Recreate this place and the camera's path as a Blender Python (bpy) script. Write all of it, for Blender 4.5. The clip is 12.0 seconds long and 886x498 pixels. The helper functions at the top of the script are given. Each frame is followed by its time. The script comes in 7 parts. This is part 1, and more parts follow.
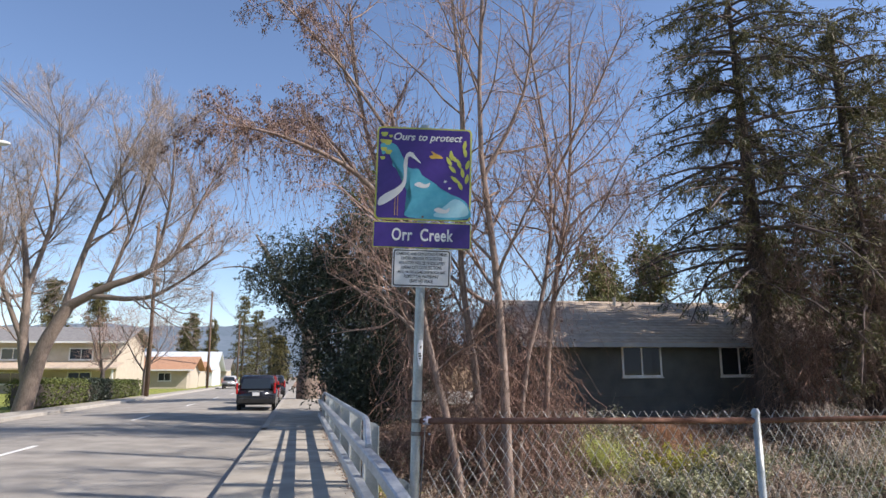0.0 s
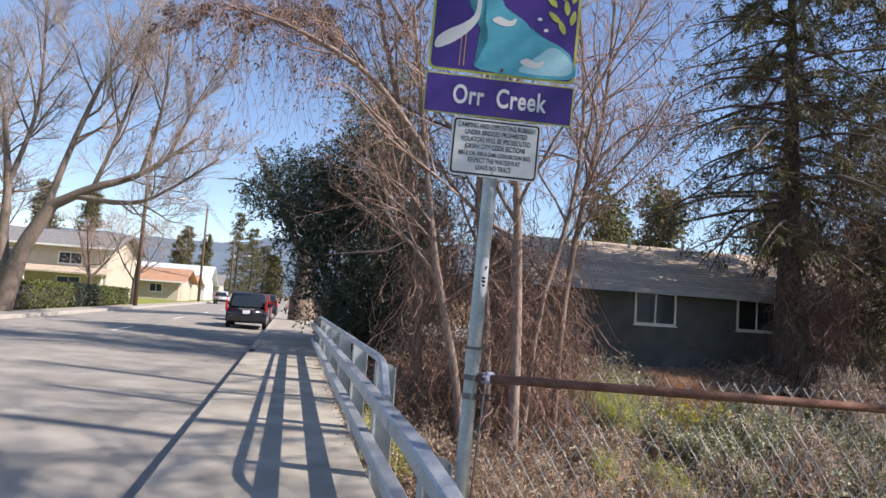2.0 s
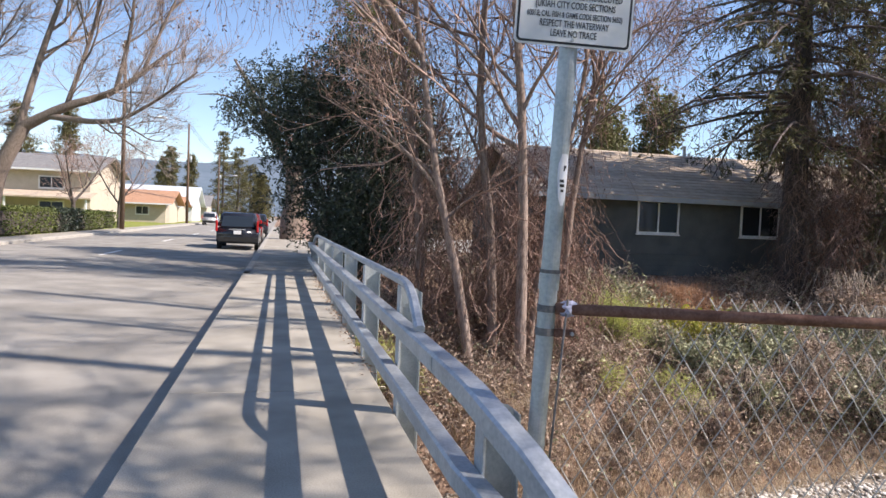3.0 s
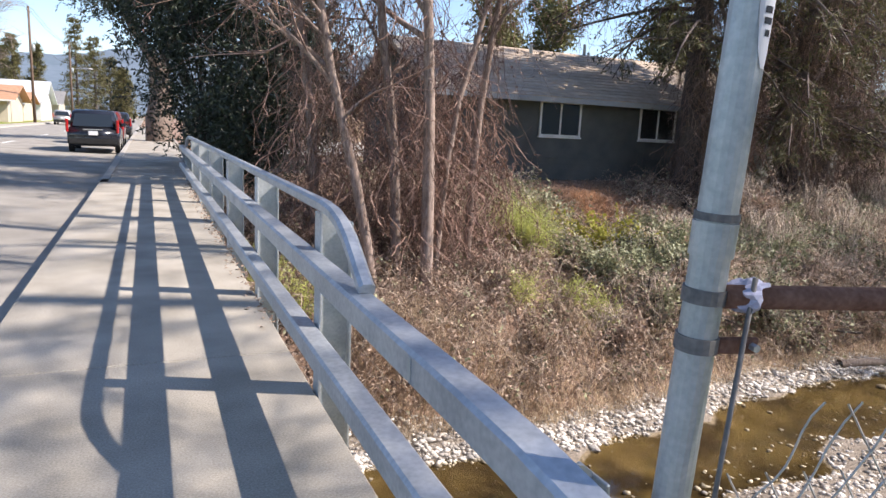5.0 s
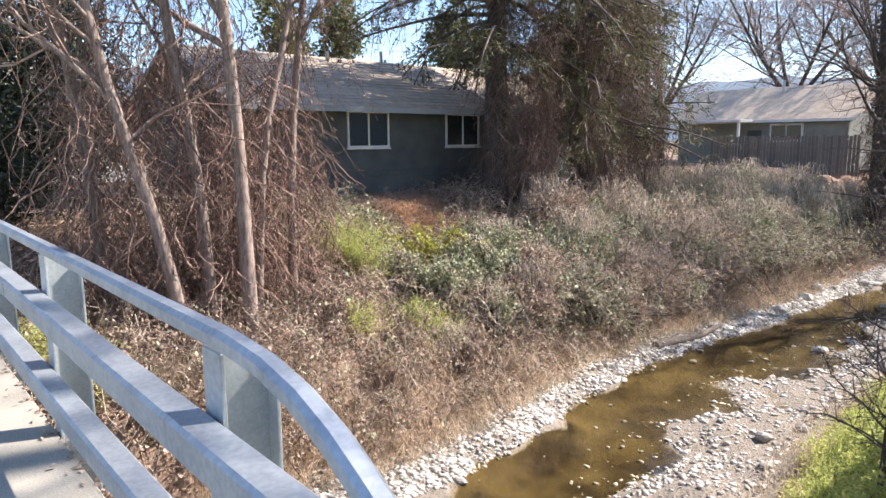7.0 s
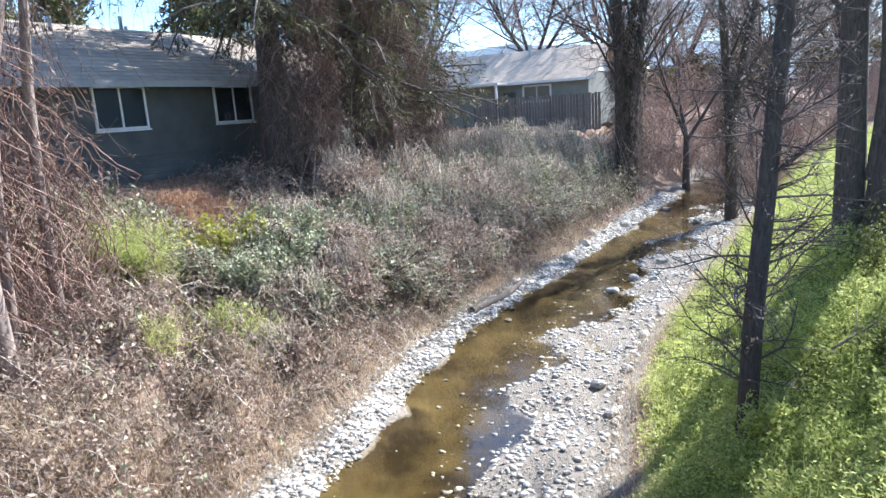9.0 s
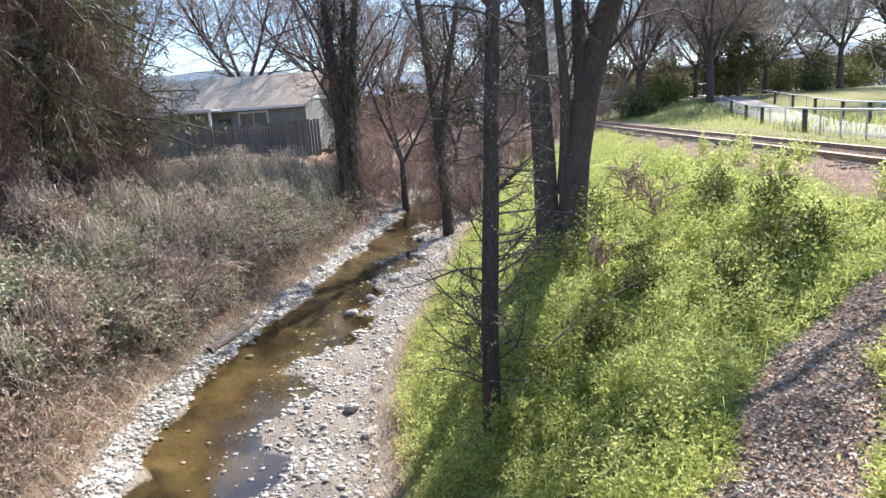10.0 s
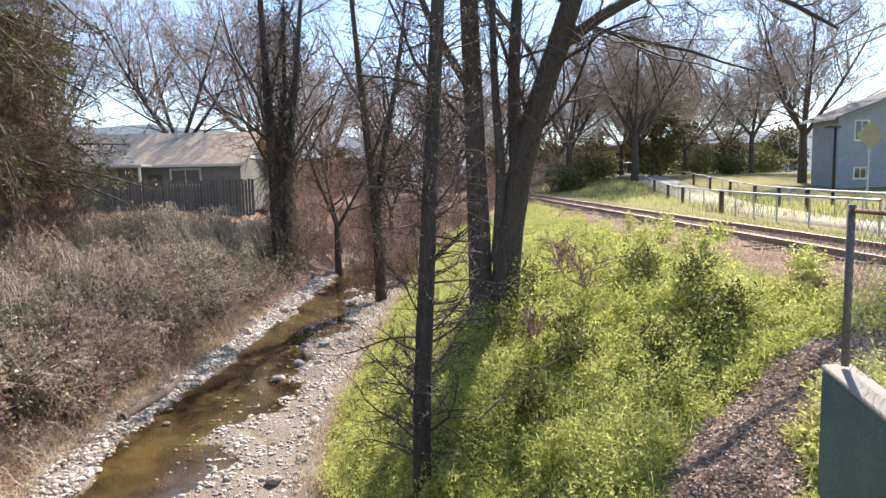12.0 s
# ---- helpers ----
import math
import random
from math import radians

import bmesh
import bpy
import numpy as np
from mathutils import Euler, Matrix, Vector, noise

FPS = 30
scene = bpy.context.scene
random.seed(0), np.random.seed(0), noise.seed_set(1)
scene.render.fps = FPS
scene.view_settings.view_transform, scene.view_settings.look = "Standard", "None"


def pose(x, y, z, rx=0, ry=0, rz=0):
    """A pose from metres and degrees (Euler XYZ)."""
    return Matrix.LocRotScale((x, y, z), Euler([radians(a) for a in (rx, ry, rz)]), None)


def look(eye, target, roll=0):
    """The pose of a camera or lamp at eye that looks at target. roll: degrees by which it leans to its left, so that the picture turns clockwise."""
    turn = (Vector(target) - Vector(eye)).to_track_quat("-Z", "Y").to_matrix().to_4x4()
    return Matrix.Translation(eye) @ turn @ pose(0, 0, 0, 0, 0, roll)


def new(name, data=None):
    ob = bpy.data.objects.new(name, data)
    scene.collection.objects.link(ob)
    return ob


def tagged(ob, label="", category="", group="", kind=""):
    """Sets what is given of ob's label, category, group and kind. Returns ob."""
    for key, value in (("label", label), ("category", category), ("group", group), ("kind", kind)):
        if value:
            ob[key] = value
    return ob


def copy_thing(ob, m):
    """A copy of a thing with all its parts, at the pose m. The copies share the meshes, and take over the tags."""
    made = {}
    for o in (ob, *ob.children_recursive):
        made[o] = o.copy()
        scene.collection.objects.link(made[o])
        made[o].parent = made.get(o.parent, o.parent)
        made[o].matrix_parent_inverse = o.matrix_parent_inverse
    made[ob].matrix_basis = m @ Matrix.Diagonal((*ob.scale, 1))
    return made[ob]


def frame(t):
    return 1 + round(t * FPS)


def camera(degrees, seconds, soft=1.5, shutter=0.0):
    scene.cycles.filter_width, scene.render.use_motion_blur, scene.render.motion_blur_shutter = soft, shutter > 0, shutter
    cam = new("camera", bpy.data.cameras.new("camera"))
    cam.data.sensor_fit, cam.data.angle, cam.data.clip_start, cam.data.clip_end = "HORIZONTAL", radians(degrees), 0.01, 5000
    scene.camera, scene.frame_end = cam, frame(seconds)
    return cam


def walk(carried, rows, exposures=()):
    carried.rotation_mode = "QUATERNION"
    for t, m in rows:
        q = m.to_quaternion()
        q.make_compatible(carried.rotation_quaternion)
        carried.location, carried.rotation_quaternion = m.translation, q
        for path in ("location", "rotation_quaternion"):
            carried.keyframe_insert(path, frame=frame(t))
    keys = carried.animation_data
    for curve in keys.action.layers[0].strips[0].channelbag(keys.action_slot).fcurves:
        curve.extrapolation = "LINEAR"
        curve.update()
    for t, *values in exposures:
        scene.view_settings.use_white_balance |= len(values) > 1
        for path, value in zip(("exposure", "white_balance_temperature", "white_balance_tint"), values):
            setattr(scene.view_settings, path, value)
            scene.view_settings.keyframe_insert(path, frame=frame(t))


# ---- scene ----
EXPOSURES = [(0.0, 0.5, 6600, 17), (2.5, 0.68, 6700, 18), (4.5, 0.86, 6700, 18), (5.5, 1.02, 6700, 18), (7.0, 1.30, 6550, 15), (9.0, 1.50, 5600, 9), (9.5, 1.48, 5700, 10), (10.0, 1.22, 6150, 12), (10.5, 1.18, 6350, 13), (12.0, 1.08, 6850, 15)]
cam = camera(67.1, 12.0)
PATH = [
    (0, (-0.001, -0.155, 1.425), (0.410, 1.767, 1.796), -0.4),
    (0.5, (0.030, 0.319, 1.423), (0.423, 2.252, 1.751), 0.1),
    (1, (-0.002, 0.719, 1.414), (0.461, 2.631, 1.776), 0.5),
    (1.5, (-0.031, 1.231, 1.430), (0.457, 3.153, 1.689), 2.0),
    (2, (-0.039, 1.697, 1.427), (0.392, 3.642, 1.600), 3.9),
    (2.5, (-0.138, 2.093, 1.415), (0.369, 4.021, 1.569), 1.5),
    (2.7, (-0.161, 2.269, 1.413), (0.303, 4.213, 1.482), 1.8),
    (4.3, (-0.151, 3.566, 1.351), (0.504, 5.429, 1.033), 2.0),
    (4.5, (-0.122, 3.728, 1.341), (0.551, 5.590, 1.061), 1.4),
    (5, (-0.059, 4.092, 1.365), (0.743, 5.890, 1.013), 2.7),
    (5.5, (-0.051, 4.453, 1.391), (1.056, 6.094, 1.104), -0.2),
    (6, (0.015, 4.917, 1.383), (1.103, 6.559, 1.037), 1.6),
    (6.5, (0.062, 5.277, 1.432), (1.140, 6.921, 1.063), 3.5),
    (7, (0.031, 5.633, 1.479), (1.339, 7.113, 1.162), -0.4),
    (7.2, (0.027, 5.766, 1.461), (1.389, 7.186, 1.103), 0.1),
    (8.8, (0.419, 7.273, 1.348), (2.101, 8.273, 0.938), -1.7),
    (9, (0.487, 7.391, 1.341), (2.207, 8.325, 0.928), -3.7),
    (9.5, (0.487, 7.644, 1.416), (2.383, 8.149, 1.029), -3.2),
    (10, (0.487, 7.679, 1.378), (2.442, 7.843, 0.986), -3.9),
    (10.5, (0.487, 7.672, 1.350), (2.454, 7.828, 1.022), -2.2),
    (11, (0.487, 7.681, 1.367), (2.460, 7.843, 1.084), -2.0),
    (11.5, (0.487, 7.695, 1.386), (2.466, 7.815, 1.122), -1.7),
    (12, (0.487, 7.723, 1.422), (2.476, 7.678, 1.214), -1.2),
]
walk(cam, [(t, look(eye, target, roll)) for t, eye, target, roll in PATH], EXPOSURES)

# world and sun: clear winter morning, sun to the right of the road and a little behind
SUN_TO = Vector((1.07, -0.455, 1.0)).normalized()
world = bpy.data.worlds.new("sky")
scene.world = world
world.use_nodes = True
wn = world.node_tree.nodes
sky = wn.new("ShaderNodeTexSky")
sky.sky_type = "NISHITA"
sky.sun_disc = False
sky.sun_elevation = math.asin(SUN_TO.z)
sky.sun_rotation = math.atan2(SUN_TO.x, SUN_TO.y)
sky.altitude, sky.air_density, sky.dust_density, sky.ozone_density = 200, 1.0, 0.1, 3.4
wn["Background"].inputs["Strength"].default_value = 0.125
world.node_tree.links.new(sky.outputs["Color"], wn["Background"].inputs["Color"])
sun_data = bpy.data.lights.new("sun", "SUN")
sun_data.energy, sun_data.angle, sun_data.color = 5.0, radians(0.55), (1.0, 0.95, 0.87)
sun = new("sun", sun_data)
sun.matrix_world = look((40, -20, 60), Vector((40, -20, 60)) - SUN_TO)

# ---- mesh helpers ----
rng = np.random.default_rng(7)


def link(name, me, material=None, parent=None, label=""):
    ob = new(name, me)
    if material is not None and not me.materials:
        me.materials.append(material)
    if parent is not None:
        ob.parent = parent
    return tagged(ob, label)


def thing(name, label, category, at=(0, 0, 0), group="", rz=0.0, kind=""):
    ob = new(name)
    ob.empty_display_size = 0.1
    ob.matrix_basis = pose(at[0], at[1], at[2], 0, 0, rz)
    return tagged(ob, label, category, group, kind)


def np_mesh(name, verts, faces, smooth=False):
    """A mesh from arrays: verts (n, 3), faces a list of (m, k) index arrays."""
    me = bpy.data.meshes.new(name)
    verts = np.asarray(verts, np.float32)
    me.vertices.add(len(verts))
    me.vertices.foreach_set("co", verts.ravel())
    loops = np.concatenate([np.asarray(f, np.int32).ravel() for f in faces])
    sizes = np.concatenate([np.full(len(f), np.asarray(f).shape[1], np.int32) for f in faces])
    me.loops.add(len(loops))
    me.loops.foreach_set("vertex_index", loops)
    me.polygons.add(len(sizes))
    me.polygons.foreach_set("loop_start", np.concatenate([[0], np.cumsum(sizes)[:-1]]).astype(np.int32))
    me.polygons.foreach_set("loop_total", sizes)
    if smooth:
        me.polygons.foreach_set("use_smooth", np.ones(len(sizes), bool))
    me.update(calc_edges=True)
    return me


def bm_mesh(name, bm, smooth=False):
    me = bpy.data.meshes.new(name)
    bm.to_mesh(me)
    bm.free()
    if smooth:
        me.polygons.foreach_set("use_smooth", np.ones(len(me.polygons), bool))
    return me


def part(name, bm, material, parent, label="", smooth=False):
    return link(name, bm_mesh(name, bm, smooth), material, parent, label)


def box_bm(x0, x1, y0, y1, z0, z1, bevel=0.0, bm=None, seg=1):
    own = bmesh.new()
    bmesh.ops.create_cube(own, size=1, matrix=Matrix.LocRotScale(((x0 + x1) / 2, (y0 + y1) / 2, (z0 + z1) / 2), None, (abs(x1 - x0), abs(y1 - y0), abs(z1 - z0))))
    if bevel:
        bmesh.ops.bevel(own, geom=own.edges[:], offset=bevel, segments=seg, affect="EDGES")
    if bm is None:
        return own
    me = bpy.data.meshes.new("tmp")
    own.to_mesh(me)
    own.free()
    bm.from_mesh(me)
    bpy.data.meshes.remove(me)
    return bm


def cyl_bm(p0, p1, r0, r1=None, seg=12, bm=None, cap=True):
    bm = bm or bmesh.new()
    p0, p1 = Vector(p0), Vector(p1)
    m = Matrix.Translation((p0 + p1) / 2) @ (p1 - p0).to_track_quat("Z", "Y").to_matrix().to_4x4()
    bmesh.ops.create_cone(bm, cap_ends=cap, segments=seg, radius1=r0, radius2=r0 if r1 is None else r1, depth=(p1 - p0).length, matrix=m)
    return bm


def prism_bm(profile, axis, a, b, bm=None):
    """A closed outline (list of 2D points) drawn out along x, y or z from a to b."""
    bm = bm or bmesh.new()
    def place(u, v, w):
        return {"x": (w, u, v), "y": (u, w, v), "z": (u, v, w)}[axis]
    lo = [bm.verts.new(place(u, v, a)) for u, v in profile]
    hi = [bm.verts.new(place(u, v, b)) for u, v in profile]
    n = len(profile)
    bm.faces.new(lo[::-1])
    bm.faces.new(hi)
    for i in range(n):
        bm.faces.new((lo[i], lo[(i + 1) % n], hi[(i + 1) % n], hi[i]))
    bmesh.ops.recalc_face_normals(bm, faces=bm.faces[:])
    return bm


def tubes(P, R, k=4, base=0):
    """Tubes round polylines P (n, m, 3) with radii R (n, m): verts and quads."""
    P, R = np.asarray(P, float), np.asarray(R, float)
    n, m = P.shape[:2]
    T = np.gradient(P, axis=1)
    T /= np.linalg.norm(T, axis=2, keepdims=True) + 1e-9
    ref = np.where(np.abs(T[:, :1, 2:3]) > 0.8, np.array([1.0, 0, 0]), np.array([0, 0, 1.0]))
    A = np.cross(T, np.broadcast_to(ref, T.shape))
    A /= np.linalg.norm(A, axis=2, keepdims=True) + 1e-9
    B = np.cross(T, A)
    ang = np.arange(k) * 2 * np.pi / k
    V = P[:, :, None] + R[:, :, None, None] * (np.cos(ang)[:, None] * A[:, :, None] + np.sin(ang)[:, None] * B[:, :, None])
    idx = np.arange(n * m * k).reshape(n, m, k) + base
    a, b = idx[:, :-1], idx[:, 1:]
    F = np.stack([a, np.roll(a, -1, 2), np.roll(b, -1, 2), b], -1).reshape(-1, 4)
    return V.reshape(-1, 3), F


def leaf_quads(P, D, L, W, fold=0.25, g=None, base=0):
    """Pointed leaves at P along D: four corners each, folded on the midrib."""
    g = g or rng
    n = len(P)
    D = D / (np.linalg.norm(D, axis=1, keepdims=True) + 1e-9)
    S = np.cross(D, g.normal(size=(n, 3)))
    S /= np.linalg.norm(S, axis=1, keepdims=True) + 1e-9
    N = np.cross(D, S)
    L, W = np.broadcast_to(L, n)[:, None], np.broadcast_to(W, n)[:, None]
    mid = P + D * L * 0.45 + N * W * fold
    V = np.stack([P, mid + S * W * 0.5, P + D * L, mid - S * W * 0.5], 1).reshape(-1, 3)
    q = np.arange(n)[:, None] * 4 + base
    F = np.concatenate([q + np.array([0, 1, 2]), q + np.array([0, 2, 3])])
    return V, F


def unit(v):
    return v / (np.linalg.norm(v, axis=-1, keepdims=True) + 1e-9)


def grow(P, R, each, length, angle, g, up=0.0, wig=0.12, m=6, start=0.25, end=1.0, taper=0.75, rmin=0.003, out=None):
    """Children of the limbs P: each per limb, at an angle in degrees, lengths by (low, high) of the parent's, bent up or down."""
    n, mm = P.shape[:2]
    par = np.repeat(np.arange(n), each)
    N = len(par)
    u = start + (end - start) * (np.tile(np.arange(each), n) + g.random(N)) / each
    f = np.clip(u, 0, 0.999) * (mm - 1)
    i = f.astype(int)
    w = (f - i)[:, None]
    p0 = P[par, i] * (1 - w) + P[par, i + 1] * w
    r0 = R[par, i] * (1 - w[:, 0]) + R[par, i + 1] * w[:, 0]
    T = unit(P[par, i + 1] - P[par, i])
    side = unit(np.cross(T, g.normal(size=(N, 3))))
    a = np.radians(g.uniform(*angle, N))[:, None]
    D = T * np.cos(a) + side * np.sin(a)
    plen = np.linalg.norm(np.diff(P, axis=1), axis=2).sum(1)[par]
    L = plen * g.uniform(*length, N) * (1.05 - 0.5 * u)
    pts = [p0]
    for s in range(m - 1):
        D = unit(D + np.array([0, 0, up / (m - 1)]) + g.normal(size=(N, 3)) * wig)
        pts.append(pts[-1] + D * (L / (m - 1))[:, None])
    C = np.stack(pts, 1)
    rr = np.maximum(np.minimum(r0 * taper * g.uniform(0.6, 1.0, N), 0.014 * L + 0.002), rmin)
    RR = np.maximum(rr[:, None] * np.linspace(1, 0.3, m), rmin * 0.6)
    return C, RR


def stack(groups, k=None):
    """Joins several (P, R, sides) limb groups into verts and faces."""
    V, F, b = [], [], 0
    for P, R, sides in groups:
        v, f = tubes(P, R, sides, b)
        V.append(v)
        F.append(f)
        b += len(v)
    return np.concatenate(V), np.concatenate(F)


def curve_points(pts, m):
    """m points on a smooth line through pts."""
    pts = np.asarray(pts, float)
    t = np.linspace(0, len(pts) - 1, m)
    i = np.clip(t.astype(int), 0, len(pts) - 2)
    w = (t - i)[:, None]
    p0, p1, p2, p3 = pts[np.maximum(i - 1, 0)], pts[i], pts[i + 1], pts[np.minimum(i + 2, len(pts) - 1)]
    return 0.5 * (2 * p1 + (p2 - p0) * w + (2 * p0 - 5 * p1 + 4 * p2 - p3) * w ** 2 + (3 * p1 - p0 - 3 * p2 + p3) * w ** 3)


# ---- materials ----
def material(name, c1, c2, scale=8.0, rough=0.8, bump=0.3, metal=0.0, fine=60.0, island=0.0, rand=0.0, spec=0.3, trans=0.0, detail=6.0, dist=0.02, stretch=None):
    """Two colours mixed by noise at a coarse and a fine scale, with relief; island or rand: how much pieces differ."""
    mat = bpy.data.materials.new(name)
    mat.use_nodes = True
    nt = mat.node_tree
    n, l = nt.nodes, nt.links
    b = n["Principled BSDF"]
    co = n.new("ShaderNodeTexCoord")
    src = co.outputs["Object"]
    if stretch:
        mp = n.new("ShaderNodeMapping")
        mp.inputs["Scale"].default_value = stretch
        l.new(src, mp.inputs["Vector"])
        src = mp.outputs["Vector"]
    na, nb = n.new("ShaderNodeTexNoise"), n.new("ShaderNodeTexNoise")
    na.inputs["Scale"].default_value, nb.inputs["Scale"].default_value = scale, fine
    na.inputs["Detail"].default_value, nb.inputs["Detail"].default_value = detail, 4.0
    l.new(src, na.inputs["Vector"])
    l.new(src, nb.inputs["Vector"])
    mixn = n.new("ShaderNodeMix")
    mixn.inputs["Factor"].default_value = 0.45
    l.new(na.outputs["Fac"], mixn.inputs["A"])
    l.new(nb.outputs["Fac"], mixn.inputs["B"])
    ramp = n.new("ShaderNodeMapRange")
    ramp.inputs["From Min"].default_value, ramp.inputs["From Max"].default_value = 0.36, 0.64
    l.new(mixn.outputs["Result"], ramp.inputs["Value"])
    col = n.new("ShaderNodeMix")
    col.data_type = "RGBA"
    col.inputs["A"].default_value, col.inputs["B"].default_value = (*c1, 1), (*c2, 1)
    l.new(ramp.outputs["Result"], col.inputs["Factor"])
    last = col.outputs["Result"]
    if island or rand:
        hs = n.new("ShaderNodeHueSaturation")
        mr = n.new("ShaderNodeMapRange")
        amount = island or rand
        mr.inputs["To Min"].default_value, mr.inputs["To Max"].default_value = 1 - amount, 1 + amount
        if island:
            l.new(n.new("ShaderNodeNewGeometry").outputs["Random Per Island"], mr.inputs["Value"])
        else:
            l.new(n.new("ShaderNodeObjectInfo").outputs["Random"], mr.inputs["Value"])
        l.new(mr.outputs["Result"], hs.inputs["Value"])
        l.new(last, hs.inputs["Color"])
        last = hs.outputs["Color"]
    l.new(last, b.inputs["Base Color"])
    b.inputs["Roughness"].default_value = rough
    b.inputs["Metallic"].default_value = metal
    b.inputs["Specular IOR Level"].default_value = spec
    if trans:
        tr = n.new("ShaderNodeBsdfTranslucent")
        l.new(last, tr.inputs["Color"])
        ms = n.new("ShaderNodeMixShader")
        ms.inputs["Fac"].default_value = trans
        l.new(b.outputs["BSDF"], ms.inputs[1])
        l.new(tr.outputs["BSDF"], ms.inputs[2])
        l.new(ms.outputs["Shader"], n["Material Output"].inputs["Surface"])
    if bump:
        bp = n.new("ShaderNodeBump")
        bp.inputs["Strength"].default_value, bp.inputs["Distance"].default_value = bump, dist
        l.new(mixn.outputs["Result"], bp.inputs["Height"])
        l.new(bp.outputs["Normal"], b.inputs["Normal"])
    return mat


M_ASPHALT = material("asphalt", (0.20, 0.185, 0.16), (0.37, 0.345, 0.30), 1.2, 0.9, 0.5, fine=140, dist=0.006)
M_CONCRETE = material("concrete", (0.235, 0.215, 0.175), (0.47, 0.43, 0.36), 1.6, 0.85, 0.35, fine=110, dist=0.004)
M_KERB = material("kerb_concrete", (0.33, 0.31, 0.27), (0.46, 0.43, 0.38), 3.0, 0.85, 0.4, fine=80, dist=0.006)
M_TEAL = material("painted_concrete", (0.09, 0.155, 0.165), (0.18, 0.24, 0.235), 2.2, 0.8, 0.4, fine=40, dist=0.006)
M_GALV = material("galvanised_steel", (0.34, 0.37, 0.40), (0.54, 0.57, 0.59), 5.0, 0.45, 0.08, metal=0.55, fine=45, dist=0.002, spec=0.5)
M_GALV_DULL = material("weathered_galvanised_pipe", (0.33, 0.37, 0.38), (0.50, 0.53, 0.53), 9.0, 0.5, 0.1, metal=0.5, fine=70, dist=0.002, spec=0.5)
M_RUST = material("rusty_steel", (0.13, 0.06, 0.04), (0.26, 0.14, 0.10), 14, 0.8, 0.3, metal=0.2, fine=90, dist=0.002)
M_WIRE = material("fence_wire", (0.42, 0.42, 0.41), (0.62, 0.61, 0.58), 20, 0.5, 0.0, metal=0.6, fine=90)
M_ROOF = material("brown_shingles", (0.36, 0.285, 0.21), (0.54, 0.44, 0.34), 3.0, 0.9, 0.4, fine=40, rand=0.12)
M_ROOF_GREY = material("grey_shingles", (0.17, 0.165, 0.16), (0.26, 0.25, 0.235), 3.0, 0.9, 0.4, fine=40)
M_ROOF_TAN = material("terracotta_roof", (0.36, 0.19, 0.11), (0.48, 0.28, 0.17), 3.0, 0.9, 0.4, fine=40)
M_ROOF_PALE = material("pale_metal_roof", (0.50, 0.55, 0.58), (0.62, 0.65, 0.66), 1.0, 0.5, 0.1, fine=20)
M_GREYWALL = material("dark_grey_siding", (0.078, 0.082, 0.08), (0.12, 0.124, 0.118), 2.0, 0.75, 0.2, fine=50, dist=0.004)
M_GREENGREY = material("grey_green_siding", (0.20, 0.21, 0.19), (0.27, 0.28, 0.25), 2.0, 0.75, 0.2, fine=50)
M_BLUEGREY = material("blue_grey_stucco", (0.30, 0.32, 0.34), (0.38, 0.40, 0.42), 2.0, 0.85, 0.3, fine=60)
M_CREAM = material("cream_stucco", (0.46, 0.40, 0.31), (0.56, 0.49, 0.385), 2.0, 0.85, 0.3, fine=60)
M_TANWALL = material("tan_wall", (0.48, 0.34, 0.23), (0.58, 0.43, 0.30), 2.0, 0.85, 0.3, fine=60)
M_WHITE = material("white_paint", (0.66, 0.66, 0.63), (0.78, 0.77, 0.74), 4.0, 0.6, 0.1, fine=50)
M_FENCE = material("grey_fence_boards", (0.13, 0.115, 0.10), (0.22, 0.195, 0.17), 6.0, 0.85, 0.3, fine=40, rand=0.2, stretch=(4, 4, 0.6))
M_POLEWOOD = material("pole_wood", (0.10, 0.065, 0.045), (0.19, 0.13, 0.09), 8, 0.85, 0.4, fine=50, stretch=(4, 4, 0.4))
M_TIE = material("creosote_tie", (0.07, 0.055, 0.045), (0.15, 0.12, 0.10), 6, 0.9, 0.5, fine=40)
M_RAILSTEEL = material("rail_steel", (0.20, 0.15, 0.12), (0.36, 0.30, 0.26), 10, 0.45, 0.1, metal=0.6, fine=60)
M_BARK = material("brown_bark", (0.13, 0.10, 0.08), (0.27, 0.215, 0.175), 9, 0.9, 0.7, fine=50, dist=0.02, stretch=(3, 3, 0.7))
M_BARK_PALE = material("pale_bark", (0.15, 0.105, 0.085), (0.42, 0.33, 0.28), 7, 0.9, 0.6, fine=50, dist=0.015, stretch=(3, 3, 0.7))
M_BARK_DARK = material("dark_bark", (0.05, 0.041, 0.036), (0.13, 0.108, 0.095), 9, 0.9, 0.8, fine=50, dist=0.025, stretch=(3, 3, 0.7))
M_TWIG = material("twigs", (0.26, 0.165, 0.13), (0.44, 0.31, 0.25), 3, 0.85, 0.0, fine=20, island=0.35)
M_TWIG_GREY = material("grey_twigs", (0.27, 0.21, 0.175), (0.46, 0.375, 0.32), 3, 0.85, 0.0, fine=20, island=0.35)
M_TWIG_DARK = material("dark_twigs", (0.09, 0.068, 0.06), (0.19, 0.15, 0.135), 3, 0.85, 0.0, fine=20, island=0.35)
M_VINE = material("dry_vines", (0.29, 0.225, 0.165), (0.68, 0.575, 0.47), 3, 0.85, 0.0, fine=25, island=0.4)
M_CLUSTER = material("withered_clusters", (0.115, 0.07, 0.055), (0.28, 0.185, 0.15), 4, 0.8, 0.0, fine=25, island=0.45, trans=0.15)
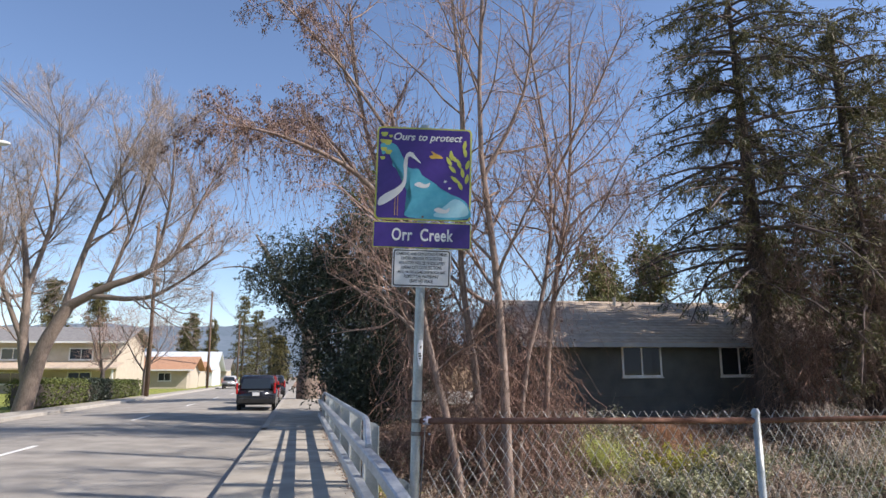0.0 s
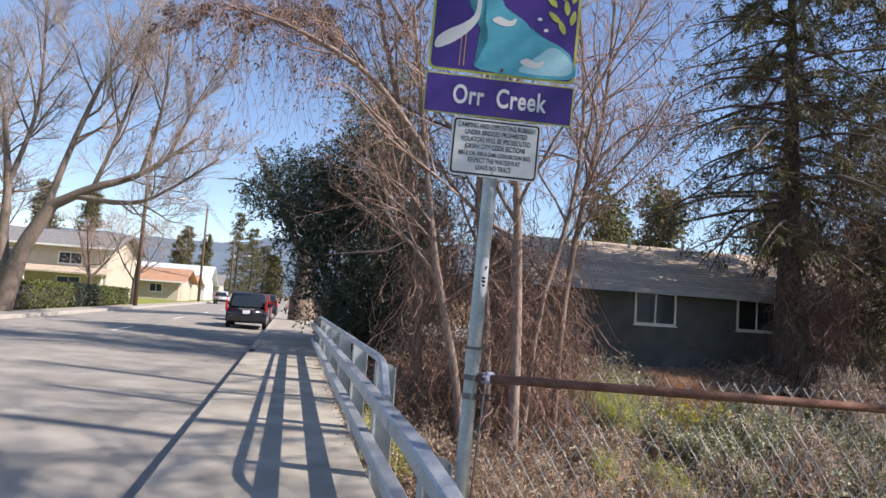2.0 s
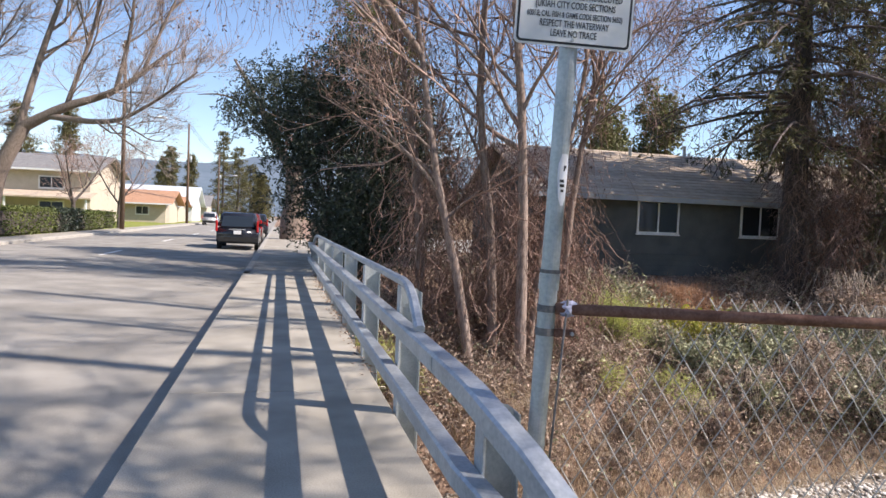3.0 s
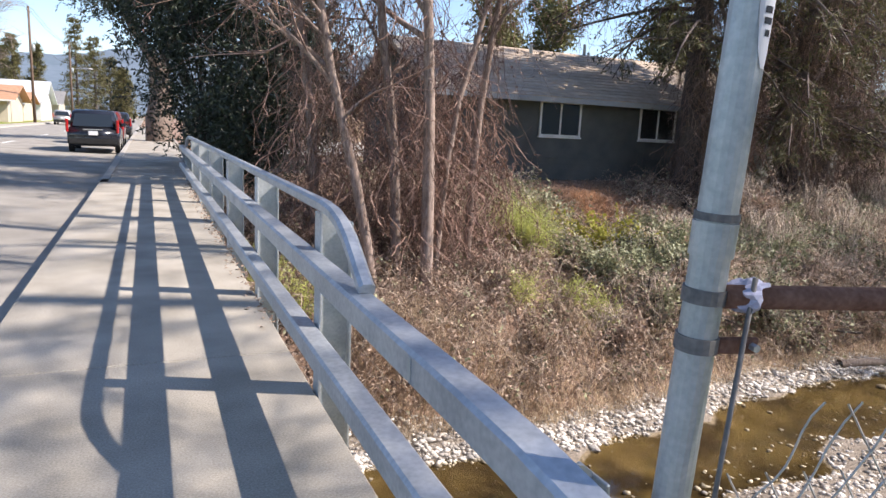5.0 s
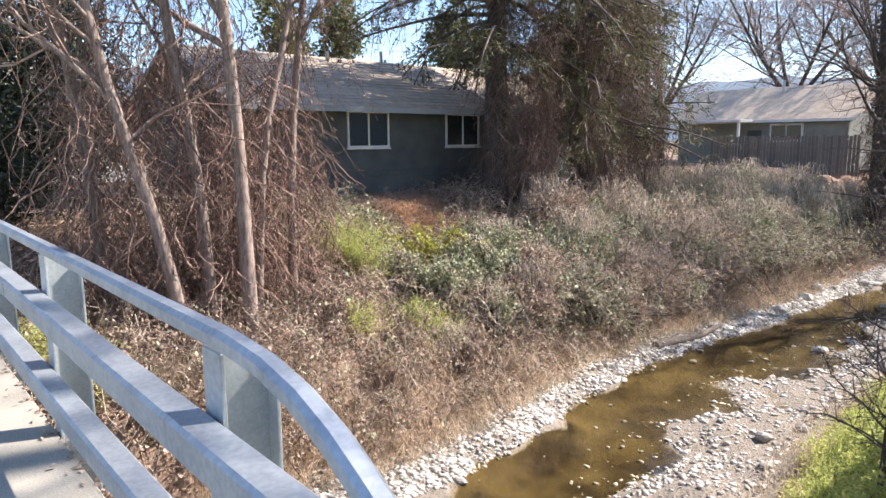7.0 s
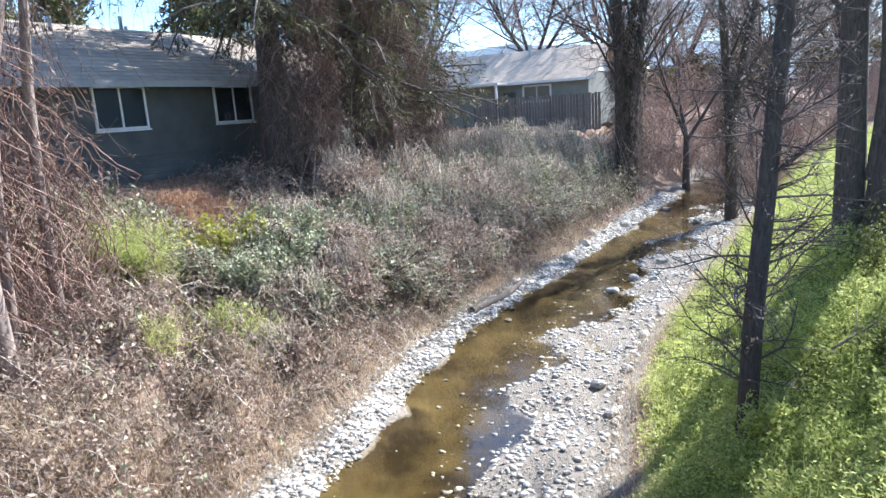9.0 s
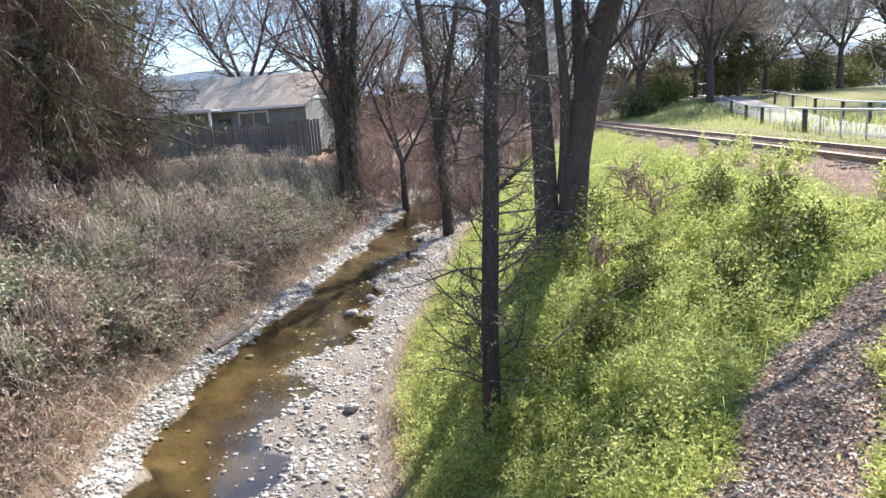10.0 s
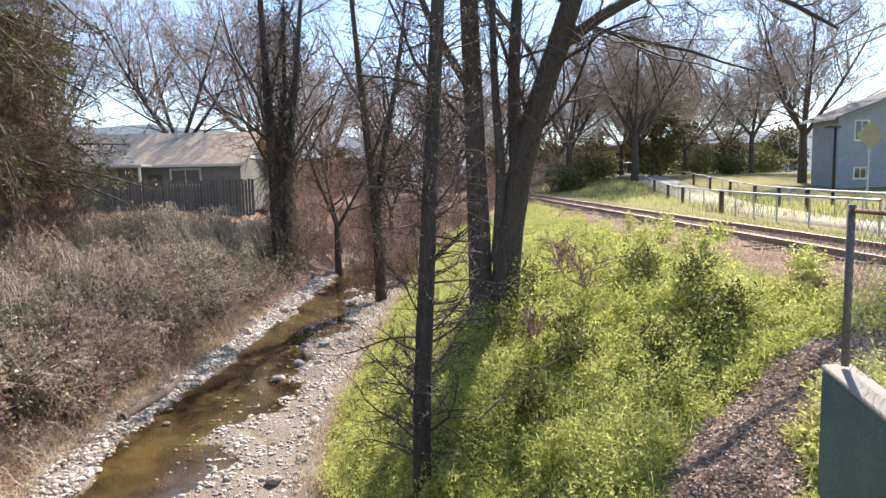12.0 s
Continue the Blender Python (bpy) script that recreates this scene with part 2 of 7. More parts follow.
M_VINE_DARK = material("dark_vines", (0.105, 0.072, 0.057), (0.28, 0.20, 0.16), 3, 0.85, 0.0, fine=25, island=0.4)
M_VINE_RED = material("reddish_vines", (0.17, 0.10, 0.075), (0.42, 0.28, 0.225), 3, 0.85, 0.0, fine=25, island=0.5)
M_DEADLEAF = material("dead_leaves", (0.22, 0.15, 0.108), (0.55, 0.425, 0.335), 4, 0.8, 0.0, fine=25, island=0.45, trans=0.2)
M_EVERGREEN = material("evergreen_leaves", (0.017, 0.027, 0.015), (0.05, 0.066, 0.038), 2, 0.45, 0.0, fine=12, island=0.5, spec=0.5, trans=0.12)
M_OLIVE = material("olive_leaves", (0.10, 0.12, 0.03), (0.19, 0.20, 0.06), 2, 0.6, 0.0, fine=12, island=0.45, trans=0.3)
M_NEEDLE = material("needles", (0.085, 0.095, 0.035), (0.22, 0.215, 0.09), 1.2, 0.6, 0.0, fine=8, island=0.45, trans=0.25)
M_NEEDLE_DARK = material("dark_needles", (0.055, 0.058, 0.026), (0.22, 0.20, 0.095), 1.2, 0.6, 0.0, fine=8, island=0.5, trans=0.15)
M_NEEDLE_FAR = material("far_needles", (0.085, 0.085, 0.035), (0.20, 0.175, 0.07), 0.7, 0.7, 0.0, fine=4, island=0.4, trans=0.2)
M_IVY = material("ivy_leaves", (0.165, 0.185, 0.085), (0.50, 0.49, 0.34), 1.5, 0.6, 0.0, fine=10, island=0.55, spec=0.2, trans=0.15)
M_GRASS = material("bright_grass", (0.36, 0.41, 0.105), (0.68, 0.69, 0.26), 0.7, 0.6, 0.0, fine=5, island=0.35, trans=0.45)
M_STRAW = material("dry_grass", (0.40, 0.30, 0.20), (0.66, 0.54, 0.39), 1.0, 0.8, 0.0, fine=8, island=0.35, trans=0.25)
M_REDGRASS = material("reddish_dead_grass", (0.36, 0.20, 0.115), (0.60, 0.37, 0.22), 1.0, 0.8, 0.0, fine=8, island=0.35, trans=0.2)
M_YELLOW = material("yellow_green_leaves", (0.32, 0.32, 0.05), (0.52, 0.48, 0.12), 1.0, 0.6, 0.0, fine=8, island=0.35, trans=0.3)
M_HEDGE = material("hedge_leaves", (0.06, 0.085, 0.02), (0.15, 0.17, 0.05), 1.0, 0.6, 0.0, fine=8, island=0.4, trans=0.2)
M_GRAVEL = material("river_gravel", (0.30, 0.265, 0.225), (0.74, 0.70, 0.64), 2.5, 0.85, 0.3, fine=60, island=0.55)
M_ROCK = material("river_rock", (0.30, 0.28, 0.25), (0.54, 0.50, 0.45), 5, 0.85, 0.5, fine=40, rand=0.35, dist=0.01)
M_CHIPS = material("wood_chips", (0.34, 0.28, 0.23), (0.62, 0.55, 0.47), 4, 0.85, 0.0, fine=30, island=0.5)
M_PURPLE = material("purple_enamel", (0.052, 0.022, 0.20), (0.068, 0.03, 0.245), 3, 0.35, 0.0, fine=30, spec=0.5)
M_SIGNBLUE = material("turquoise_print", (0.06, 0.37, 0.50), (0.11, 0.45, 0.57), 5, 0.35, 0.0, fine=30, spec=0.5)
M_SIGNLIGHT = material("pale_blue_print", (0.30, 0.60, 0.70), (0.42, 0.70, 0.78), 5, 0.35, 0.0, fine=30, spec=0.5)
M_SIGNYEL = material("yellow_green_print", (0.46, 0.50, 0.08), (0.58, 0.60, 0.12), 5, 0.35, 0.0, fine=30, spec=0.5)
M_SIGNORANGE = material("gold_print", (0.62, 0.36, 0.05), (0.70, 0.44, 0.08), 5, 0.35, 0.0, fine=30, spec=0.5)
M_SIGNWHITE = material("white_print", (0.72, 0.72, 0.72), (0.80, 0.80, 0.79), 5, 0.35, 0.0, fine=30, spec=0.5)
M_SIGNBLACK = material("black_print", (0.012, 0.012, 0.014), (0.02, 0.02, 0.022), 5, 0.4, 0.0, fine=30, spec=0.5)
M_SIGNBACK = material("bare_aluminium", (0.50, 0.51, 0.52), (0.60, 0.61, 0.62), 5, 0.4, 0.0, metal=0.8, fine=30)
M_CARDARK = material("black_car_paint", (0.012, 0.014, 0.02), (0.018, 0.02, 0.028), 2, 0.18, 0.0, fine=10, spec=0.6)
M_CARRED = material("dark_red_car_paint", (0.11, 0.02, 0.018), (0.14, 0.026, 0.022), 2, 0.2, 0.0, fine=10, spec=0.6)
M_CARSILVER = material("silver_car_paint", (0.50, 0.50, 0.48), (0.58, 0.58, 0.56), 2, 0.25, 0.0, metal=0.4, fine=10, spec=0.6)
M_RUBBER = material("tyre_rubber", (0.015, 0.015, 0.015), (0.03, 0.03, 0.03), 10, 0.8, 0.2, fine=60)
M_RED = material("red_lens", (0.35, 0.01, 0.01), (0.45, 0.02, 0.02), 6, 0.2, 0.0, fine=30, spec=0.6)
M_STICKER = material("sticker_vinyl", (0.62, 0.64, 0.68), (0.72, 0.74, 0.78), 8, 0.5, 0.0, fine=40)
M_TENSION = material("dull_steel_bar", (0.12, 0.12, 0.12), (0.22, 0.21, 0.20), 15, 0.7, 0.1, metal=0.3, fine=60)
M_RAG = material("lavender_rag", (0.30, 0.31, 0.42), (0.44, 0.45, 0.56), 25, 0.9, 0.4, fine=120, dist=0.004)
M_YELLOWSIGN = material("faded_yellow_sign", (0.30, 0.27, 0.19), (0.38, 0.34, 0.24), 4, 0.5, 0.0, fine=30)


def glass_material():
    mat = bpy.data.materials.new("window_glass")
    mat.use_nodes = True
    b = mat.node_tree.nodes["Principled BSDF"]
    b.inputs["Base Color"].default_value = (0.02, 0.026, 0.03, 1)
    b.inputs["Roughness"].default_value = 0.04
    b.inputs["Specular IOR Level"].default_value = 0.8
    return mat


M_GLASS = glass_material()


def water_material():
    mat = bpy.data.materials.new("creek_water")
    mat.use_nodes = True
    nt = mat.node_tree
    n, l = nt.nodes, nt.links
    n.remove(n["Principled BSDF"])
    co = n.new("ShaderNodeTexCoord")
    no = n.new("ShaderNodeTexNoise")
    no.inputs["Scale"].default_value, no.inputs["Detail"].default_value = 5.0, 3.0
    l.new(co.outputs["Object"], no.inputs["Vector"])
    bp = n.new("ShaderNodeBump")
    bp.inputs["Strength"].default_value, bp.inputs["Distance"].default_value = 0.10, 0.02
    l.new(no.outputs["Fac"], bp.inputs["Height"])
    fr = n.new("ShaderNodeFresnel")
    fr.inputs["IOR"].default_value = 1.75
    l.new(bp.outputs["Normal"], fr.inputs["Normal"])
    tr, gl, mx = n.new("ShaderNodeBsdfTransparent"), n.new("ShaderNodeBsdfGlossy"), n.new("ShaderNodeMixShader")
    tr.inputs["Color"].default_value = (0.97, 0.93, 0.80, 1)
    gl.inputs["Roughness"].default_value = 0.02
    l.new(bp.outputs["Normal"], gl.inputs["Normal"])
    l.new(fr.outputs["Fac"], mx.inputs["Fac"])
    l.new(tr.outputs["BSDF"], mx.inputs[1])
    l.new(gl.outputs["BSDF"], mx.inputs[2])
    l.new(mx.outputs["Shader"], n["Material Output"].inputs["Surface"])
    return mat


M_WATER = water_material()


def ground_material():
    """Earth whose cover follows the zones kept in the mesh: red grass, green grass, blue gravel, alpha litter."""
    mat = bpy.data.materials.new("earth")
    mat.use_nodes = True
    nt = mat.node_tree
    n, l = nt.nodes, nt.links
    b = n["Principled BSDF"]
    co = n.new("ShaderNodeTexCoord")
    na, nb, nc = (n.new("ShaderNodeTexNoise") for _ in range(3))
    for node, s, d in ((na, 0.9, 8), (nb, 14, 6), (nc, 60, 3)):
        node.inputs["Scale"].default_value, node.inputs["Detail"].default_value = s, d
        l.new(co.outputs["Object"], node.inputs["Vector"])
    vo = n.new("ShaderNodeTexVoronoi")
    vo.inputs["Scale"].default_value = 16
    l.new(co.outputs["Object"], vo.inputs["Vector"])
    zone = n.new("ShaderNodeVertexColor")
    zone.layer_name = "zone"
    sep = n.new("ShaderNodeSeparateColor")
    l.new(zone.outputs["Color"], sep.inputs["Color"])

    def two(a, c, fac):
        m = n.new("ShaderNodeMix")
        m.data_type = "RGBA"
        for key, v in (("A", a), ("B", c)):
            if isinstance(v, tuple):
                m.inputs[key].default_value = (*v, 1)
            else:
                l.new(v, m.inputs[key])
        l.new(fac, m.inputs["Factor"])
        return m.outputs["Result"]

    def sharp(value, lo, hi):
        r = n.new("ShaderNodeMapRange")
        r.inputs["From Min"].default_value, r.inputs["From Max"].default_value = lo, hi
        l.new(value, r.inputs["Value"])
        return r.outputs["Result"]

    def edge(channel):
        ad = n.new("ShaderNodeMath")
        ad.operation = "MULTIPLY_ADD"
        l.new(nb.outputs["Fac"], ad.inputs[0])
        ad.inputs[1].default_value = 0.7
        l.new(channel, ad.inputs[2])
        return sharp(ad.outputs[0], 0.72, 0.92)

    mixed = sharp(nb.outputs["Fac"], 0.35, 0.65)
    dirt = two((0.19, 0.12, 0.085), (0.40, 0.28, 0.205), mixed)
    grass = two((0.14, 0.17, 0.035), (0.32, 0.34, 0.09), mixed)
    gravel = two((0.12, 0.095, 0.07), (0.31, 0.265, 0.215), sharp(vo.outputs["Distance"], 0.1, 0.5))
    bed = two((0.034, 0.022, 0.008), (0.125, 0.088, 0.032), sharp(na.outputs["Fac"], 0.38, 0.62))
    c = two(dirt, grass, edge(sep.outputs["Red"]))
    c = two(c, gravel, edge(sep.outputs["Green"]))
    c = two(c, bed, edge(sep.outputs["Blue"]))
    l.new(c, b.inputs["Base Color"])
    b.inputs["Roughness"].default_value = 0.95
    b.inputs["Specular IOR Level"].default_value = 0.15
    bp = n.new("ShaderNodeBump")
    bp.inputs["Strength"].default_value, bp.inputs["Distance"].default_value = 0.6, 0.05
    ad = n.new("ShaderNodeMath")
    ad.operation = "ADD"
    l.new(nb.outputs["Fac"], ad.inputs[0])
    l.new(nc.outputs["Fac"], ad.inputs[1])
    l.new(ad.outputs[0], bp.inputs["Height"])
    l.new(bp.outputs["Normal"], b.inputs["Normal"])
    return mat


M_EARTH = ground_material()

# ---- ground, road, bridge ----
PROFILE = np.array([(-400, -0.3), (-5, -0.3), (0.3, -0.38), (1.2, -0.6), (4.0, -1.4), (6.4, -2.1), (8.05, -3.35), (9.3, -4.3), (9.8, -4.42), (10.6, -4.50), (11.3, -4.585), (12.0, -4.655), (12.9, -4.74), (13.6, -4.82), (14.3, -4.7),
                    (14.8, -4.5), (15.4, -4.35), (16.2, -3.7), (17.5, -2.5), (18.6, -2.0), (20.0, -1.6), (21.8, -0.55), (23.0, -0.2), (400, -0.2)])


def smooth(a, b, x):
    t = np.clip((np.asarray(x, float) - a) / (b - a), 0, 1)
    return t * t * (3 - 2 * t)


def meander(x):
    return 0.55 * np.exp(-((x - 16) / 6.0) ** 2) - 0.9 * smooth(22, 45, x) - 0.5 * np.exp(-((x - 8) / 3.6) ** 2)


def lumps(x, y):
    return 0.07 * np.sin(1.7 * x + 0.6 * y) * np.sin(1.3 * y - 0.4 * x) + 0.05 * np.sin(3.1 * x - 1.1) * np.sin(2.7 * y + 0.8)


def height(x, y):
    """Height of the ground."""
    x, y = np.asarray(x, float), np.asarray(y, float)
    yy = y - meander(x)
    yn = yy + np.where(yy > 15.0, 1.6 * (1 - smooth(2.5, 8.5, x)) * smooth(15.0, 16.5, yy), 0)
    z = np.interp(yn, PROFILE[:, 0], PROFILE[:, 1])
    z = z + lumps(x, y) * (1 - smooth(20, 24, yy)) * smooth(-3, 1, yy) * np.where((yy > 9.6) & (yy < 15), 0.25, 1.0)
    bar = smooth(9.9, 10.6, yy) * (1 - smooth(14.6, 15.3, yy))
    z = z + bar * (0.10 * np.sin(1.05 * x + 0.4) * np.sin(1.7 * y + 0.5 * x) + 0.045 * np.sin(3.7 * x + 1.0) * np.sin(4.3 * y))
    mound = smooth(15.6, 16.6, yy) * (1 - smooth(20.5, 22, yy)) * smooth(5, 8, x)
    z = z + mound * (0.42 * np.sin(1.9 * x + 0.8 * np.sin(1.3 * y)) * np.sin(2.2 * y + 0.7) + 0.22 * np.sin(4.3 * x - 1.2 * y) * np.sin(3.9 * y + x))
    shelf = (1 - smooth(1.6, 4.2, x)) * (1 - smooth(3.6, 4.3, y))
    z = z * (1 - shelf) - 0.1 * shelf
    z = np.where(x > 48, z * (1 - smooth(48, 75, x)) - 0.3 * smooth(48, 75, x), z)
    z = z + 1.7 * smooth(34, 92, x) * smooth(5, 13, -y)
    west = 1 - smooth(-13, -10.5, x)
    z = z * (1 - west) - 0.02 * west
    road = smooth(-11.2, -10.6, x) * (1 - smooth(0.5, 1.0, x)) * (1 - smooth(4.8, 5.3, y) * (1 - smooth(18.6, 19.2, y)))
    return z * (1 - road) + np.minimum(z, -0.42) * road


def axis_points(lo, hi, step, far, grow_by=1.35):
    near = np.arange(lo, hi + step / 2, step)
    out, d = [], step
    p = hi
    while p < far:
        d *= grow_by
        p += d
        out.append(p)
    inn, d, p = [], step, lo
    while p > -far:
        d *= grow_by
        p -= d
        inn.append(p)
    return np.concatenate([inn[::-1], near, out])


gx, gy = axis_points(-0.2, 46, 0.28, 1500), axis_points(-5, 25, 0.22, 1500)
GX, GY = np.meshgrid(gx, gy, indexing="ij")
GZ = height(GX, GY)
gi = np.arange(GX.size).reshape(GX.shape)
ground_me = np_mesh("ground", np.stack([GX, GY, GZ], -1).reshape(-1, 3), [np.stack([gi[:-1, :-1], gi[1:, :-1], gi[1:, 1:], gi[:-1, 1:]], -1).reshape(-1, 4)], True)


TRAIL = np.array([(2.5, 0.9), (6.0, 1.1), (8.4, 1.7), (8.95, 2.4), (8.45, 3.3), (7.75, 4.15), (6.7, 4.82), (5.8, 5.35), (4.6, 6.0), (3.2, 7.0)])


def trail_off(x, y):
    """Distance from the chip trail's middle line."""
    x, y = np.asarray(x, float), np.asarray(y, float)
    best = np.full(x.shape, 1e9)
    for a, b in zip(TRAIL, TRAIL[1:]):
        d = b - a
        t = np.clip(((x - a[0]) * d[0] + (y - a[1]) * d[1]) / (d @ d), 0, 1)
        best = np.minimum(best, np.hypot(x - a[0] - t * d[0], y - a[1] - t * d[1]))
    return best


YY = GY - meander(GX)
south = (1 - smooth(9.0, 9.8, YY)) * smooth(1.0, 3.0, GX)
trail = np.exp(-(trail_off(GX, GY) / 0.7) ** 4) * (GX > 1)
grass_zone = np.clip(south * (1 - trail) * (1 - 0.9 * np.exp(-((GY + 0.9) / 2.4) ** 4)), 0, 1)
grass_zone = np.where((GX < -11), 0.9, grass_zone)
grass_zone = np.where((GX > 48), 0.2, grass_zone)
grass_zone = np.where((GX > 1) & (GY < -4), 0.5, grass_zone)
gravel_zone = np.clip(smooth(9.5, 9.9, YY) * (1 - smooth(15.2, 15.5, YY)), 0, 1) * (GX > -12) * (GX < 60)
gravel_zone = np.maximum(gravel_zone, 0.3 * np.exp(-((GY + 1.32) / 1.5) ** 4) * (GX > 0.6))
bed_zone = np.clip(smooth(10.2, 10.6, YY) * (1 - smooth(14.6, 15.0, YY)) * (1 - smooth(-4.66, -4.60, GZ)), 0, 1) * (GX > -12) * (GX < 60)
layer = ground_me.color_attributes.new("zone", "FLOAT_COLOR", "POINT")
layer.data.foreach_set("color", np.stack([grass_zone, gravel_zone, bed_zone, np.ones_like(GX)], -1).astype(np.float32).ravel())
tagged(link("ground", ground_me, M_EARTH), "brown earth banks with grass, litter and gravel", "ground", kind="structure")

wx = np.arange(-11, 60.1, 0.5)
wl = 10.3 + meander(wx)
wr = 15.1 + meander(wx)
wv = np.concatenate([np.stack([wx, wl, np.full_like(wx, -4.615)], -1), np.stack([wx, wr, np.full_like(wx, -4.615)], -1)])
n_w = len(wx)
wi = np.arange(n_w - 1)
creek_water = tagged(link("creek_water", np_mesh("creek_water", wv, [np.stack([wi, wi + 1, wi + 1 + n_w, wi + n_w], -1)]), M_WATER), "shallow clear brown creek water over gravel", "water", kind="structure")
creek_water.visible_shadow = False

# road slab with the bridge deck, and the far street
road = link("road", bm_mesh("road", prism_bm([(-10.5, -0.55), (-0.95, -0.55), (-0.95, -0.22), (-2.0, -0.18), (-5.7, -0.08), (-9.4, -0.13), (-10.5, -0.14)], "y", -60, 400)), M_ASPHALT)
tagged(road, "worn grey asphalt road crossing the bridge", "road", kind="structure")
# worn paint dashes on the road's middle
for i, y in enumerate(range(14, 120, 12)):
    part("lane_dash", box_bm(-5.8, -5.68, y, y + 3.0, -0.079, -0.075), M_WHITE, road, "worn white lane dash")
side_walk = tagged(new("pavement"), "pale concrete bridge footway with cast slabs", "pavement", kind="structure")
y = -8.0
while y < 18.5:
    part("slab", box_bm(-0.97, 0.70, y + 0.003, y + 3.997, -0.5, 0.0, 0.01), M_CONCRETE, side_walk)
    y += 4.0
y = 19.2
while y < 90:
    part("kerb_stone", box_bm(-0.99, -0.803, y + 0.004, y + 2.996, -0.5, 0.0, 0.018, seg=2), M_KERB, side_walk)
    y += 3.0
far_walk = tagged(link("pavement_far", bm_mesh("pavement_far", box_bm(-0.80, 1.5, 19.2, 90, -0.5, -0.012)), M_CONCRETE), "sandy concrete footpath beyond the bridge", "pavement", kind="structure")
left_kerb = tagged(new("kerb_left"), "low concrete kerb and footpath across the road", "kerb", kind="structure")
y = 0.0
while y < 160:
    part("kerb_stone", box_bm(-10.72, -10.5, y + 0.006, y + 3.994, -0.5, 0.0, 0.02), M_KERB, left_kerb)
    part("slab", box_bm(-12.0, -10.725, y + 0.006, y + 3.994, -0.3, 0.0, 0.006), M_CONCRETE, left_kerb)
    y += 4.0
# abutments and edge beam under the footway
abut = tagged(new("bridge_wall"), "concrete bridge abutments and edge beam", "bridge", kind="structure")
part("abutment", box_bm(-11, 0.72, 4.9, 5.6, -5.2, -0.51), M_KERB, abut)
part("abutment", box_bm(-11, 0.72, 18.4, 19.1, -5.2, -0.51), M_KERB, abut)
part("edge_beam", box_bm(0.5, 0.695, 5.0, 18.9, -0.95, -0.505), M_KERB, abut)

# wing wall under the wire fence
wing = tagged(new("wing_wall"), "teal painted concrete retaining wall with worn top", "wall", kind="structure")


def wing_strip(out, z0, z1):
    """A strip along the fence from the bridge past the line post to the end post, out to each side, its top sloping."""
    line = [(0.74, 5.04), (3.26, 4.26), (6.12, 4.11)]
    lift = [-1.15, -0.75, -0.28]
    bm = bmesh.new()
    rings = [[bm.verts.new((x + 0.08 * (i == 2), y + o, h + lift[i] if up else z0)) for o, up, h in ((out[0], 0, 0), (out[1], 0, 0), (out[1], 1, z1), (out[0], 1, z1))] for i, (x, y) in enumerate(line)]
    if z0 > -1:
        for r, h in zip(rings, lift):
            r[0].co.z, r[1].co.z = h + z0, h + z0
    for a, b in zip(rings, rings[1:]):
        for k in range(4):
            bm.faces.new((a[k], a[(k + 1) % 4], b[(k + 1) % 4], b[k]))
    bm.faces.new(rings[0][::-1])
    bm.faces.new(rings[-1])
    bmesh.ops.recalc_face_normals(bm, faces=bm.faces[:])
    bmesh.ops.bevel(bm, geom=bm.edges[:], offset=0.012, segments=1, affect="EDGES")
    return bm


part("wall_body", wing_strip((-0.12, 0.14), -3.2, -0.05), M_TEAL, wing)
part("wall_cap", wing_strip((-0.13, 0.152), -0.046, 0.0), M_KERB, wing, "bare concrete coping")

# ---- bridge railing ----
def sweep_box(points, width, depth, name_m=8, bevel=0.012):
    """A box beam (width across, depth up) drawn along points."""
    bm = bmesh.new()
    pts = [Vector(p) for p in points]
    rings = []
    hw, hd, b = width / 2, depth / 2, bevel
    outline = [(-hw + b, -hd), (hw - b, -hd), (hw, -hd + b), (hw, hd - b), (hw - b, hd), (-hw + b, hd), (-hw, hd - b), (-hw, -hd + b)]
    for i, p in enumerate(pts):
        t = (pts[min(i + 1, len(pts) - 1)] - pts[max(i - 1, 0)]).normalized()
        s = Vector((t.y, -t.x, 0))
        s = s.normalized() if s.length > 1e-6 else Vector((1, 0, 0))
        u = s.cross(t)
        rings.append([bm.verts.new(p + s * a + u * c) for a, c in outline])
    for r0, r1 in zip(rings, rings[1:]):
        for i in range(8):
            bm.faces.new((r0[i], r0[(i + 1) % 8], r1[(i + 1) % 8], r1[i]))
    bm.faces.new(rings[0][::-1])
    bm.faces.new(rings[-1])
    bmesh.ops.recalc_face_normals(bm, faces=bm.faces[:])
    return bm


railing = thing("bridge_railing", "galvanised steel bridge railing with three box beams", "railing", (0.62, 5.0, 0))


def local(points, o=(0.62, 5.0, 0)):
    return [(p[0] - o[0], p[1] - o[1], p[2] - o[2]) for p in points]


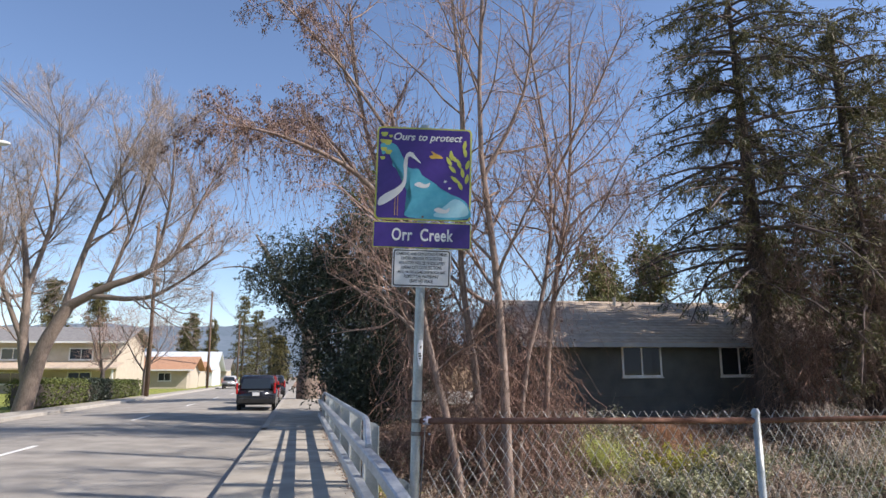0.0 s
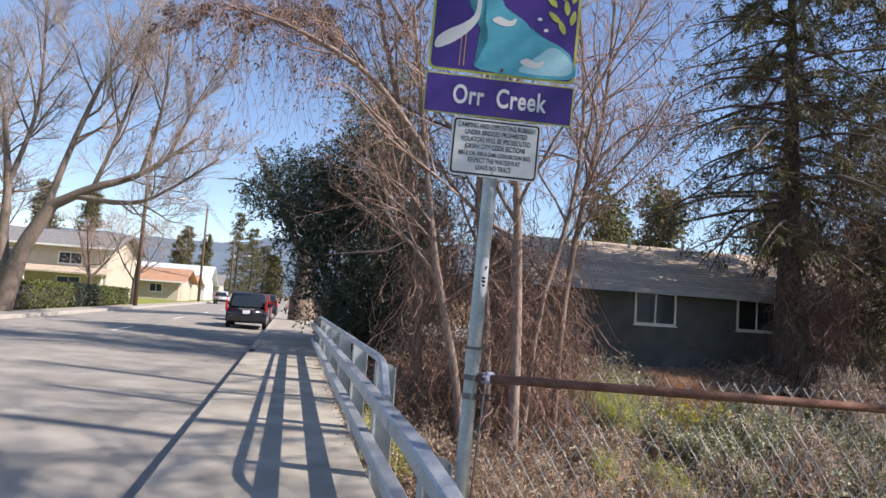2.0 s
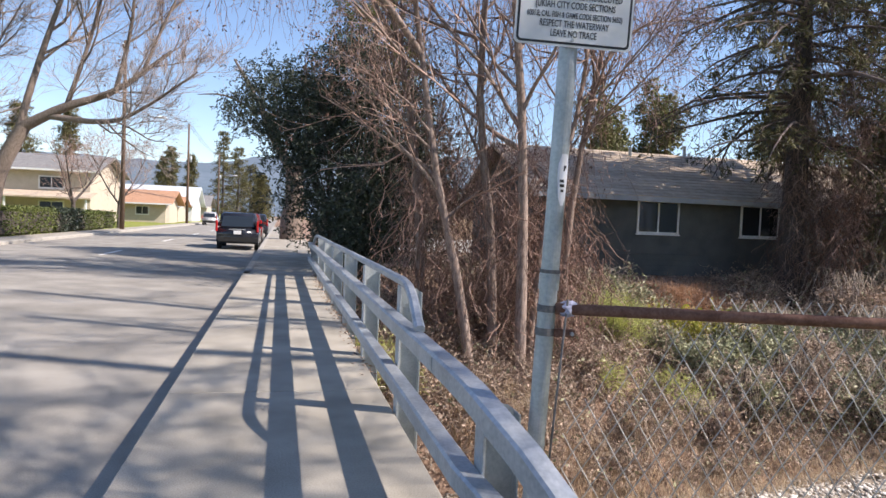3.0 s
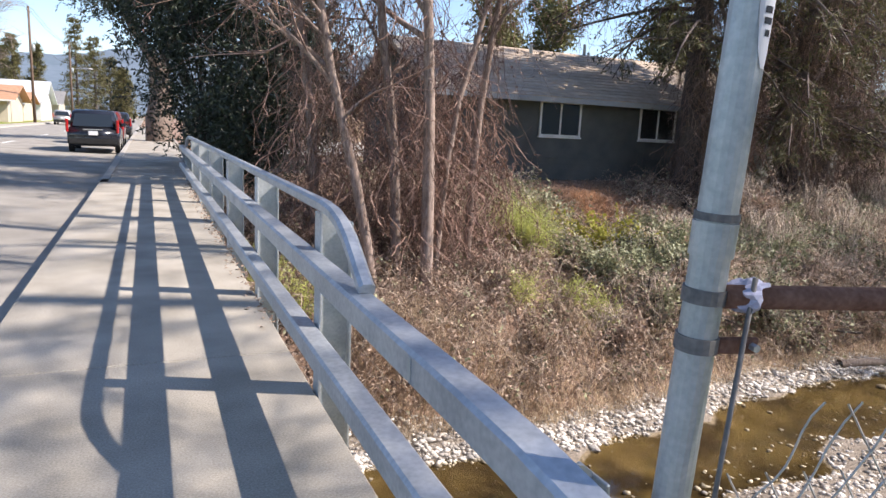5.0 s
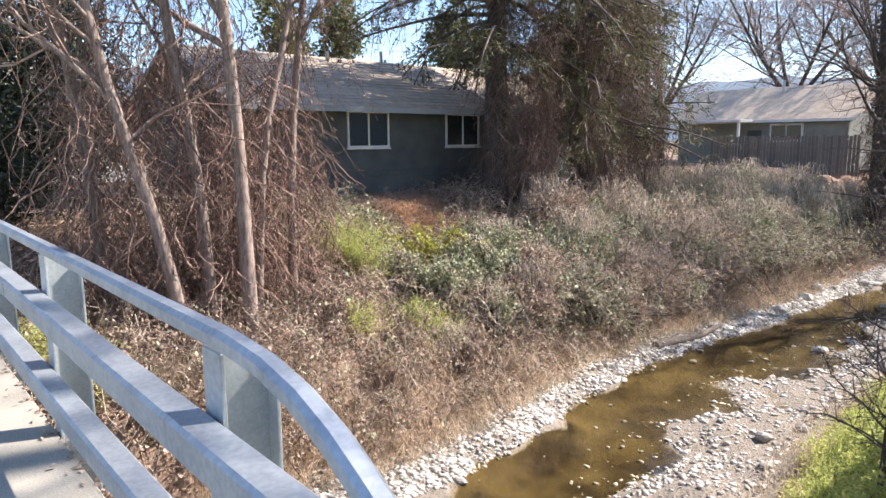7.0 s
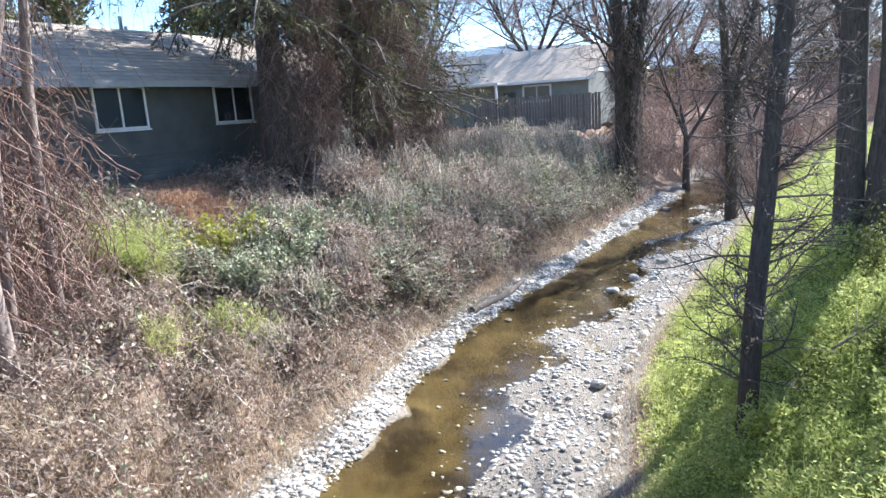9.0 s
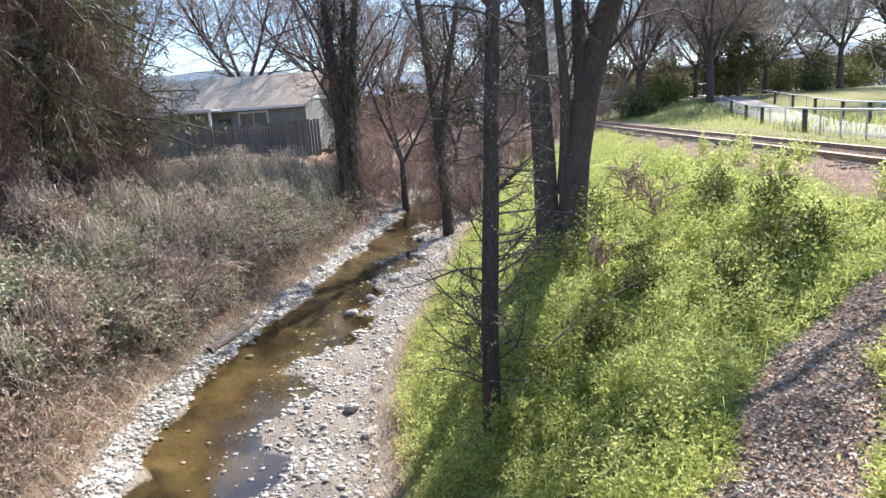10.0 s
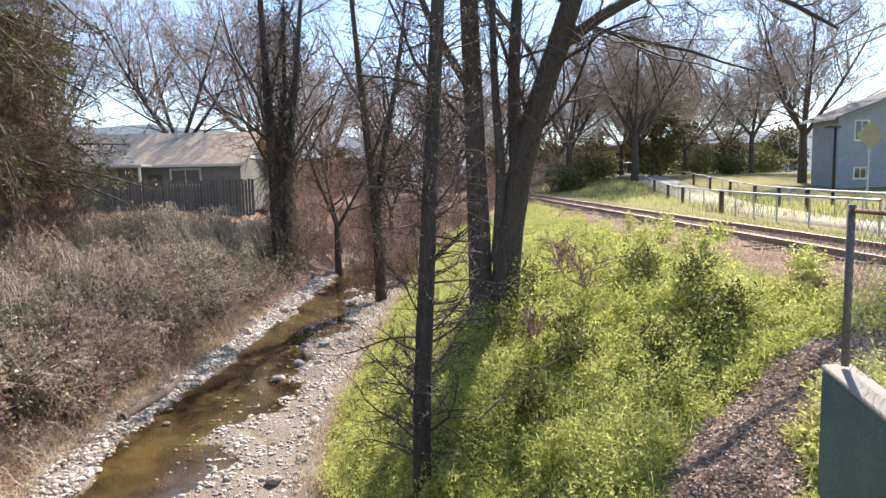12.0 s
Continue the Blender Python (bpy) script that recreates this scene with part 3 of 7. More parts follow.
RX, RT = 0.648, 0.708
top_line = [(RX + 0.022, 6.40, 0.765), (RX + 0.024, 6.47, 0.80), (RX + 0.03, 6.58, 0.855), (RX + 0.038, 6.70, 0.905), (RX + 0.046, 6.84, 0.945), (RX + 0.054, 7.0, 0.97), (RT, 7.2, 0.98)] + [(RT, y, 0.98) for y in np.linspace(8, 18.2, 12)] + [(RT - 0.01, 18.5, 0.965), (RX + 0.035, 18.75, 0.90), (RX + 0.025, 18.95, 0.78)]
mid_line = [(RX + 0.25, 4.30, 0.16), (RX + 0.20, 4.40, 0.32), (RX + 0.14, 4.55, 0.46), (RX + 0.08, 4.75, 0.57), (RX + 0.03, 4.98, 0.645), (RX + 0.01, 5.2, 0.685), (RX, 5.45, 0.70)] + [(RX, y, 0.70) for y in np.linspace(6.2, 20.4, 14)] + [(RX + 0.05, 20.9, 0.62), (RX + 0.14, 21.3, 0.42), (RX + 0.2, 21.5, 0.2)]
low_line = [(RX + 0.24, 4.36, 0.06), (RX + 0.15, 4.60, 0.18), (RX + 0.06, 4.9, 0.265), (RX, 5.3, 0.305)] + [(RX, y, 0.31) for y in np.linspace(6.2, 20.4, 14)] + [(RX + 0.07, 21.0, 0.24), (RX + 0.16, 21.4, 0.1)]
part("top_rail", sweep_box(local(top_line), 0.062, 0.058, bevel=0.014), M_GALV, railing)
part("middle_rail", sweep_box(local(mid_line), 0.105, 0.105), M_GALV, railing)
part("bottom_rail", sweep_box(local(low_line), 0.105, 0.105), M_GALV, railing)
for i in range(8):
    y = 5.25 + 2.085 * i
    hi = 0.64 if i in (0, 7) else 0.93
    holder = part("post", prism_bm([(0.096, -0.62), (0.238, -0.62), (0.238, hi - 0.035), (0.215, hi - 0.015), (0.096, hi + 0.015)], "y", y - 5.0 - 0.006, y - 5.0 + 0.006), M_GALV_DULL, railing)
    part("flange", box_bm(0.083, 0.0955, y - 5.0 - 0.06, y - 5.0 + 0.06, -0.62, hi + 0.005, 0.003), M_GALV, holder)
    part("flange", box_bm(0.2385, 0.250, y - 5.0 - 0.06, y - 5.0 + 0.06, -0.62, hi - 0.04, 0.003), M_GALV_DULL, holder)
    for z in (0.31, 0.70):
        part("bolt", cyl_bm((0.096, y - 4.965, z - 0.075), (0.135, y - 4.965, z - 0.075), 0.016, seg=6), M_GALV_DULL, holder)
# splice lines of the beams
for y in (5.75, 9.9, 14.1):
    part("splice_plate", box_bm(-0.0275, -0.0250, y - 5.0 - 0.012, y - 5.0 + 0.012, 0.665, 0.735), M_GALV_DULL, railing)

# ---- sign post ----
SIGN = pose(0.858, 5.04, -0.025, 0, 0, -9.0)
sign_post = thing("sign_post", "tall galvanised pole carrying three creek signs", "sign post")
sign_post.matrix_basis = SIGN @ pose(0, 0, 0, 1.6, 1.7, 0)
pole = part("pole", cyl_bm((0, 0.0, -1.9), (0, 0.0, 3.45), 0.036, seg=20), M_GALV_DULL, sign_post, smooth=False)
for z, h, mt, lb in ((1.252, 0.014, M_TENSION, "dark steel strap"), (1.185, 0.064, M_GALV_DULL, ""), (1.097, 0.028, M_TENSION, "dark steel strap"), (1.003, 0.03, M_TENSION, "dark steel strap")):
    part("band", cyl_bm((0, 0, z), (0, 0, z + h), 0.0405, seg=20), mt, pole, lb)
part("rusty_clamp", box_bm(0.028, 0.115, -0.030, -0.018, 1.002, 1.034, 0.003), M_RUST, pole, "rusty brown clamp")
part("clamp_bolt", cyl_bm((0.10, -0.045, 1.018), (0.10, 0.0, 1.018), 0.008, seg=6), M_GALV, pole)


def plate_bm(x0, x1, z0, z1, y0, y1, r=0.02, seg=4):
    pts = []
    for cx, cz, a0 in ((x1 - r, z1 - r, 0), (x0 + r, z1 - r, 90), (x0 + r, z0 + r, 180), (x1 - r, z0 + r, 270)):
        for k in range(seg + 1):
            a = radians(a0 + 90 * k / seg)
            pts.append((cx + r * math.cos(a), cz + r * math.sin(a)))
    return prism_bm(pts, "y", y0, y1)


def blob_bm(outline, y0, y1, scale, ox, oz, m=0):
    """A flat printed shape from a smooth closed outline in unit coordinates."""
    pts = np.array(outline, float)
    if m:
        closed = np.concatenate([pts[-1:], pts, pts[:2]])
        t = np.arange(len(pts) * m) / m + 1
        i = t.astype(int)
        w = (t - i)[:, None]
        i3 = np.minimum(i + 2, len(closed) - 1)
        p0, p1, p2, p3 = closed[i - 1], closed[i], closed[i + 1], closed[i3]
        pts = 0.5 * (2 * p1 + (p2 - p0) * w + (2 * p0 - 5 * p1 + 4 * p2 - p3) * w ** 2 + (3 * p1 - p0 - 3 * p2 + p3) * w ** 3)
    bm = bmesh.new()
    vs = [bm.verts.new((ox + u * scale, y0, oz + v * scale)) for u, v in pts]
    f = bm.faces.new(vs)
    bmesh.ops.triangulate(bm, faces=[f])
    return bm


def words(name, text, size, x, y, z, material_, parent, shear=0.0, xs=1.0, bold=0.0, label="", space=1.0, width=None):
    """A line of lettering centred at x, a mesh for each word; width: the length of the whole line."""
    cu = bpy.data.curves.new(name, "FONT")
    cu.body, cu.size, cu.align_x, cu.shear, cu.offset, cu.space_character = text, size, "CENTER", shear, bold, space
    cu.extrude = 0.0006
    tmp = bpy.data.objects.new(name, cu)
    scene.collection.objects.link(tmp)
    me = bpy.data.meshes.new_from_object(tmp.evaluated_get(bpy.context.evaluated_depsgraph_get()))
    bpy.data.objects.remove(tmp)
    co = np.empty(len(me.vertices) * 3, np.float32)
    me.vertices.foreach_get("co", co)
    co = co.reshape(-1, 3)
    if width:
        xs = width / max(float(np.ptp(co[:, 0])), 1e-4)
    upright = co[:, 0] - shear * co[:, 1]
    order = np.sort(np.unique(np.round(np.concatenate([np.linspace(upright[list(p.vertices)].min(), upright[list(p.vertices)].max(), 6) for p in me.polygons]), 5)))
    gaps = np.diff(order)
    n = len(text.split())
    cuts = np.sort(order[np.argsort(gaps)[len(gaps) - n + 1:]]) if n > 1 else np.array([])
    bins = [[] for _ in range(n)]
    for p in me.polygons:
        bins[int(np.searchsorted(cuts, upright[list(p.vertices)].mean()))].append(list(p.vertices))
    m = Matrix.Translation((x, y, z)) @ Matrix.Rotation(radians(90), 4, "X") @ Matrix.Diagonal((xs, 1, 1, 1))
    for polys in bins:
        used = sorted({v for p in polys for v in p})
        at = {v: k for k, v in enumerate(used)}
        piece = bpy.data.meshes.new(name)
        piece.from_pydata([m @ Vector(co[v].tolist()) for v in used], [], [[at[v] for v in p] for p in polys])
        link(name, piece, material_, parent, label)
    bpy.data.meshes.remove(me)


# main panel: x -0.375..0.375, z 2.665..3.42
S, Z0, FY = 0.762, 2.655, -0.045
panel = part("picture_panel", plate_bm(-0.381, 0.381, Z0, Z0 + S, FY, FY + 0.003, 0.035), M_SIGNYEL, sign_post, "square purple sign with a white heron over a blue creek")
part("panel_face", plate_bm(-0.368, 0.368, Z0 + 0.013, Z0 + S - 0.013, FY - 0.0015, FY, 0.028), M_PURPLE, panel)
OX, OZ = -0.368, Z0 + 0.013
SC = 0.736
creek = [(0.02, 0.80), (0.05, 0.70), (0.10, 0.73), (0.155, 0.66), (0.165, 0.57), (0.26, 0.53), (0.27, 0.40), (0.36, 0.34), (0.38, 0.22), (0.335, 0.12), (0.35, 0.012), (0.97, 0.012), (0.985, 0.16), (0.90, 0.24), (0.72, 0.31), (0.62, 0.40), (0.50, 0.46), (0.44, 0.55), (0.34, 0.56), (0.26, 0.68), (0.21, 0.79), (0.13, 0.84), (0.05, 0.83)]
part("creek_print", blob_bm(creek, FY - 0.0024, 0, SC, OX, OZ, 4), M_SIGNBLUE, panel, "turquoise creek shape")
part("creek_light", blob_bm([(0.62, 0.03), (0.96, 0.04), (0.975, 0.15), (0.85, 0.23), (0.74, 0.15)], FY - 0.0030, 0, SC, OX, OZ, 4), M_SIGNLIGHT, panel)
bird = [(0.015, 0.145), (0.03, 0.21), (0.10, 0.27), (0.19, 0.32), (0.265, 0.385), (0.285, 0.47), (0.278, 0.58), (0.29, 0.68), (0.325, 0.735), (0.37, 0.735), (0.40, 0.70), (0.47, 0.61), (0.385, 0.665), (0.345, 0.69), (0.315, 0.655), (0.305, 0.57), (0.315, 0.46), (0.305, 0.37), (0.25, 0.28), (0.15, 0.19), (0.05, 0.135)]
part("bird_print", blob_bm(bird, FY - 0.0036, 0, SC, OX, OZ, 3), M_SIGNWHITE, panel, "white heron outline")
for x in (0.195, 0.225):
    part("leg_print", box_bm(OX + SC * x, OX + SC * x + 0.004, FY - 0.0034, FY - 0.003, OZ + 0.02, OZ + 0.19), M_SIGNORANGE, panel)
for fx, fz, s in ((0.40, 0.375, 1.0), (0.62, 0.10, 0.95)):
    part("fish_print", blob_bm([(fx, fz), (fx + 0.05, fz + 0.03), (fx + 0.12, fz + 0.005), (fx + 0.17, fz + 0.03), (fx + 0.155, fz - 0.02), (fx + 0.10, fz - 0.035), (fx + 0.04, fz - 0.025)], FY - 0.0036, 0, SC, OX, OZ, 3), M_SIGNWHITE, panel)
part("dragonfly_print", blob_bm([(0.55, 0.70), (0.60, 0.715), (0.565, 0.76), (0.635, 0.725), (0.69, 0.70), (0.70, 0.675), (0.63, 0.675), (0.58, 0.67)], FY - 0.0036, 0, SC, OX, OZ, 2), M_SIGNORANGE, panel)
g = np.random.default_rng(3)
for lx, lz, a in ((0.93, 0.78, 80), (0.955, 0.70, 100), (0.86, 0.64, 130), (0.80, 0.60, 120), (0.90, 0.57, 110), (0.96, 0.56, 75), (0.85, 0.52, 135), (0.93, 0.47, 100), (0.88, 0.41, 140), (0.96, 0.40, 80), (0.92, 0.33, 115), (0.80, 0.66, 95)):
    c, s_ = math.cos(radians(a)), math.sin(radians(a))
    o = [(0, 0), (0.05, 0.022), (0.115, 0), (0.05, -0.022)]
    part("leaf_print", blob_bm([(lx + u * c - v * s_, lz + u * s_ + v * c) for u, v in o], FY - 0.0036, 0, SC, OX, OZ, 3), M_SIGNYEL, panel)
for lx, lz, r in ((0.06, 0.93, 0.035), (0.10, 0.84, 0.04), (0.05, 0.85, 0.03), (0.11, 0.73, 0.035), (0.06, 0.76, 0.03), (0.05, 0.66, 0.025), (0.13, 0.91, 0.02)):
    o = [(lx + r * math.cos(t) * (1 + 0.3 * math.sin(3 * t)), lz + r * math.sin(t) * (1 + 0.3 * math.cos(2 * t))) for t in np.linspace(0, 2 * math.pi, 12)[:-1]]
    part("leaf_print", blob_bm(o, FY - 0.0036, 0, SC, OX, OZ, 2), M_SIGNYEL, panel)
for lx, lz in ((0.735, 0.42), (0.785, 0.345)):
    o = [(lx + 0.018 * math.cos(t), lz + 0.013 * math.sin(t)) for t in np.linspace(0, 2 * math.pi, 9)[:-1]]
    part("berry_print", blob_bm(o, FY - 0.0036, 0, SC, OX, OZ, 1), M_SIGNWHITE, panel)
words("lettered_word", "Ours to protect", 0.084, 0.02, FY - 0.003, Z0 + 0.655, M_SIGNWHITE, panel, 0.25, bold=0.0016, label="white slanted lettering")
part("bolt", cyl_bm((0, FY - 0.008, Z0 + 0.03), (0, FY, Z0 + 0.03), 0.009, seg=6), M_RUST, panel)
part("panel_back", plate_bm(-0.378, 0.378, Z0 + 0.003, Z0 + S - 0.003, FY + 0.0032, FY + 0.0045, 0.035), M_SIGNBACK, panel)
name_panel = part("name_panel", plate_bm(-0.385, 0.385, 2.432, 2.640, FY, FY + 0.003, 0.004), M_SIGNYEL, sign_post, "purple sign naming the creek")
part("panel_face", plate_bm(-0.378, 0.378, 2.439, 2.633, FY - 0.0015, FY, 0.004), M_PURPLE, name_panel)
words("lettered_word", "Orr  Creek", 0.135, 0.0, FY - 0.003, 2.493, M_SIGNWHITE, name_panel, xs=0.70, bold=0.0030, label="white lettering", space=1.08)
for z in (2.455, 2.615):
    part("bolt", cyl_bm((0, FY - 0.008, z), (0, FY, z), 0.008, seg=6), M_RUST, name_panel)
notice = part("notice_panel", plate_bm(-0.225, 0.232, 2.125, 2.425, FY, FY + 0.003, 0.02), M_SIGNWHITE, sign_post, "small white notice with black border and text")
bm = plate_bm(-0.217, 0.224, 2.133, 2.417, FY - 0.0012, FY - 0.0004, 0.018)
part("notice_border", bm, M_SIGNBLACK, notice)
part("notice_face", plate_bm(-0.208, 0.215, 2.142, 2.408, FY - 0.0024, FY - 0.0014, 0.012), M_SIGNWHITE, notice)
for i, (text, w) in enumerate((("CAMPING AND DEPOSITING RUBBISH", 0.395), ("UNDER BRIDGES PROHIBITED", 0.32), ("VIOLATORS WILL BE PROSECUTED", 0.36), ("(UKIAH CITY CODE SECTIONS", 0.31), ("6001.E; CAL. FISH & GAME CODE SECTION 5652)", 0.37), ("RESPECT THE WATERWAY", 0.27), ("LEAVE NO TRACE", 0.18))):
    words("lettered_word", text, 0.036 if i != 4 else 0.03, 0.0035, FY - 0.0032, 2.374 - 0.0355 * i, M_SIGNBLACK, notice, bold=0.0003, width=w)
part("bolt", cyl_bm((0, FY - 0.008, 2.15), (0, FY, 2.15), 0.007, seg=6), M_GALV, notice)
# torn sticker wrapped on the pole
bm = bmesh.new()
st = []
for j, (z, half) in enumerate(((1.52, 10), (1.55, 28), (1.62, 42), (1.68, 40), (1.72, 22))):
    row = [bm.verts.new((0.0372 * math.cos(radians(a)), 0.0372 * math.sin(radians(a)), z)) for a in np.linspace(-65 - half, -65 + half, 7)]
    st.append(row)
for a, b in zip(st, st[1:]):
    for i in range(6):
        bm.faces.new((a[i], a[i + 1], b[i + 1], b[i]))
sticker = part("sticker", bm, M_STICKER, pole, "torn white sticker with dark scribble")
for z, a, w in ((1.665, -60, 10), (1.655, -66, 6), (1.61, -75, 14), (1.592, -72, 16), (1.572, -70, 10)):
    bm = bmesh.new()
    r = [[bm.verts.new((0.0378 * math.cos(radians(b)), 0.0378 * math.sin(radians(b)), zz)) for b in np.linspace(a - w, a + w, 5)] for zz in (z, z + 0.011)]
    for i in range(4):
        bm.faces.new((r[0][i], r[0][i + 1], r[1][i + 1], r[1][i]))
    part("print_bar", bm, M_SIGNBLACK, sticker)

# ---- chain-link fence on the wing wall ----
fence = thing("wire_fence", "rusty-topped chain-link fence with sagging wire mesh", "fence")
FA, FB, FC = Vector((0.93, 4.98, 0)), Vector((3.26, 4.26, 0)), Vector((6.09, 4.11, 0))
ZB, ZT = -0.74, 1.085
part("top_rail", cyl_bm(FA + Vector((-0.02, 0.0, ZT)), FB + Vector((0, 0, ZT)), 0.023, seg=10), M_RUST, fence, "rust-brown pipe", True)
part("top_rail", cyl_bm(FB + Vector((0, 0, ZT)), FC + Vector((0, 0, ZT)), 0.02, seg=10), M_RUST, fence, "rust-brown pipe", True)
post = part("corner_post", cyl_bm(FB + Vector((0, 0, ZB)), FB + Vector((0, 0, ZT + 0.05)), 0.027, seg=14), M_GALV_DULL, fence, "", True)
part("cap", cyl_bm(FB + Vector((0, 0, ZT + 0.051)), FB + Vector((0, 0, ZT + 0.085)), 0.036, 0.018, seg=14), M_GALV, post)
part("end_post", cyl_bm(FC + Vector((0, 0, -0.27)), FC + Vector((0, 0, ZT + 0.05)), 0.032, seg=12), M_TENSION, fence, "", True)
part("tension_bar", cyl_bm(FA + Vector((-0.05, -0.03, 0.2)), FA + Vector((0.02, -0.03, ZT + 0.04)), 0.005, seg=6), M_TENSION, fence, "", True)
bm = bmesh.new()
bmesh.ops.create_icosphere(bm, subdivisions=3, radius=1)
for v in bm.verts:
    d = v.co.normalized()
    k = 1 + 0.35 * noise.noise(d * 2.2) + 0.22 * noise.noise(d * 6.0 + Vector((3, 0, 0)))
    v.co = FA + Vector((0.035, -0.005, ZT)) + Vector((d.x * 0.048 * k, d.y * 0.034 * k, d.z * 0.032 * k))
part("rag_knot", bm, M_RAG, fence, "crumpled lavender rag tied round the joint")


def wire_mesh(a, b, z0, z1, sag_from, g):
    """Diamond wires woven between a and b; the top edge hangs down before sag_from (0 to 1)."""
    L = (b - a).length
    step = 0.082
    d = np.array(((b - a) / L)[:])
    nrm = np.array([-d[1], d[0], 0])
    wires = []
    cols = int(L / step)
    def top(u):
        return z1 - (0.45 * np.clip(1 - u / max(sag_from, 1e-3), 0, 1) ** 0.8 if sag_from else 0)
    for c in range(-24, cols + 24):
        for sgn in (1, -1):
            m = 13
            zz = np.linspace(z0, z1 + 0.07, m)
            s = c * step + sgn * (zz - z0) * 0.62 + 0.006 * np.sin(zz * 80)
            keep = (s > 0) & (s < L)
            if keep.sum() < 3:
                continue
            s, zz = s[keep], zz[keep]
            ok = zz < top(s / L) + 0.075
            if ok.sum() < 2:
                continue
            s, zz = s[ok], zz[ok]
            s2, z2 = np.interp(np.linspace(0, 1, 10), np.linspace(0, 1, len(s)), s), np.interp(np.linspace(0, 1, 10), np.linspace(0, 1, len(zz)), zz)
            off = 0.012 * np.sin(np.linspace(0, 9, 10) * sgn) + 0.03 * np.sin(s2 * 2.1) * (z1 - z2)
            wires.append(np.array(a[:])[None] + d[None] * s2[:, None] + nrm[None] * off[:, None] + np.array([0, 0, 1.0])[None] * z2[:, None])
    P = np.stack(wires)
    return tubes(P, np.full(P.shape[:2], 0.0027), 3)


g = np.random.default_rng(11)
V, F = wire_mesh(FA, FB, -0.55, ZT, 0.22, g)
link("wire_mesh", np_mesh("wire_mesh", V, [F]), M_WIRE, fence, "slack diamond wire mesh")
V, F = wire_mesh(FB, FC, -0.3, ZT, 0, g)
link("wire_mesh", np_mesh("wire_mesh", V, [F]), M_WIRE, fence, "diamond wire mesh")

# ---- vegetation ----
def limb_set(lines, radii, m=9):
    """Hand-placed limbs: polylines through given points, tapering between the two radii given for each."""
    P = np.stack([curve_points(l, m) for l in lines])
    R = np.stack([np.linspace(a, b, m) for a, b in radii])
    return P, R


def plant(name, label, category, base, trunk_groups, crown_groups=(), trunk_mat=None, crown_mat=None, extra=(), crown_name="crown", group=""):
    """A tree or shrub: an empty at its base with a trunk mesh, a crown mesh and further meshes (name, verts, faces, material, label)."""
    ob = thing(name, label, category, base, group)
    o = np.array(base)
    if trunk_groups:
        V, F = stack(trunk_groups)
        link("trunk", np_mesh("trunk", V - o, [F], True), trunk_mat, ob)
    if crown_groups:
        V, F = stack(crown_groups)
        link(crown_name, np_mesh(crown_name, V - o, [F]), crown_mat, ob, "bare twigs")
    for nm, V, F, mt, lb in extra:
        link(nm, np_mesh(nm, V - o, [F]), mt, ob, lb)
    return ob


def tips(P, n, g, lo=0.3, hi=1.0):
    """n places on limbs P and the limb's direction there."""
    k = g.integers(0, len(P), n)
    f = g.uniform(lo, hi, n) * (P.shape[1] - 1.001)
    i = f.astype(int)
    w = (f - i)[:, None]
    return P[k, i] * (1 - w) + P[k, i + 1] * w, unit(P[k, i + 1] - P[k, i])


def hanging(starts, lengths, g, m=8, wob=0.05, sway=0.15):
    """Strands that hang from their starts, wavering."""
    n = len(starts)
    step = (lengths / (m - 1))[:, None]
    D = np.concatenate([g.normal(size=(n, 2)) * sway, -np.ones((n, 1))], 1)
    pts = [starts]
    for _ in range(m - 1):
        D = unit(D + np.concatenate([g.normal(size=(n, 2)) * wob * 4, -0.25 * np.ones((n, 1))], 1))
        pts.append(pts[-1] + D * step)
    return np.stack(pts, 1)


def on_ground(P, clear=0.0):
    P[..., 2] = np.maximum(P[..., 2], height(P[..., 0], P[..., 1]) + clear)
    return P


# street tree across the road, wide bare crown
g = np.random.default_rng(21)
B = (-12.2, 34.1, 0.0)
main, mr = limb_set([
    [(-12.2, 34.1, -0.2), (-11.9, 34.1, 1.4), (-11.5, 34.0, 2.9), (-10.6, 33.9, 4.7)],
    [(-12.0, 34.1, 0.9), (-12.5, 34.3, 3.0), (-12.6, 34.4, 5.5), (-13.2, 34.6, 9.0)],
    [(-10.6, 33.9, 4.7), (-8.9, 33.5, 5.6), (-7.0, 33.4, 6.4), (-4.8, 33.2, 8.2)],
    [(-11.0, 34.0, 3.9), (-10.2, 34.3, 7.5), (-9.2, 34.5, 11.0), (-8.2, 34.8, 14.0)],
    [(-9.8, 33.7, 5.2), (-7.4, 33.0, 5.0), (-5.9, 32.5, 5.5), (-3.6, 32.0, 7.2)],
    [(-7.0, 33.4, 6.4), (-6.4, 33.4, 9.5), (-6.3, 33.2, 13.0)],
    [(-8.9, 33.5, 5.6), (-8.0, 33.8, 9.0), (-7.2, 34.2, 13.5)],
    [(-12.5, 34.3, 3.0), (-13.8, 34.0, 6.5), (-15.2, 34.0, 11.5)],
    [(-12.6, 34.4, 5.5), (-11.9, 34.8, 9.5), (-12.2, 35.0, 14.5)],
    [(-6.0, 33.3, 7.1), (-4.9, 33.4, 10.0), (-3.7, 33.2, 12.5)]],
    [(0.44, 0.27), (0.30, 0.09), (0.24, 0.07), (0.17, 0.04), (0.15, 0.03), (0.11, 0.03), (0.11, 0.03), (0.14, 0.03), (0.13, 0.03), (0.08, 0.02)])
c1, r1 = grow(main[1:], mr[1:], 9, (0.35, 0.65), (20, 55), g, 0.5, 0.12, 7, 0.25, rmin=0.018)
c2, r2 = grow(c1, r1, 7, (0.4, 0.75), (20, 50), g, 0.4, 0.14, 6, 0.15, rmin=0.011)
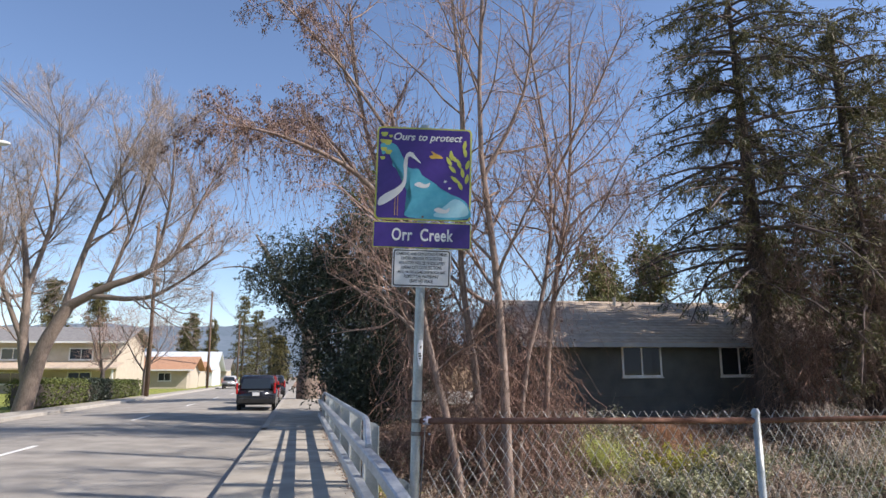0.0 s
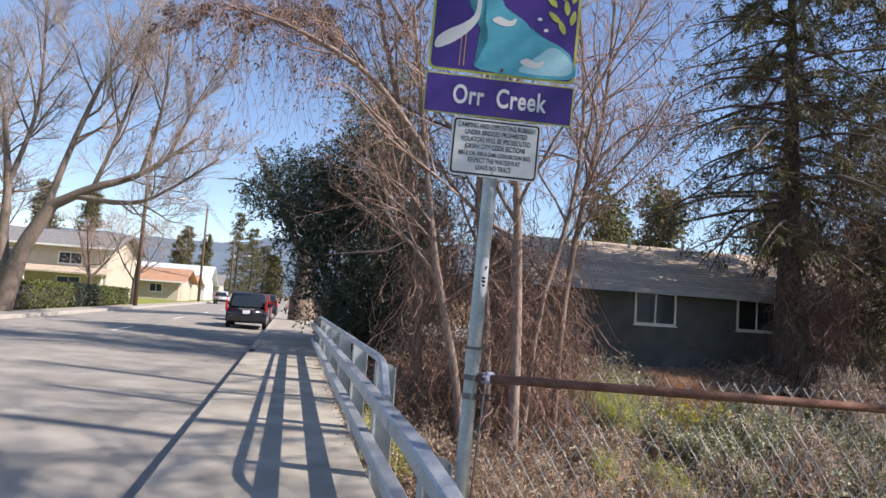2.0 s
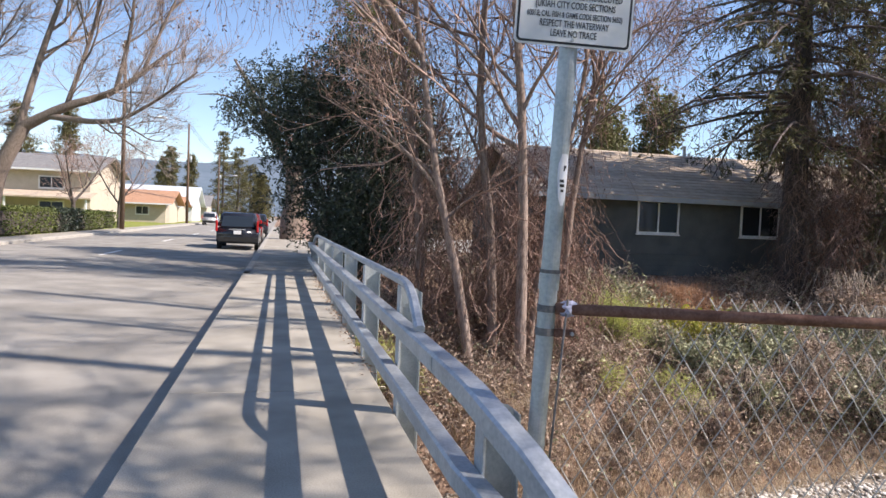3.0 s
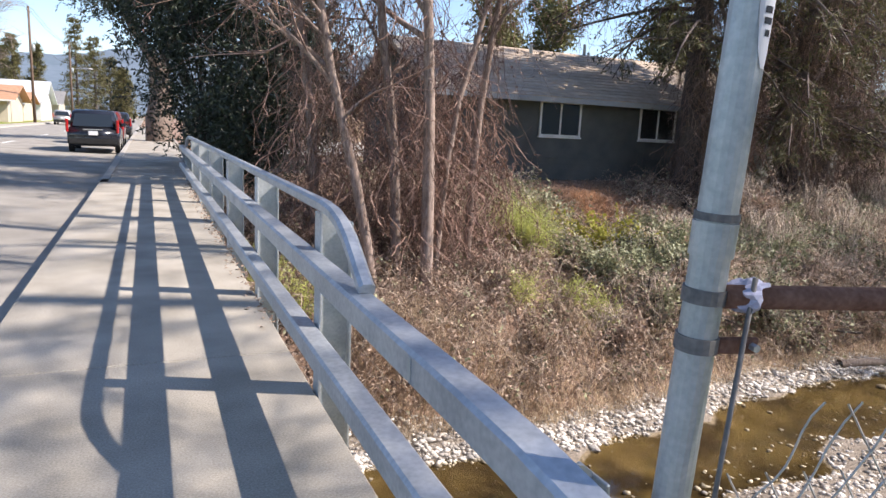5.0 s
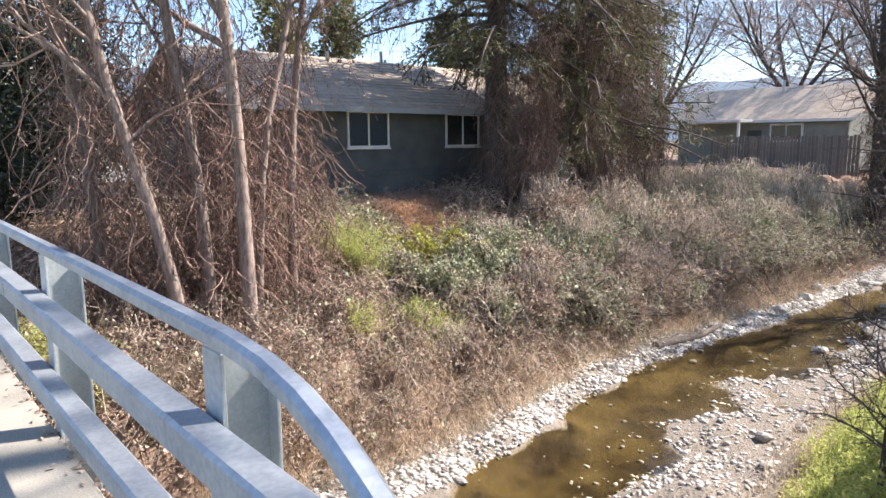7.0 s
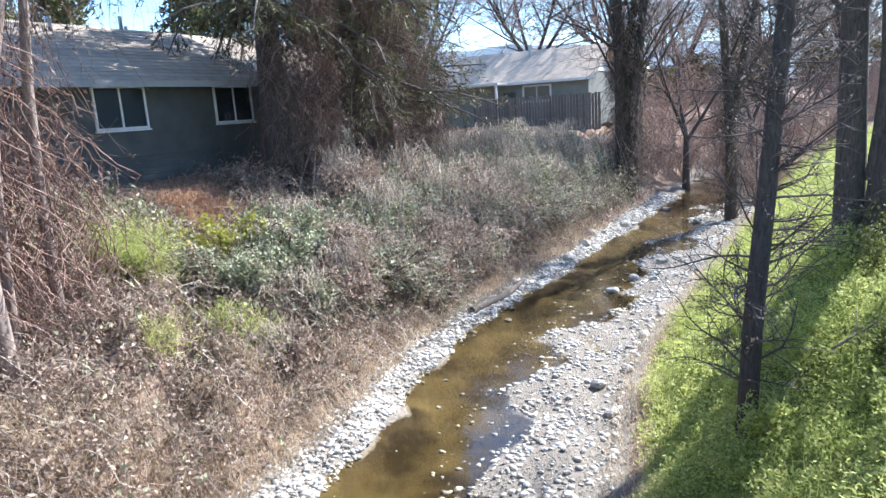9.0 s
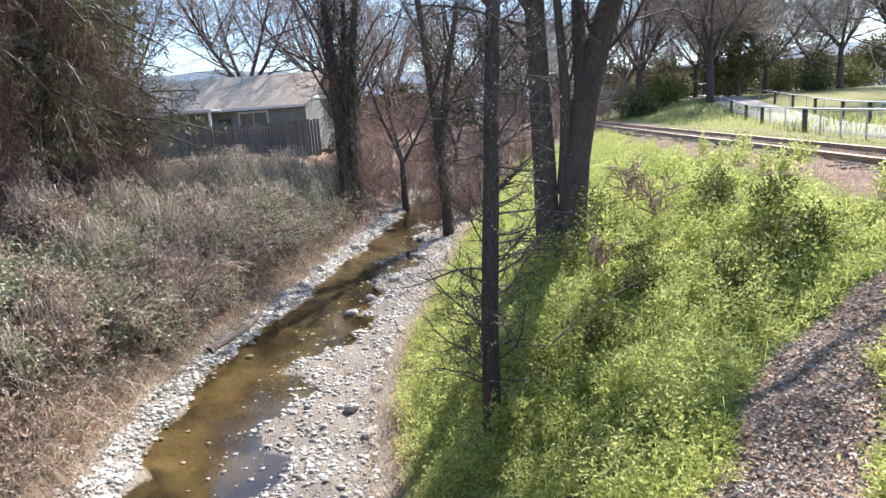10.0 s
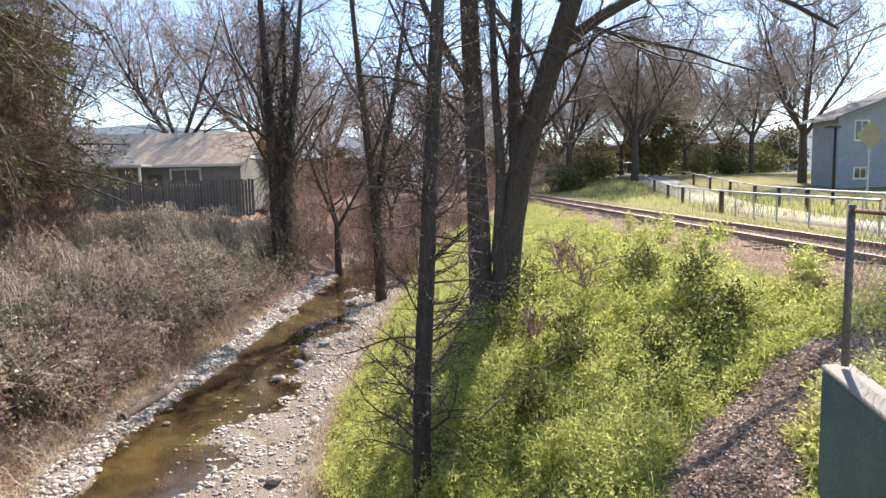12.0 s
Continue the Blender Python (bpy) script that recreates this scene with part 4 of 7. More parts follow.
c3, r3 = grow(c2, r2, 8, (0.5, 0.95), (15, 45), g, 0.35, 0.12, 5, 0.1, rmin=0.008)
c4, r4 = grow(c3, r3, 4, (0.5, 0.95), (15, 45), g, 0.3, 0.12, 4, 0.1, rmin=0.006)
plant("street_tree", "large bare street tree with a leaning grey trunk", "tree", B, [(main, mr, 10), (c1, r1, 6)], [(c2, r2, 4), (c3, r3, 3), (c4, r4, 3)], M_BARK, M_TWIG_GREY)

# another bare tree behind it and smaller ones along the far pavement
def bare_tree(name, label, base, h, g, spread=0.5, trunk_r=0.16, levels=(9, 6, 5), bark=None, twig=None, lean=(0, 0), fork=3, rmin=0.008, up=0.3, extra=None, group=""):
    b = np.array(base, float)
    lines, rad = [[b - [0, 0, 0.3], b + [lean[0] * 0.15, lean[1] * 0.15, 0.16 * h], b + [lean[0] * 0.3, lean[1] * 0.3, 0.3 * h]]], [(trunk_r * 1.25, trunk_r * 0.8)]
    top = np.array(lines[0][-1])
    for i in range(fork):
        a = 2 * np.pi * (i + g.random() * 0.6) / fork
        d = np.array([np.cos(a), np.sin(a), 0]) * spread * h * g.uniform(0.35, 0.6)
        lines.append([top - [0, 0, 0.05 * h * i / fork], top + d * 0.5 + [lean[0] * 0.3, lean[1] * 0.3, 0.25 * h], top + d + [lean[0] * 0.7, lean[1] * 0.7, g.uniform(0.55, 0.72) * h]])
        rad.append((trunk_r * 0.62, trunk_r * 0.12))
    P, R = limb_set(lines, rad, 8)
    groups = []
    p, r = P[1:], R[1:]
    for i, n in enumerate(levels):
        p, r = grow(p, r, n, (0.35, 0.65) if i == 0 else (0.5, 1.0), (25, 68), g, up, 0.15, 6 if i < 1 else 4, 0.15, rmin=max(rmin, 0.02 - 0.006 * i))
        groups.append((p, r, 4 if i == 0 else 3))
    return plant(name, label, "tree", base, [(P, R, 8)] + groups[:1], groups[1:], bark or M_BARK, twig or M_TWIG_GREY, extra(p, g) if extra else (), group=group)


bare_tree("bare_tree", "bare street tree with a fine grey crown", (-20, 47, 0), 17, np.random.default_rng(4), 0.55, 0.3, (9, 7, 6), rmin=0.012)
bare_tree("bare_tree", "small bare garden tree by the pale house", (-13.6, 52, 0), 6.0, np.random.default_rng(5), 0.9, 0.16, (9, 6, 4), M_BARK_DARK, M_TWIG)
bare_tree("bare_tree", "small bare garden tree by the pale house", (-12.5, 60, 0), 6.5, np.random.default_rng(6), 0.8, 0.13, (8, 6, 4), M_BARK_DARK, M_TWIG)

# many-stemmed tree beside the bridge, dead vines over its lower half
g = np.random.default_rng(31)
gz = lambda x, y: float(height(x, y))
SB = (5.0, 17.3, gz(5.0, 17.3))
stems, sr = limb_set([
    [(4.25, 17.2, gz(4.25, 17.2) - 0.3), (3.95, 17.4, -0.2), (3.35, 17.6, 2.4), (2.9, 17.9, 5.5), (2.4, 18.1, 9.0)],
    [(4.9, 17.7, gz(4.9, 17.7) - 0.3), (4.75, 17.7, 1.0), (4.35, 17.8, 4.5), (4.5, 18.0, 9.0), (4.2, 18.2, 13.5)],
    [(5.4, 17.15, gz(5.4, 17.15) - 0.3), (5.35, 17.2, 1.2), (5.2, 17.3, 4.4), (4.9, 17.6, 8.6), (5.2, 17.7, 14.5)],
    [(6.75, 18.0, gz(6.75, 18.0) - 0.3), (6.85, 18.0, 1.3), (7.35, 18.1, 4.6), (7.9, 18.2, 7.4), (8.2, 18.5, 12.0)],
    [(5.75, 17.6, gz(5.75, 17.6) - 0.3), (6.1, 17.7, 1.4), (6.9, 17.9, 4.2), (7.2, 18.1, 7.5), (6.6, 18.4, 13.0)],
    [(3.3, 18.4, gz(3.3, 18.4) - 0.3), (3.1, 18.5, 2.0), (2.6, 18.8, 5.5), (1.6, 19.2, 9.5), (1.2, 19.4, 13.0)],
    [(2.9, 17.9, 5.3), (1.4, 17.4, 6.8), (-0.6, 17.0, 7.6), (-2.2, 16.6, 7.7)],
    [(2.4, 18.1, 8.2), (0.9, 17.6, 10.0), (-1.0, 17.2, 11.8)],
    [(7.5, 18.1, 5.4), (8.7, 18.2, 6.6), (10.2, 18.4, 7.0)],
    [(5.0, 17.5, 7.0), (6.2, 17.3, 9.6), (6.6, 17.0, 13.0)],
    [(2.6, 18.8, 5.5), (1.0, 19.0, 8.0), (-0.4, 19.2, 9.0)],
    [(7.2, 18.1, 7.0), (8.4, 17.8, 9.4), (9.6, 17.6, 12.0)]],
    [(0.13, 0.045), (0.13, 0.04), (0.15, 0.045), (0.10, 0.035), (0.085, 0.03), (0.12, 0.04), (0.09, 0.02), (0.06, 0.02), (0.06, 0.015), (0.07, 0.02), (0.07, 0.02), (0.06, 0.02)], 11)
c1, r1 = grow(stems, sr, 18, (0.18, 0.4), (25, 65), g, 0.35, 0.13, 7, 0.38, rmin=0.014)
c2, r2 = grow(c1, r1, 8, (0.4, 0.8), (25, 60), g, 0.2, 0.15, 5, 0.15, rmin=0.008)
c3, r3 = grow(c2, r2, 5, (0.4, 0.9), (25, 60), g, 0.1, 0.15, 4, 0.1, rmin=0.005)
# dead leaf clusters at the twig ends of the left side
p, d = tips(c3, 9000, g)
near_left = p[:, 0] < 2.8 + g.normal(size=len(p)) * 1.2
p = p[near_left]
p = np.repeat(p, 4, 0) + g.normal(size=(len(p) * 4, 3)) * 0.045
LV, LF = leaf_quads(p, np.concatenate([g.normal(size=(len(p), 2)) * 0.6, -np.ones((len(p), 1))], 1), g.uniform(0.05, 0.11, len(p)), g.uniform(0.02, 0.05, len(p)), g=g)
plant("creek_tree", "many-stemmed bare tree with pale peeling trunks", "tree", SB, [(stems, sr, 9), (c1, r1, 5)], [(c2, r2, 3), (c3, r3, 3)], M_BARK_PALE, M_TWIG,
      [("dead_leaves", LV, LF, M_CLUSTER, "clusters of withered brown leaves")])

stem_limbs = np.concatenate([c1])
# vines that drape the stems
def vine_thicket(name, label, cx, cy, rx, ry, top, n, g, low=0.0, mat=None, r=(0.004, 0.011), leaf=0, m=9):
    a, q = g.uniform(0, 2 * np.pi, n), np.sqrt(g.random(n))
    x, y = cx + rx * q * np.cos(a), cy + ry * q * np.sin(a)
    z0 = height(x, y)
    zt = z0 + (top - z0) * g.beta(1.6, 1.5, n) * (1.05 - 0.5 * q ** 2)
    P = hanging(np.stack([x, y, zt], 1), np.minimum(zt - z0, g.uniform(0.4, 2.6, n)), g, m, 0.14, 0.6)
    P = on_ground(P, 0.01)
    R = g.uniform(*r, n)[:, None] * np.linspace(1, 0.6, m)
    S, SR = grow(P, R, 4, (0.15, 0.45), (30, 90), g, -0.1, 0.25, 5, 0.05, rmin=0.003)
    V, F = stack([(P, R, 3), (on_ground(S, 0.01), SR, 3)])
    base = (cx, cy, gz(cx, cy))
    ob = thing(name, label, "vine", base)
    link("vine", np_mesh("vine", V - np.array(base), [F]), mat or M_VINE, ob)
    if leaf:
        p, d = tips(P, leaf, g, 0.0, 1.0)
        LV, LF = leaf_quads(p + g.normal(size=p.shape) * 0.05, g.normal(size=p.shape) + np.array([0, 0, -0.8]), g.uniform(0.04, 0.09, leaf), g.uniform(0.02, 0.05, leaf), g=g)
        link("leaves", np_mesh("leaves", LV - np.array(base), [LF]), M_CLUSTER, ob, "withered leaves")
    return ob


vine_thicket("vine_tangle", "tangle of dead brown vines over the stems", 4.6, 18.3, 2.2, 1.1, 6.2, 780, np.random.default_rng(41), leaf=2600, mat=M_VINE_RED, r=(0.006, 0.016))
vine_thicket("vine_tangle", "dead brown vines hanging beside the evergreen", 3.9, 20.0, 1.0, 0.9, 7.2, 260, np.random.default_rng(42), leaf=2500, mat=M_VINE_DARK)
vine_thicket("vine_tangle", "low tangle of dead brown vines on the bank", 6.4, 18.6, 1.8, 1.2, 3.4, 700, np.random.default_rng(43), leaf=2500, mat=M_VINE_RED, r=(0.006, 0.014))

# dark evergreen by the end of the railing
def leafy_mass(name, label, category, blobs, n, leaf_l, leaf_w, mat, g, trunk=None, bark=None, droop=-0.4, base=None, shell=0.55, sticks=160, per=9, extra=()):
    """A shrub or crown of leaf sprigs round several lumps (x, y, z, rx, ry, rz)."""
    b = np.array(blobs, float)
    vol = (b[:, 3] * b[:, 4] * b[:, 5]) ** 0.67
    k = g.choice(len(b), n // per, p=vol / vol.sum())
    d = unit(g.normal(size=(len(k), 3)))
    q = g.uniform(shell, 1.06, len(k))[:, None] * (1 + 0.18 * np.sin(5 * d[:, :1] + k[:, None]) * np.cos(4 * d[:, 1:2] + k[:, None]))
    s = b[k, :3] + d * q * b[k, 3:]
    s = s[s[:, 2] > height(s[:, 0], s[:, 1]) + 0.05]
    d = unit(g.normal(size=s.shape) + np.array([0, 0, droop]))
    p = np.repeat(s, per, 0) + np.repeat(d, per, 0) * (np.tile(np.linspace(0, 1, per), len(s)) * leaf_l[1] * 2.2)[:, None]
    dd = np.repeat(d, per, 0) * 0.7 + g.normal(size=p.shape) * 0.7
    V, F = leaf_quads(p, dd, g.uniform(*leaf_l, len(p)), g.uniform(*leaf_w, len(p)), g=g)
    base = base or (b[0, 0], b[0, 1], gz(b[0, 0], b[0, 1]))
    tg = []
    if trunk:
        P, R = limb_set(trunk[0], trunk[1], 7)
        tg.append((P, R, 9))
    if sticks:
        e = b[g.choice(len(b), sticks)]
        end = e[:, :3] + unit(g.normal(size=(sticks, 3))) * e[:, 3:] * 0.9
        st = np.array(base) + g.normal(size=(sticks, 3)) * [0.15, 0.15, 0] + [0, 0, 0.2]
        w = np.linspace(0, 1, 6)[None, :, None]
        P = st[:, None] * (1 - w) + end[:, None] * w + np.sin(np.pi * w) * g.normal(size=(sticks, 1, 3)) * 0.3
        tg.append((P, np.linspace(0.03, 0.006, 6)[None] * np.ones((sticks, 1)), 4))
    return plant(name, label, category, base, tg, (), bark or M_BARK_DARK, None, [("leaves", V, F, mat, "")] + list(extra))


leafy_mass("evergreen_shrub", "tall dense dark evergreen with drooping glossy leaves", "shrub",
           [(1.9, 25.2, 2.9, 2.3, 2.1, 3.0), (3.1, 22.8, 2.0, 1.9, 1.6, 2.3), (2.1, 21.6, 1.2, 1.2, 1.2, 1.5), (0.7, 27.0, 5.0, 1.9, 2.0, 1.9), (3.3, 23.8, 4.6, 1.7, 1.6, 1.8), (2.0, 24.6, 6.2, 1.5, 1.5, 1.4), (4.3, 23.4, 2.8, 1.2, 1.3, 1.9)],
           66000, (0.10, 0.19), (0.035, 0.065), M_EVERGREEN, np.random.default_rng(51), shell=0.45)
leafy_mass("olive_tree_crown", "olive-yellow leafy crown rising behind the evergreen", "tree",
           [(3.0, 26.2, 7.6, 1.5, 1.4, 1.6), (3.9, 26.0, 6.6, 1.1, 1.2, 1.2), (2.2, 26.4, 9.0, 1.0, 1.0, 1.3), (3.6, 26.2, 9.8, 0.9, 0.9, 1.0)],
           9000, (0.10, 0.18), (0.03, 0.06), M_OLIVE, np.random.default_rng(52), ([[(3.2, 26.4, -0.4), (3.1, 26.3, 4), (2.9, 26.2, 9)]], [(0.2, 0.06)]), M_BARK, base=(3.2, 26.4, -0.2), sticks=0)
leafy_mass("old_street_tree", "old burled trunk with dark overhanging leaves beside the pavement", "tree",
           [(0.2, 44.0, 8.5, 3.4, 3.2, 2.4), (-1.8, 43.0, 7.4, 2.0, 2.0, 1.5), (2.0, 45, 7.0, 2.5, 2.5, 2.5)],
           15000, (0.14, 0.26), (0.05, 0.09), M_EVERGREEN, np.random.default_rng(53),
           ([[(0.6, 45, -0.2), (0.55, 45, 1.2), (0.75, 45, 2.6), (0.6, 45, 4.2)], [(0.6, 45, 4.0), (-0.6, 44.8, 6.0), (-1.6, 44.5, 8.2), (-3.0, 44, 10.5)], [(0.7, 45, 3.8), (1.4, 45, 6.0), (1.8, 45, 8.5)], [(-1.2, 44.6, 7.4), (-3.4, 44.5, 8.4), (-5.0, 44.2, 8.3)]], [(0.75, 0.5), (0.32, 0.06), (0.32, 0.06), (0.10, 0.02)]), M_BARK, base=(0.6, 45, -0.1), sticks=0)

# conifers over the house, hung with vines
def conifer(name, label, base, h, g, rad=4.5, z0=2.0, trunk_r=0.38, whorls=26, per=5, sprays=14, needle=26, mat=None, droop=-0.35, size=1.0, fall=0.72):
    b = np.array(base, float)
    T = np.stack([curve_points([b - [0, 0, 0.4], b + [0.1, 0, h * 0.4], b + [-0.05, 0.1, h]], 10)])
    TR = np.linspace(trunk_r, 0.05, 10)[None]
    n = whorls * per
    u = np.repeat(np.linspace(0, 1, whorls), per) + g.uniform(-0.02, 0.02, n)
    z = b[2] + z0 + (h - z0 - 0.4) * u
    a = g.uniform(0, 2 * np.pi, n)
    L = rad * (1 - fall * np.clip(u, 0, 1)) * g.uniform(0.4, 1.15, n)
    D = np.stack([np.cos(a), np.sin(a), np.full(n, 0.18)], 1)
    pts = [np.stack([np.full(n, b[0]), np.full(n, b[1]), z], 1)]
    for s in range(6):
        D = unit(D + np.array([0, 0, droop * 0.33]) + g.normal(size=(n, 3)) * 0.09)
        pts.append(pts[-1] + D * (L / 6)[:, None])
    P = np.stack(pts, 1)
    R = (0.018 + 0.012 * L)[:, None] * np.linspace(1, 0.25, 7)
    S, SR = grow(P, R, sprays, (0.14, 0.34), (35, 70), g, -0.7, 0.12, 4, 0.2, rmin=0.005)
    q, d = tips(S, len(S) * needle // 2, g, 0.25, 1.0)
    V, F = leaf_quads(q + g.normal(size=q.shape) * 0.05, d * 0.8 + g.normal(size=q.shape) * 0.75, g.uniform(0.12, 0.26, len(q)) * size, g.uniform(0.02, 0.045, len(q)) * size, g=g)
    return plant(name, label, "tree", base, [(T, TR, 10)], [(P, R, 5), (S, SR, 3)], M_BARK_DARK, M_TWIG_DARK, [("needles", V, F, mat or M_NEEDLE, "olive green needles")], crown_name="sprays"), P


_, cp1 = conifer("conifer", "tall shaggy conifer in front of the dark house", (17.0, 22.1, gz(17, 22.1)), 18, np.random.default_rng(61), 5.6, 5.2, 0.55, 26, 6, 16, 26, M_NEEDLE_DARK, -0.42, 1.3, 0.35)
_, cp2 = conifer("conifer", "tall conifer choked by hanging dead vines", (21.4, 21.7, gz(21.4, 21.7)), 17, np.random.default_rng(62), 4.9, 2.6, 0.5, 24, 6, 15, 26, M_NEEDLE_DARK, -0.42, 1.3, 0.35)
_, cp3 = conifer("conifer", "broad olive conifer beyond the vine curtains", (25.6, 23.5, gz(25.6, 23.5)), 14, np.random.default_rng(63), 4.4, 2.0, 0.40, 22, 7, 13, 24, None, -0.35, 1.25, 0.45)


def curtains(name, label, cx, cy, P, n, top, g, length=(1.0, 4.5), leaf=6000, spread=1.0, low=2.2, mat=None, clear=17.2):
    """Vines that hang from limbs P, below the height top."""
    s, d = tips(P, n * 3, g, 0.05, 1.0)
    s = s[(s[:, 2] < top) & (s[:, 2] > low) & ((s[:, 0] > clear) | (s[:, 2] > 5.5))][:n]
    fall = np.minimum(s[:, 2] - height(s[:, 0], s[:, 1]) - 0.05, g.uniform(*length, len(s)))
    H = on_ground(hanging(s, np.maximum(fall, 0.3), g, 9, 0.07, 0.2), 0.02)
    R = g.uniform(0.004, 0.010, len(s))[:, None] * np.linspace(1, 0.5, 9)
    S, SR = grow(H, R, 4, (0.12, 0.3), (20, 70), g, -0.3, 0.2, 4, 0.05, rmin=0.003)
    V, F = stack([(H, R, 3), (S, SR, 3)])
    base = (cx, cy, gz(cx, cy))
    ob = thing(name, label, "vine", base)
    link("vine", np_mesh("vine", V - np.array(base), [F]), mat or M_VINE, ob)
    q, d = tips(S, leaf, g, 0.0, 1.0)
    LV, LF = leaf_quads(q, g.normal(size=q.shape) + np.array([0, 0, -0.9]), g.uniform(0.05, 0.10, leaf), g.uniform(0.02, 0.05, leaf), g=g)
    link("leaves", np_mesh("leaves", LV - np.array(base), [LF]), M_CLUSTER, ob, "withered brown leaves")


curtains("vine_curtain", "curtain of dead vines hanging from the conifer", 17.6, 21.6, cp1, 700, 12.0, np.random.default_rng(71), (0.8, 3.0), 3000, mat=M_VINE_DARK)
curtains("vine_curtain", "thick curtain of dead vines hanging from the conifer", 21.4, 21.4, cp2, 420, 10.0, np.random.default_rng(72), (1.0, 4.0), 2500, mat=M_VINE_RED)
curtains("vine_curtain", "dark curtain of dead vines inside the conifer", 21.4, 22.4, cp2, 750, 10.0, np.random.default_rng(77), (1.0, 5.0), 4000, mat=M_VINE_DARK)
curtains("vine_curtain", "thick curtain of dead vines hanging from the conifer", 25.2, 22.6, cp3, 600, 8.5, np.random.default_rng(73), (1.0, 5.0), 5000, mat=M_VINE_DARK)
vine_thicket("vine_tangle", "column of dead vines round the conifer trunk", 18.3, 21.3, 0.75, 0.7, 8.5, 620, np.random.default_rng(74), leaf=2500, mat=M_VINE_RED, r=(0.006, 0.015))
vine_thicket("vine_tangle", "dead vines clinging round the conifer trunk", 17.1, 21.75, 0.62, 0.5, 9.0, 480, np.random.default_rng(78), leaf=1500, mat=M_VINE_DARK, r=(0.006, 0.015))
vine_thicket("vine_tangle", "column of dead vines on the bank", 21.6, 20.9, 1.4, 0.9, 8.0, 800, np.random.default_rng(75), leaf=4500, mat=M_VINE_DARK)
vine_thicket("vine_tangle", "column of dead vines on the bank", 24.4, 20.8, 1.1, 0.9, 6.0, 700, np.random.default_rng(76), leaf=4000, mat=M_VINE_DARK)

# creek-side trees
g = np.random.default_rng(81)
za = gz(9.85, 7.9)
A, AR = limb_set([[(9.85, 7.9, za - 0.3), (9.82, 7.86, -1.8), (9.9, 7.74, 0.2), (9.86, 7.66, 1.6), (9.97, 7.5, 4.0), (10.1, 7.3, 8.0), (10.0, 7.2, 12.5)]], [(0.14, 0.07)], 12)
b1, br1 = grow(A, AR, 190, (0.03, 0.095), (45, 90), g, 0.3, 0.18, 6, 0.10, 1.0, rmin=0.008)
b2, br2 = grow(b1, br1, 10, (0.35, 0.7), (25, 70), g, 0.1, 0.2, 4, 0.15, rmin=0.006)
p, d = tips(b2, 2600, g)
LV, LF = leaf_quads(p, g.normal(size=p.shape), g.uniform(0.03, 0.06, len(p)), g.uniform(0.02, 0.035, len(p)), g=g)
plant("slender_tree", "slender dark tree on the grassy bank with short twigs", "tree", (9.85, 7.9, za), [(A, AR, 12)], [(b1, br1, 4), (b2, br2, 3)], M_BARK_DARK, M_TWIG_DARK, [("leaves", LV, LF, M_DEADLEAF, "few withered leaves")])

g = np.random.default_rng(82)
zb = gz(16.2, 6.0)
Bl, Blr = limb_set([
    [(16.4, 6.45, zb - 0.4), (16.3, 6.5, 0.2), (16.2, 6.6, 3.5), (16.1, 6.75, 8.0), (16.0, 6.9, 13.0), (15.7, 7.2, 19.0)],
    [(16.2, 5.95, zb - 0.4), (16.2, 5.8, 0.0), (16.1, 5.35, 2.3), (16.0, 4.6, 4.6), (15.8, 3.7, 7.5), (15.6, 3.1, 11.0), (15.2, 2.6, 17.0)],
    [(16.1, 5.6, 1.6), (16.2, 5.65, 3.6), (16.4, 5.45, 6.5), (16.4, 5.0, 11.0), (16.2, 4.9, 17.0)],
    [(16.0, 4.7, 4.3), (15.6, 3.3, 5.2), (15.4, 1.6, 5.7), (15.6, -0.1, 5.3), (15.7, -1.6, 4.6)],
    [(15.9, 4.1, 6.2), (15.2, 2.7, 7.6), (14.8, 1.3, 9.5)],
    [(16.2, 6.5, 3.2), (15.6, 7.6, 5.0), (15.4, 8.6, 7.8)],
    [(16.1, 6.7, 6.5), (16.4, 7.7, 8.4), (16.8, 8.9, 11)],
    [(16.2, 6.1, -0.6), (16.0, 6.0, 1.5), (15.8, 6.15, 4.0), (15.7, 6.2, 8.0)]],
    [(0.31, 0.10), (0.36, 0.13), (0.18, 0.05), (0.15, 0.03), (0.11, 0.03), (0.12, 0.03), (0.11, 0.03), (0.15, 0.05)], 12)
b1, br1 = grow(Bl, Blr, 16, (0.15, 0.34), (30, 75), g, 0.2, 0.17, 7, 0.3, rmin=0.016)
b2, br2 = grow(b1, br1, 9, (0.35, 0.7), (25, 65), g, 0.05, 0.2, 5, 0.1, rmin=0.009)
b3, br3 = grow(b2, br2, 7, (0.4, 0.85), (25, 60), g, 0.1, 0.16, 4, 0.1, rmin=0.007)
plant("creek_oak", "large bare twin-trunked tree on the grassy bank", "tree", (16.2, 6.0, zb), [(Bl, Blr, 12), (b1, br1, 6)], [(b2, br2, 3), (b3, br3, 3)], M_BARK_DARK, M_TWIG_DARK)


